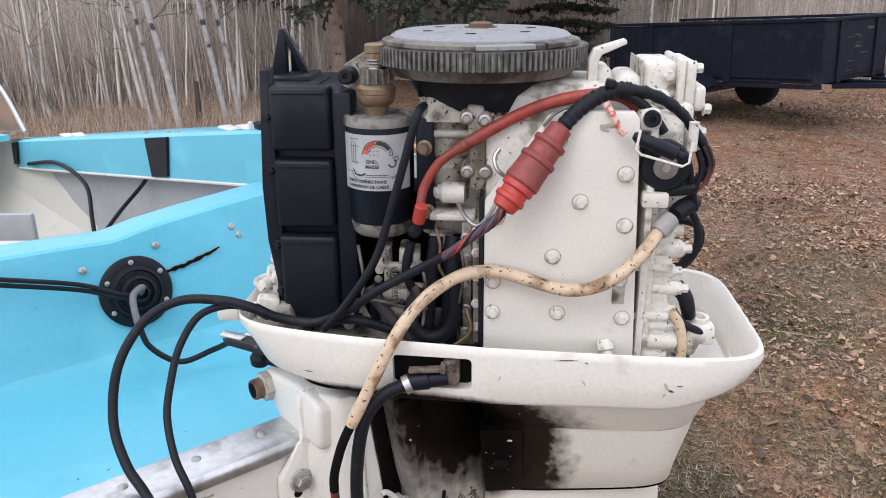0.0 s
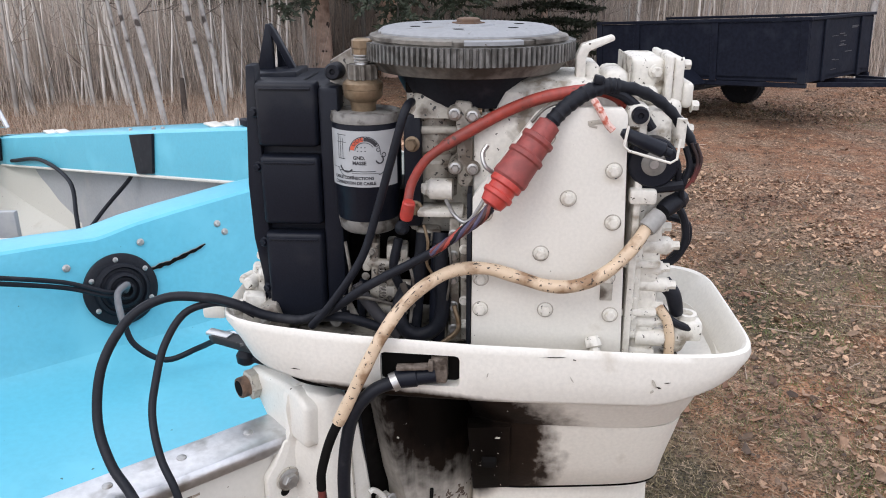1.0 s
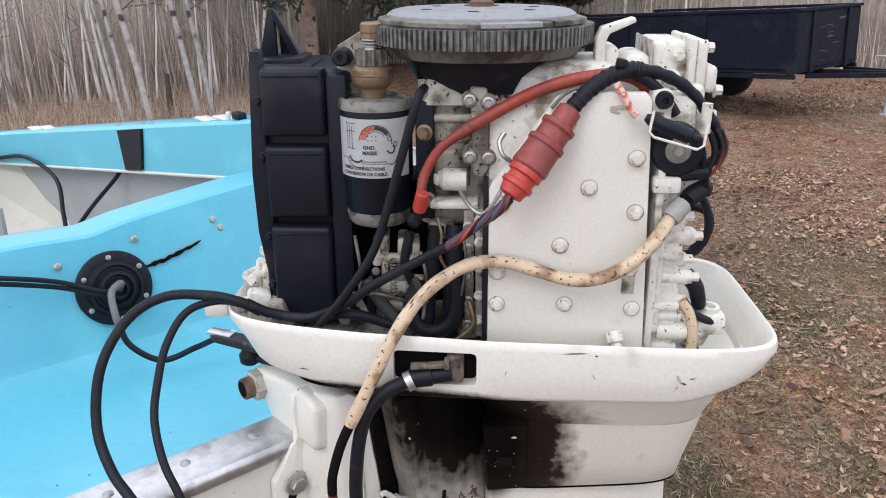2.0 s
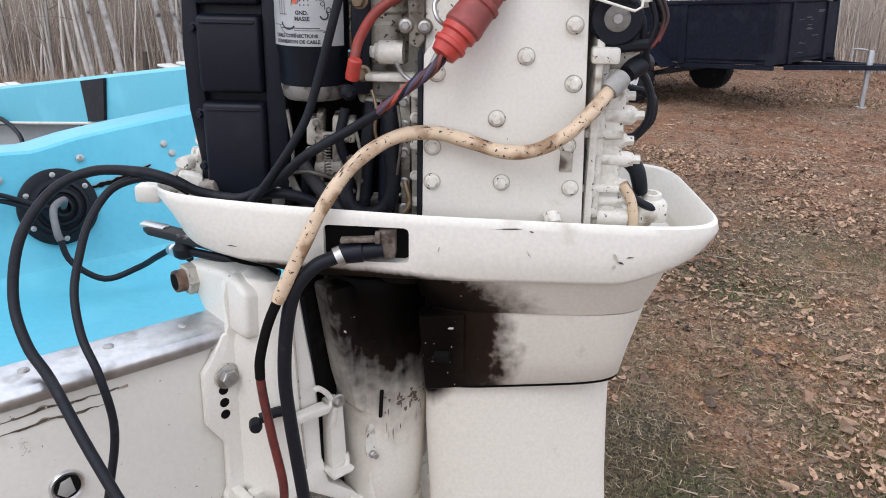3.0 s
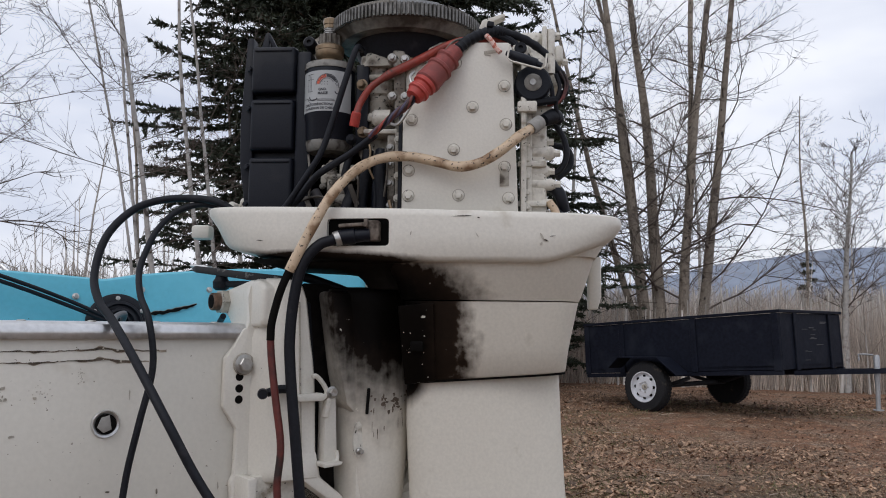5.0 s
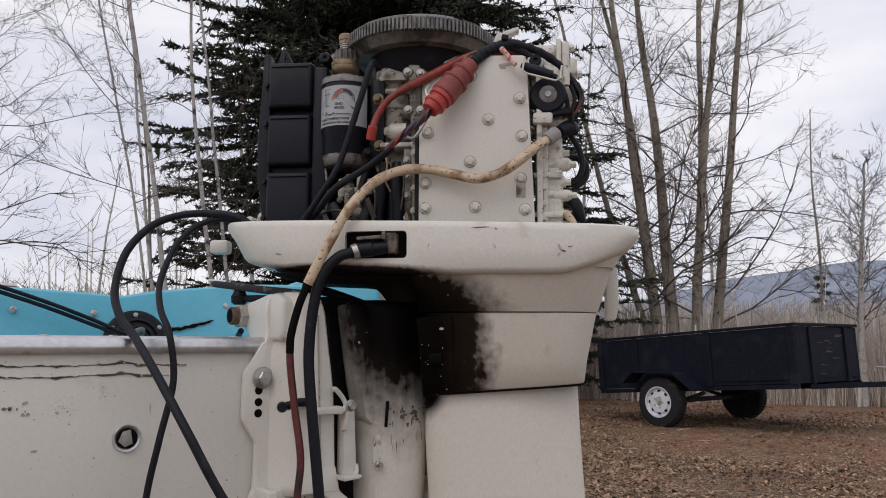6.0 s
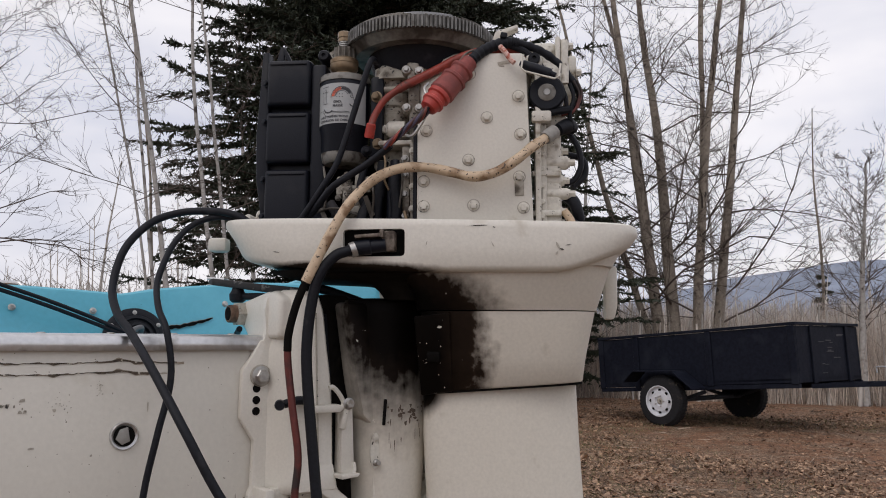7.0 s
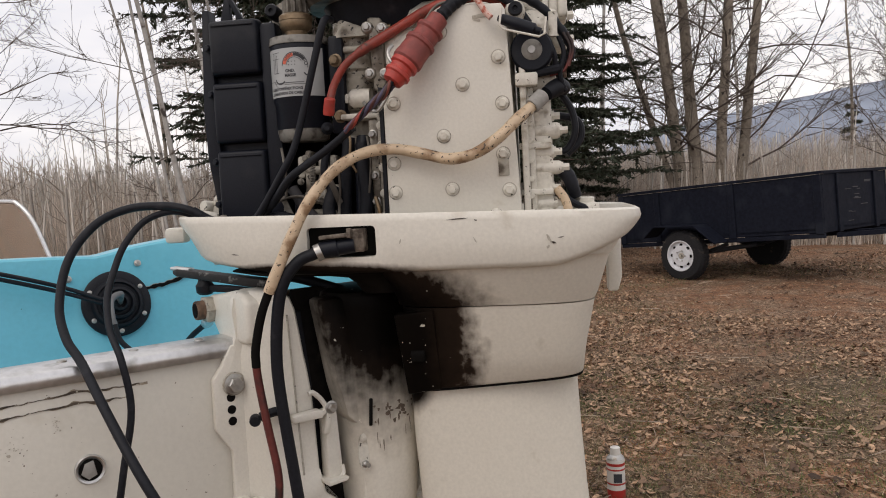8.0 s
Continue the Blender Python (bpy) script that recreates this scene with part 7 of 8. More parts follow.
wc2 = thing("well_wire", bw(0.2, 0.3, 1.05), "thin black wire looping in the splash well", "wire")
part("wire", tube([bw(0.26, 0.28, 1.12), bw(0.21, 0.30, 1.05), bw(0.22, 0.24, 1.02), bw(0.28, 0.15, 1.06)], 0.005, 8, 6), RUBBER, wc2)
# trailer that carries the boat, and what lies on the ground under the hull
ct = thing("boat_trailer", bw(0.26, 1.2, 0.2), "dark steel boat trailer frame under the hull", "boat trailer")
for u in (-0.10, 0.62):
    part("bunk", prism([(0.08, 0.40), (0.08, 0.50), (3.0, 0.34), (3.0, 0.26)], lambda a, b, d: bw(d, a, b), u - 0.04, u + 0.04, 0.004), DKGREY, ct)
part("cross_beam", rbox(bw(0.06, 1.3, 0.36), (1.95, 0.08, 0.07), 0.008, pose(0, 0, 0, 0, 0, 43)), DKGREY, ct)
part("tongue", prism([(0.9, 0.30), (0.9, 0.38), (4.6, 0.30), (4.6, 0.22)], lambda a, b, d: bw(d, a, b), 0.22, 0.30, 0.004), DKGREY, ct)
for u in (-0.93, 1.06):
    wb_ = lathe(bw(u - 0.08, 1.3, 0.44), tuple(BU), [(0, 0.18), (0.01, 0.255), (0.03, 0.27), (0.13, 0.27), (0.15, 0.255), (0.16, 0.18)], 36)
    part("tyre", wb_, TYRE, ct)
hose_b = thing("blue_hose", (-0.54, 0.36, 0.18), "loop of blue plastic hose on the ground under the hull", "hose")
part("hose_loop", tube([(-0.60, 0.36, 0.188), (-0.575, 0.38, 0.214), (-0.537, 0.40, 0.235), (-0.500, 0.40, 0.232), (-0.478, 0.38, 0.205), (-0.470, 0.35, 0.188)], 0.021, 16, 6), BLUE, hose_b)
tub = thing("dark_drum", (-0.425, 0.42, 0.18), "dark grey plastic drum under the hull", "drum")
part("body", lathe((-0.425, 0.44, 0.16), (0, 0, 1), [(0, 0.070), (0.006, 0.076), (0.05, 0.078), (0.055, 0.081), (0.062, 0.081), (0.067, 0.078), (0.130, 0.076), (0.150, 0.068), (0.156, 0.058)], 36), DKGREY, tub)
part("lid", lathe((-0.425, 0.44, 0.312), (0, 0, 1), [(0, 0.060), (0.010, 0.060), (0.013, 0.056)], 32), RUBBER, tub)

# ---- utility trailer ----
TF, TS = Vector((0.7152, 0.6989, 0)), Vector((-0.6989, 0.7152, 0))
T0 = Vector((2.921, 6.910, 0))
util = thing("utility_trailer", (2.6, 8.4, GZ), "black-blue painted wooden utility trailer with white spoked wheel", "trailer")


def tw(s, f, z):
    """Trailer axes: s back from the front end, f across from the near side, z above the floor, nose slightly raised."""
    return T0 + TS * (s + 0.060 * z) + TF * f + Vector((0, 0, 0.734 - 0.0675 * s + z))


def tbox(name, s0, s1, f0, f1, z0, z1, m=TRAILER, bevel=0.004, label=""):
    bm = loft([[tw(s, f, z) for s, f in ((s0, f0), (s1, f0), (s1, f1), (s0, f1))] for z in (z0, z1)])
    bevelled(bm, bevel, 1)
    return part(name, bm, m, util, label)


LEN, WID, HGT = 2.49, 1.35, 0.548
tbox("floor", 0, LEN, 0.0, WID, -0.02, 0.03)
tbox("side_wall", 0.0, LEN, 0.0, 0.020, 0.0, HGT)
tbox("side_wall", 0.0, LEN, WID - 0.02, WID, 0.0, HGT)
tbox("front_wall", 0.0, 0.020, 0.022, WID - 0.022, 0.0, HGT)
tbox("tailgate", LEN - 0.020, LEN, 0.022, WID - 0.022, 0.0, HGT - 0.02)
for s in (0.0, 0.94, 1.90, LEN - 0.07):
    tbox("side_post", s, s + 0.075, -0.018, -0.001, -0.03, HGT + 0.002)
    tbox("side_post", s, s + 0.075, WID + 0.001, WID + 0.018, -0.03, HGT + 0.002)
for f in (0.28, 1.05):
    tbox("front_post", -0.020, -0.001, f, f + 0.075, -0.03, HGT + 0.002)
tbox("top_rail", -0.024, LEN + 0.01, -0.022, 0.022, HGT + 0.004, HGT + 0.034)
tbox("top_rail", -0.024, LEN + 0.01, WID - 0.022, WID + 0.022, HGT + 0.004, HGT + 0.034)
tbox("top_rail", -0.024, 0.022, 0.024, WID - 0.024, HGT + 0.004, HGT + 0.034)
tbox("bottom_rail", -0.005, LEN, -0.006, 0.03, -0.07, -0.025)
tbox("bottom_rail", -0.02, LEN, WID - 0.03, WID + 0.006, -0.07, -0.025)
rng = random.Random(11)
for i in range(12):
    f, z = rng.uniform(0.42, 0.88), rng.uniform(0.06, 0.46)
    tbox("peeling_strip", -0.004, -0.0008, f, f + rng.uniform(0.05, 0.16), z, z + rng.uniform(0.004, 0.012), mat("peeled_paint", (0.07, 0.07, 0.075), 0.7) if i == 0 else bpy.data.materials["peeled_paint"], 0)
tbox("drawbar", -0.95, 0.5, WID / 2 - 0.03, WID / 2 + 0.03, -0.085, -0.030)
for sgn in (-1, 1):
    bm = loft([[tw(s, WID / 2 + sgn * (f + o), z) for s, f, z in ((0.0, 0.42, -0.08), (0.0, 0.42, -0.035), (-0.85, 0.03, -0.035), (-0.85, 0.03, -0.08))] for o in (-0.022, 0.022)])
    part("tongue_arm", bm, TRAILER, util)
part("coupler", lathe(tw(-0.93, WID / 2, -0.05), tuple(-TS), [(0, 0.03), (0.10, 0.035), (0.15, 0.045), (0.18, 0.03)], 12), GALV, util)
jack = part("jack_post", lathe(tw(-0.62, WID / 2 - 0.06, -0.44), (0, 0, 1), [(0, 0.05), (0.01, 0.05), (0.01, 0.022), (0.30, 0.022), (0.30, 0.028), (0.52, 0.028), (0.54, 0.02)], 14), GALV, util, "galvanised jack stand")
part("jack_crank", tube([tw(-0.62, WID / 2 - 0.06, 0.10), tw(-0.54, WID / 2 - 0.06, 0.11), tw(-0.48, WID / 2 - 0.06, 0.11), tw(-0.48, WID / 2 - 0.06, 0.05)], 0.009, 8, 1, None, False), GALV, jack)
WHS, WHZ = 1.487, 0.458


def wheel(f, face):
    c = T0 + TS * WHS + TF * f
    c.z = WHZ
    d = -TF * face
    ty = part("tyre", lathe(c - d * 0.085, d, [(0.0, 0.16), (0.004, 0.19), (0.012, 0.255), (0.03, 0.272), (0.05, 0.278), (0.12, 0.278), (0.14, 0.272), (0.158, 0.255), (0.168, 0.19), (0.166, 0.168), (0.10, 0.160)], 56), TYRE, util, "black tyre")
    tr_ = bmesh.new()
    q = axes_to(d)
    for i in range(44):
        a = i * math.tau / 44
        for w0 in (-0.028, 0.028):
            rbox(c + (q @ Vector((0.279 * math.cos(a + w0), 0.279 * math.sin(a + w0), w0))), (0.008, 0.022, 0.040), 0.0, q @ pose(0, 0, 0, 0, 0, math.degrees(a)), tr_)
    part("tread", tr_, TYRE, ty, flat=True)
    rim = part("rim", lathe(c - d * 0.06, d, [(0.10, 0.168), (0.145, 0.170), (0.146, 0.160), (0.115, 0.152), (0.108, 0.135), (0.128, 0.110), (0.130, 0.055), (0.118, 0.045), (0.117, 0.0)], 40), RIMWHITE, ty, "white painted spoked rim")
    for i in range(8):
        a = i * math.tau / 8
        part("rim_slot", lathe(c + (q @ Vector((0.118 * math.cos(a), 0.118 * math.sin(a), 0.055))), d, [(0, 0.019), (0.0115, 0.019)], 6), GROUNDDARK, rim)
    part("hub_cap", lathe(c + d * 0.05, d, [(0, 0.036), (0.018, 0.034), (0.03, 0.02)], 16), GRIMY, rim)
    for i in range(5):
        a = i * math.tau / 5
        part("lug_nut", lathe(c + (q @ Vector((0.058 * math.cos(a), 0.058 * math.sin(a), 0.066))), d, [(0, 0.009), (0.014, 0.008)], 6), STEEL, rim)
    return ty


wheel(-0.16, 1)
wheel(WID + 0.16, -1)
part("axle", lathe(T0 + TS * WHS + TF * -0.1 + Vector((0, 0, WHZ)), tuple(TF), [(0, 0.028), (WID + 0.2, 0.028)], 12), DKGREY, util)
for f in (0.10, WID - 0.10):
    part("spring", tube([tw(WHS - 0.36, f, -0.09), tw(WHS - 0.15, f, -0.150), tw(WHS, f, -0.17), tw(WHS + 0.15, f, -0.150), tw(WHS + 0.36, f, -0.09)], 0.022, 8, 4), DKGREY, util)
for f0, f1 in ((-0.30, -0.041), (WID + 0.041, WID + 0.30)):
    rows = []
    for s, z in ((-0.46, -0.06), (-0.22, 0.135), (0.30, 0.155), (0.44, 0.04)):
        rows.append((WHS + s, z))
    bm = bmesh.new()
    for (sa, za), (sb, zb) in zip(rows, rows[1:]):
        joined(bm, loft([[tw(sa, f0, za), tw(sb, f0, zb), tw(sb, f0, zb + 0.012), tw(sa, f0, za + 0.012)], [tw(sa, f1, za), tw(sb, f1, zb), tw(sb, f1, zb + 0.012), tw(sa, f1, za + 0.012)]]))
    part("fender", bm, TRAILER, util, "dark painted sheet fender")

# ---- spray can ----
can_at = Vector((0.450, 1.72, ground_z(0.450, 1.72) - 0.012))
can = thing("spray_can", can_at, "red and white aerosol spray can standing on the ground", "spray can")
part("body", lathe(can_at, (0, 0, 1), [(0, 0.030), (0.004, 0.033), (0.045, 0.033)], 28), CANRED, can, "red lower band")
part("label", lathe(can_at + Vector((0, 0, 0.045)), (0, 0, 1), [(0, 0.0332), (0.112, 0.0332)], 28), CANWHITE, can, "white printed band")
part("dome", lathe(can_at + Vector((0, 0, 0.157)), (0, 0, 1), [(0, 0.033), (0.006, 0.031), (0.016, 0.020), (0.018, 0.017)], 28), STEEL, can)
part("cap", lathe(can_at + Vector((0, 0, 0.172)), (0, 0, 1), [(0, 0.020), (0.026, 0.018), (0.028, 0.015)], 22), CANWHITE, can)
for k, (z, h) in enumerate(((0.135, 0.010), (0.118, 0.006), (0.065, 0.006))):
    part("print_band", lathe(can_at + Vector((0, 0, z)), (0, 0, 1), [(0, 0.0336), (h, 0.0336)], 28), CANRED, can)
bm = rbox(can_at + Vector((0.004, -0.0335, 0.092)), (0.030, 0.002, 0.032), 0.0)
part("print_panel", bm, DKGREY, can)

# ---- trees ----
def bark(name, col, dark, scale, rough=0.85, spot=None):
    return mat(name, col, rough, vary=0.2, grain=scale, stain=dark, stain_at=0.56, stain_scale=scale * 0.35, bump=0.6, bump_dist=0.01, spots=spot, spot_scale=7, spot_at=0.66, per_object=0.15)


POPLAR = bark("grey_poplar_bark", (0.27, 0.23, 0.185), (0.12, 0.095, 0.075), 26, spot=(0.05, 0.042, 0.036))
PALE = bark("pale_birch_bark", (0.37, 0.355, 0.335), (0.15, 0.13, 0.11), 20, spot=(0.06, 0.05, 0.045))
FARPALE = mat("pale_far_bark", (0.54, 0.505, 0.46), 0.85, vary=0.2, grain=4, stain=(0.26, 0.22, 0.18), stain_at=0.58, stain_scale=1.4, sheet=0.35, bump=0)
TWIG = mat("bare_twigs", (0.12, 0.095, 0.08), 0.85, vary=0.2, grain=8, bump=0)
TWIGPALE = mat("pale_bare_twigs", (0.36, 0.30, 0.25), 0.85, vary=0.2, grain=8, bump=0)
SPRUCEBARK = bark("pinkish_spruce_bark", (0.62, 0.45, 0.35), (0.42, 0.29, 0.22), 16, spot=(0.08, 0.055, 0.045))
NEEDLE = mat("spruce_needles", (0.040, 0.052, 0.030), 0.7, vary=0.25, grain=6, sheet=0.4, bump=0)


class Wood:
    """Collects tapered limbs as plain tubes."""

    def __init__(self):
        self.v, self.f = [], []

    def limb(self, pts, r0, r1, sides):
        k, n = len(self.v), len(pts)
        for i, p in enumerate(pts):
            d = (pts[min(i + 1, n - 1)] - pts[max(i - 1, 0)])
            d.normalize()
            x = d.orthogonal().normalized()
            y = d.cross(x)
            r = r0 + (r1 - r0) * i / (n - 1)
            for j in range(sides):
                a = j * math.tau / sides
                self.v.append(tuple(p + x * (r * math.cos(a)) + y * (r * math.sin(a))))
        for i in range(n - 1):
            for j in range(sides):
                a, b = k + i * sides + j, k + i * sides + (j + 1) % sides
                self.f.append((a, b, b + sides, a + sides))

    def mesh(self, name, material, parent=None):
        me = bpy.data.meshes.new(name)
        me.from_pydata(self.v, [], self.f)
        me.polygons.foreach_set("use_smooth", [True] * len(me.polygons))
        me.materials.append(material)
        ob = new(name, me)
        if parent is not None:
            ob.parent = parent
        return ob


def wander(rng, p, d, length, steps, bend, lift=0.0):
    pts = [p.copy()]
    d = d.normalized()
    for i in range(steps):
        d = (d + Vector((rng.gauss(0, bend), rng.gauss(0, bend), rng.gauss(0, bend) + lift))).normalized()
        p = p + d * (length / steps)
        pts.append(p.copy())
    return pts


def bare_tree(rng, height, r, lean, limbs, twig_len=1.0, start=0.25, depth=4, up=0.45, bend=0.16):
    """Trunk and crown (in the tree's own place) of a leafless broadleaf tree."""
    trunk, crown = Wood(), Wood()
    d = Vector((lean[0], lean[1], 1)).normalized()
    tp_ = wander(rng, Vector((0, 0, -0.05)), d, height, 14, 0.025, 0.01)
    trunk.limb(tp_, r, r * 0.22, 10)

    def grow(p, d, length, rad, level):
        pts = wander(rng, p, d, length, 6 if level == 1 else 3, bend, 0.035 if level > 1 else 0.0)
        crown.limb(pts, rad, rad * 0.35, 5 if level == 1 else 3)
        if level >= depth:
            return
        for _ in range({1: 7, 2: 4, 3: 3}.get(level, 3)):
            i = rng.randrange(1, len(pts))
            nd = (pts[i] - pts[i - 1]).normalized() + Vector((rng.gauss(0, 0.55), rng.gauss(0, 0.55), rng.gauss(0.10, 0.45)))
            grow(pts[i].lerp(pts[i - 1], rng.random()), nd, length * rng.uniform(0.30, 0.55), max(rad * 0.5, 0.0028), level + 1)

    for k in range(limbs):
        f = start + (0.97 - start) * (k + rng.random()) / limbs
        i = f * 14
        a = tp_[int(i)].lerp(tp_[min(14, int(i) + 1)], i - int(i))
        az = rng.uniform(0, math.tau)
        nd = Vector((math.cos(az), math.sin(az), up + rng.uniform(-0.25, 0.5)))
        grow(a, nd, height * rng.uniform(0.10, 0.25) * (1.25 - f * 0.7) * twig_len, max(0.006, r * 0.20 * (1.15 - f)), 1)
    return trunk, crown


def tree(rng, x, y, height, r, lean, limbs, trunk_mat, twig_mat, label, category="tree", **kw):
    t, c = bare_tree(rng, height, r, lean, limbs, **kw)
    ob = new("bare_tree")
    ob.location = (x, y, ground_z(x, y))
    tagged(ob, label, category, "bare trees")
    t.mesh("trunk", trunk_mat, ob)
    c.mesh("crown", twig_mat, ob)
    return ob


rng = random.Random(21)
# poplar clump behind the trailer
for x, y, h, r, lean in ((2.65, 12.4, 9.5, 0.115, (-0.118, 0)), (2.85, 12.45, 9.5, 0.125, (-0.058, 0.01)), (2.74, 12.8, 10, 0.075, (-0.10, 0.02)), (3.10, 12.4, 9.5, 0.098, (0.022, 0.01)), (3.15, 12.55, 9.5, 0.072, (0.062, 0.02)), (3.29, 12.5, 9.5, 0.100, (0.147, 0.01)), (3.12, 12.7, 9, 0.042, (0.127, 0.02)), (2.72, 12.6, 9, 0.070, (-0.30, 0.02))):
    tree(rng, x, y, h, r, lean, 19, POPLAR, TWIG, "tall bare poplar with rough grey bark in a clump", twig_len=1.05, start=0.13, up=0.35)
# slim trees left and right
for x, y, h, r, lean, pale in ((-3.34, 6.9, 8.5, 0.034, (-0.13, 0), 1), (-3.57, 6.8, 8, 0.018, (-0.15, 0), 1), (-3.80, 7.5, 8.5, 0.024, (-0.11, 0), 1), (-3.06, 7.5, 8.5, 0.032, (-0.08, 0), 1), (-2.93, 7.56, 8, 0.027, (-0.05, 0), 1)):
    tree(rng, x, y, h, r, lean, 8, PALE, TWIG, "slim pale-barked aspen at the wood's edge", twig_len=0.8, start=0.10)
for x, y, h, r, lean, pale in ((-6.9, 14.0, 8.5, 0.042, (-0.13, 0), 0), (-5.6, 16.5, 11, 0.06, (-0.01, 0), 1), (-4.6, 17.5, 11, 0.06, (0.0, 0.0), 1), (7.6, 19, 7, 0.05, (0.03, 0), 0), (5.4, 21, 8, 0.06, (0.02, 0), 1), (1.6, 17.5, 10, 0.06, (0.02, 0), 1), (0.4, 20, 11, 0.07, (0.0, 0), 1)):
    tree(rng, x, y, h, r, lean, 14, PALE if pale else POPLAR, TWIGPALE if pale else TWIG, "slim bare birch with pale bark" if pale else "bare tree with fine grey twigs", twig_len=0.85, start=0.12 if not pale else 0.2)
tree(rng, 5.30, 11.2, 3.7, 0.062, (-0.05, 0), 34, PALE, TWIG, "small birch with white trunk and a round bare crown", twig_len=1.7, start=0.30, up=0.9)
# near limbs that reach in from outside the yard's edge
for x, y, h, r, side in ((-7.75, 9.2, 7, 0.085, 1), (10.2, 9.4, 7, 0.09, -1)):
    tree(rng, x, y, h, r, (0.02, 0), 36 if side > 0 else 18, POPLAR, TWIG, "bare tree with long drooping branches at the yard's edge", twig_len=1.8, start=0.12, up=0.15, bend=0.25)


def spruce(rng, x, y, height, r, reach, label, low=0.12, boughs=10):
    ob = new("spruce")
    ob.location = (x, y, ground_z(x, y))
    tagged(ob, label, "spruce tree", "spruces")
    trunk, limbs = Wood(), Wood()
    pts = wander(rng, Vector((0, 0, -0.05)), Vector((0, 0, 1)), height, 12, 0.012)
    trunk.limb(pts, r, 0.02, 12)
    nv, nf = [], []

    def needles(p, d, n, size):
        for _ in range(n):
            q = p + d * rng.uniform(-0.5, 0.5) * size
            s = Vector((rng.gauss(0, 1), rng.gauss(0, 1), rng.gauss(-0.15, 0.6))).normalized()
            t = (d * 0.9 + s * 0.9).normalized() * size * rng.uniform(0.5, 1.0)
            w = t.cross(Vector((rng.gauss(0, 1), rng.gauss(0, 1), rng.gauss(0, 1)))).normalized() * size * 0.19
            k = len(nv)
            nv.extend((tuple(q - w), tuple(q + w), tuple(q + t)))
            nf.append((k, k + 1, k + 2))

    z = height * low
    while z < height * 0.97:
        f = (z / height)
        for _ in range(boughs):
            az = rng.uniform(0, math.tau)
            length = reach * max(0.08, 1.05 - f) ** 0.6 * rng.uniform(0.7, 1.1)
            d = Vector((math.cos(az), math.sin(az), rng.uniform(-0.12, 0.18)))
            bp = [Vector((0, 0, z)) + Vector((rng.gauss(0, 0.03), rng.gauss(0, 0.03), 0))]
            for i in range(7):
                d = (d + Vector((rng.gauss(0, 0.05), rng.gauss(0, 0.05), -0.055 if i < 4 else 0.06))).normalized()
                bp.append(bp[-1] + d * length / 7)
            limbs.limb(bp, 0.022 * (1.1 - f) + 0.006, 0.003, 4)
            for i in range(1, 8):
                for _s in range(7):
                    sd = (d + Vector((rng.gauss(0, 0.75), rng.gauss(0, 0.75), rng.gauss(-0.15, 0.2)))).normalized()
                    sl = length * rng.uniform(0.10, 0.22) * (1.15 - i / 9)
                    a = bp[i].lerp(bp[i - 1], rng.random())
                    e = a + sd * sl
                    limbs.limb([a, e], 0.005, 0.002, 3)
                    steps = max(2, int(sl / 0.046))
                    for j in range(steps):
                        needles(a.lerp(e, (j + 0.7) / steps), sd, 5, 0.095)
        z += (0.21 + 0.05 * rng.random()) * (1 if z < 6.8 else 6.0)
    trunk.mesh("trunk", SPRUCEBARK, ob)
    limbs.mesh("branchwork", TWIG, ob)
    mesh_stuff("needles", nv, nf, NEEDLE, "", "", ob)
    return ob


rng = random.Random(5)
spruce(rng, -2.45, 10.3, 12.0, 0.17, 3.2, "tall dark green spruce with drooping boughs", 0.180, 11)
spruce(rng, -1.60, 11.2, 11.0, 0.15, 4.1, "dark green spruce standing close to another", 0.142, 12)
spruce(rng, 9.8, 25.0, 3.2, 0.05, 0.6, "small far spruce among the bare brush", 0.06, 3)
spruce(rng, 0.72, 11.8, 4.6, 0.06, 0.95, "slender dark green spruce at the yard's far edge", 0.08, 6)

# ---- woods and brush behind the yard ----
rng = random.Random(33)
far, thin = Wood(), Wood()
for i in range(560):
    x, y = rng.uniform(-26, 32), rng.uniform(15, 48)
    h, r = (rng.uniform(2.2, 4.6), rng.uniform(0.015, 0.04)) if rng.random() < 0.96 else (rng.uniform(5, 8), rng.uniform(0.04, 0.06))
    right = x > 3
    if right:
        h *= 0.72
    base = Vector((x, y, ground_z(x, y) - 0.1))
    pts = wander(rng, base, Vector((rng.gauss(0, 0.05), rng.gauss(0, 0.05), 1)), h, 6, 0.03)
    far.limb(pts, r, r * 0.25, 5)
    for _ in range(8 if y < 30 else 5):
        j = rng.randrange(2, 7)
        az = rng.uniform(0, math.tau)
        tp_ = wander(rng, pts[j].lerp(pts[j - 1], rng.random()), Vector((math.cos(az), math.sin(az), rng.uniform(0.3, 1.2))), rng.uniform(0.5, 1.6) * h / 8, 3, 0.18, 0.05)
        thin.limb(tp_, 0.010, 0.004, 3)
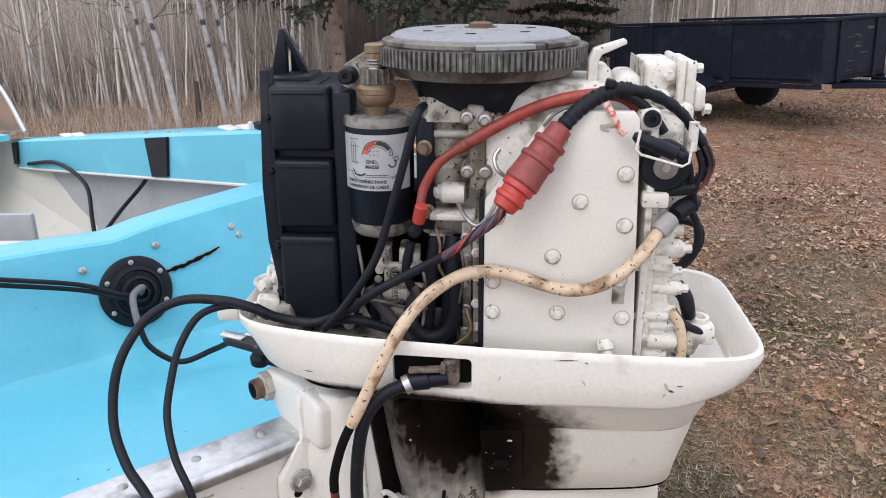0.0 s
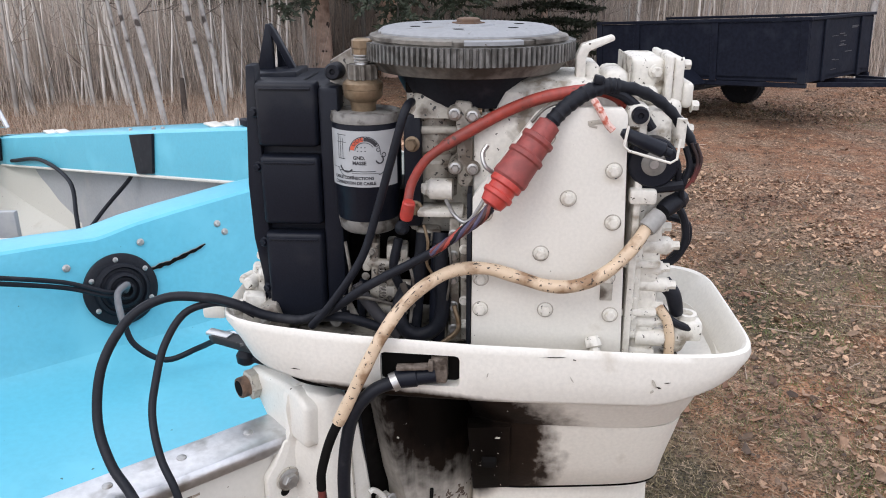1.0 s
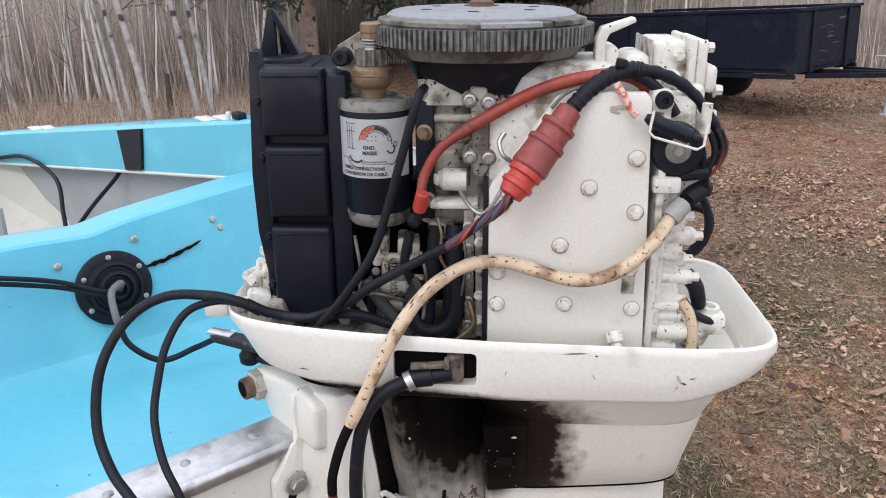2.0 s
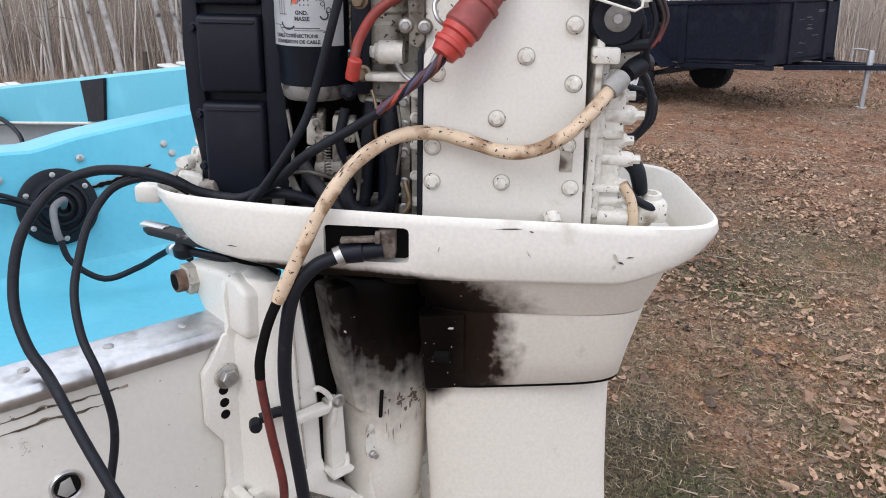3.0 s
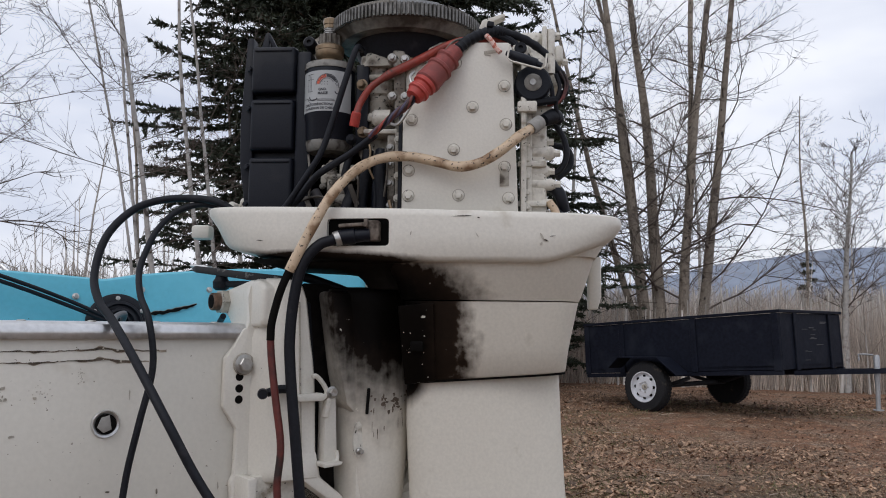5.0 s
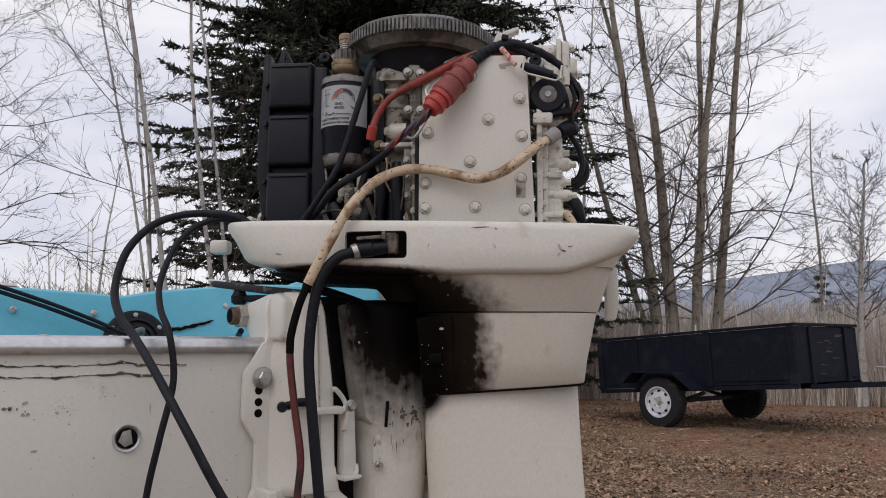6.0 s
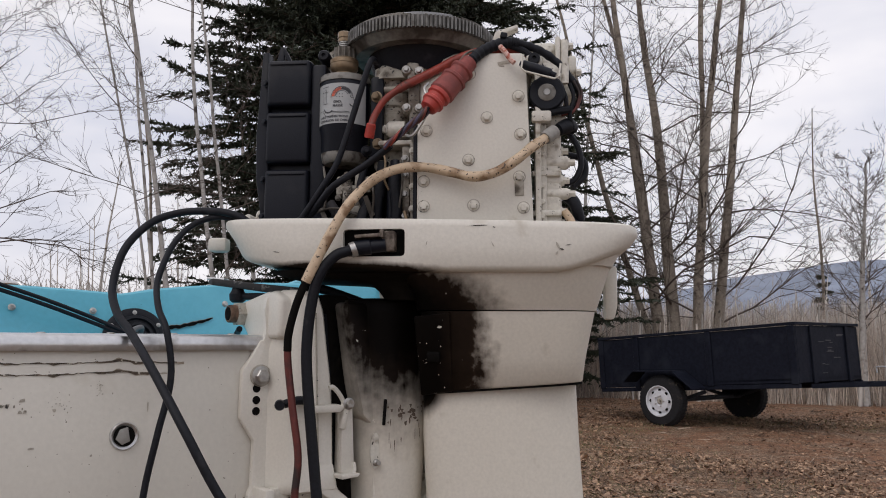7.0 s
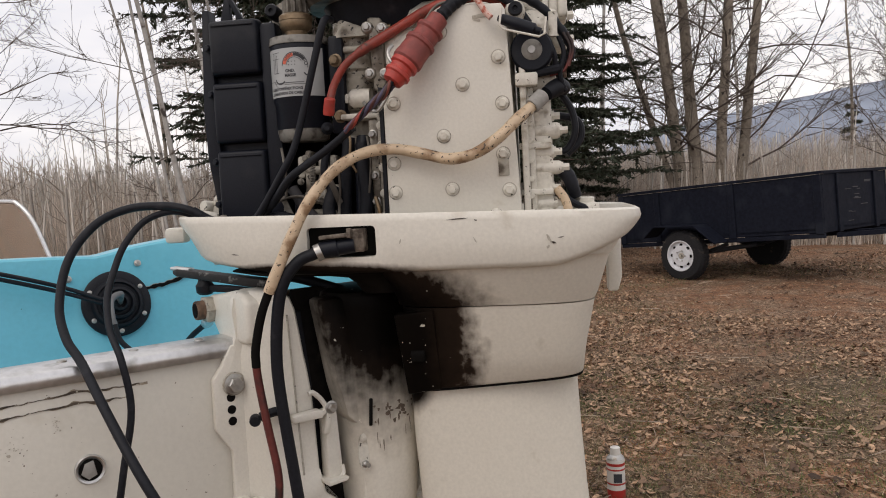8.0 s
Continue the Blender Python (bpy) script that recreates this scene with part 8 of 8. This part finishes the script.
# a dense belt of slim stems, low enough to leave the sky open above it
for i in range(3600):
    a = radians(rng.uniform(-38, 38))
    d = (10.2 if a < radians(-13) else 13.2) + 24 * rng.random() ** 1.05
    x, y = 0.1 + d * math.sin(a), -1.2 + d * math.cos(a)
    h, r = 0.9 + d * rng.uniform(0.03, 0.070) * (1.0 if a < 0 else 0.8), rng.choice((0.010, 0.014, 0.018, 0.024, 0.032, 0.042)) * rng.uniform(0.8, 1.2)
    pts = wander(rng, Vector((x, y, ground_z(x, y) - 0.1)), Vector((rng.gauss(0, 0.06), rng.gauss(0, 0.06), 1)), h, 3, 0.03)
    far.limb(pts, r, r * 0.4, 4)
    for _ in range(3 if i < 2000 else 0):
        az = rng.uniform(0, math.tau)
        thin.limb(wander(rng, pts[2].lerp(pts[rng.choice((1, 3))], rng.random()), Vector((math.cos(az), math.sin(az), rng.uniform(0.3, 1.3))), rng.uniform(0.25, 0.8), 2, 0.2, 0.05), 0.007, 0.003, 3)
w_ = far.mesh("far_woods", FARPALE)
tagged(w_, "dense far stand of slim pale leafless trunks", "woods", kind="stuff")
tagged(thin.mesh("far_branches", TWIGPALE), "fine bare branches of the far woods", "branches", kind="stuff")
bv, bf = [], []
for i in range(100000):
    x, y = rng.uniform(-20, 26), 9.8 + 20 * rng.random() ** 1.7
    if i % 3 == 0:
        a, d = radians(rng.uniform(-38, -9)), 8.4 + 7 * rng.random()
        x, y = 0.1 + d * math.sin(a), -1.2 + d * math.cos(a)
    if x > -1.6 and y < 12.2 + 0.05 * x or x > -1.6 and y < 13.4 and rng.random() < 0.6:
        continue
    h = rng.uniform(0.08, 0.50) * (1 + 0.6 * noise.noise(Vector((x * 0.5, y * 0.5, 0)))) * (1 if y > 12 else 0.55)
    w, t = rng.uniform(0.0018, 0.0045), rng.uniform(0, math.tau)
    z = ground_z(x, y) - 0.02
    bx, by = rng.gauss(0, 0.28) * h, rng.gauss(0, 0.28) * h
    k = len(bv)
    bv += [(x - w * math.cos(t), y - w * math.sin(t), z), (x + w * math.cos(t), y + w * math.sin(t), z), (x + bx, y + by, z + h)]
    bf.append((k, k + 1, k + 2))
mesh_stuff("dry_brush", bv, bf, STRAW, "reddish-brown dry grass and brush at the wood's edge", "brush")
BROWNBRUSH = mat("brown_brush_stems", (0.56, 0.48, 0.41), 0.85, vary=0.25, grain=3, sheet=0.5, bump=0)
tbv, tbf = [], []
for i in range(125000):
    a = radians(rng.uniform(-37, 38))
    d = (11.0 if a < radians(-13) else 13.4) + 20 * rng.random() ** 1.3
    x, y = 0.1 + d * math.sin(a), -1.2 + d * math.cos(a)
    h = rng.uniform(0.5, 1.0) * (0.9 + d * (0.055 if a > 0 else 0.058)) * (1 + 0.25 * noise.noise(Vector((x * 0.25, y * 0.25, 7))))
    w, t = rng.uniform(0.0025, 0.0055), rng.uniform(0, math.tau)
    z = ground_z(x, y) - 0.02
    bx, by = rng.gauss(0, 0.14) * h, rng.gauss(0, 0.14) * h
    k = len(tbv)
    tbv += [(x - w * math.cos(t), y - w * math.sin(t), z), (x + w * math.cos(t), y + w * math.sin(t), z), (x + bx, y + by, z + h)]
    tbf.append((k, k + 1, k + 2))
mesh_stuff("tall_brush", tbv, tbf, BROWNBRUSH, "tall brown leafless brush stems behind the yard", "brush")
sap, sap_twigs = Wood(), Wood()
for i in range(160):
    x, y = (rng.uniform(3.0, 24), rng.uniform(13.6, 34)) if i % 3 else (rng.uniform(-16, -4.5), rng.uniform(13, 30))
    h = rng.uniform(0.9, 2.3) * (1 if x > 0 else 0.7) * (1 + 0.25 * noise.noise(Vector((x * 0.3, y * 0.3, 4))))
    base = Vector((x, y, ground_z(x, y) - 0.1))
    for _ in range(3):
        pts = wander(rng, base + Vector((rng.gauss(0, 0.12), rng.gauss(0, 0.12), 0)), Vector((rng.gauss(0, 0.16), rng.gauss(0, 0.16), 1)), h * rng.uniform(0.7, 1), 4, 0.06)
        sap_twigs.limb(pts, 0.011, 0.003, 4)
        for _ in range(6):
            j = rng.randrange(1, 5)
            az = rng.uniform(0, math.tau)
            sap_twigs.limb(wander(rng, pts[j].lerp(pts[j - 1], rng.random()), Vector((math.cos(az), math.sin(az), rng.uniform(0.5, 1.6))), rng.uniform(0.2, 0.6), 2, 0.2, 0.05), 0.006, 0.003, 3)
for i in range(140):
    x, y = rng.uniform(-15, -2.2), rng.uniform(10.4, 30)
    if x > -4.0 and y < 12.5:
        continue
    h, r = rng.uniform(1.3, 2.7), rng.uniform(0.008, 0.024)
    base = Vector((x, y, ground_z(x, y) - 0.1))
    pts = wander(rng, base, Vector((rng.gauss(0, 0.09), rng.gauss(0, 0.09), 1)), h, 6, 0.04)
    sap.limb(pts, r, r * 0.3, 6)
    for _ in range(9):
        j = rng.randrange(1, 7)
        az = rng.uniform(0, math.tau)
        sap_twigs.limb(wander(rng, pts[j].lerp(pts[j - 1], rng.random()), Vector((math.cos(az), math.sin(az), rng.uniform(0.2, 1.2))), rng.uniform(0.2, 0.8), 3, 0.2, 0.05), 0.005, 0.002, 3)
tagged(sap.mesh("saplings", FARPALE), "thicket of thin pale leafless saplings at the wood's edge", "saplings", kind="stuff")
tagged(sap_twigs.mesh("sapling_twigs", TWIGPALE), "fine twigs of the sapling thicket", "twigs", kind="stuff")
# fence posts
for x, y, h in ((-3.32, 7.35, 0.48), (6.4, 12.5, 1.0)):
    fp = thing("fence_post", (x, y, ground_z(x, y)), "short dark weathered wooden fence post", "fence post", "fence posts")
    part("post", lathe((x, y, ground_z(x, y) - 0.1), (0.02, 0, 1), [(0, 0.034), (h * 0.9, 0.029), (h + 0.1, 0.022)], 9), POSTWOOD, fp)
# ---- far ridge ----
# distance haze is put into the blue-grey base; paler patches are snow
RIDGE = mat("hazed_forest_ridge", (0.23, 0.265, 0.33), 0.95, vary=0.18, grain=0.03, stain=(0.42, 0.46, 0.54), stain_at=0.58, stain_scale=0.008, bump=0)
bm = bmesh.new()
rows = []
for i in range(61):
    a = radians(-60 + 120 * i / 60)
    deg = math.degrees(a)
    e = 0.003 + 0.088 * math.exp(-((deg - 24) / 20.0) ** 2) + 0.004 * noise.noise(Vector((deg * 0.25, 0, 0)))
    rows.append([bm.verts.new((r * math.sin(a), r * math.cos(a), GZ + z)) for r, z in ((700, -4), (800, 800 * e * 0.45), (900, 900 * e), (1000, 900 * e * 0.7))])
for a, b in zip(rows, rows[1:]):
    for j in range(3):
        bm.faces.new((a[j], a[j + 1], b[j + 1], b[j]))
tagged(part("backdrop_ridge", bm, RIDGE), "wooded mountain ridge on the horizon, tinted blue-grey for haze", "mountain", kind="structure")
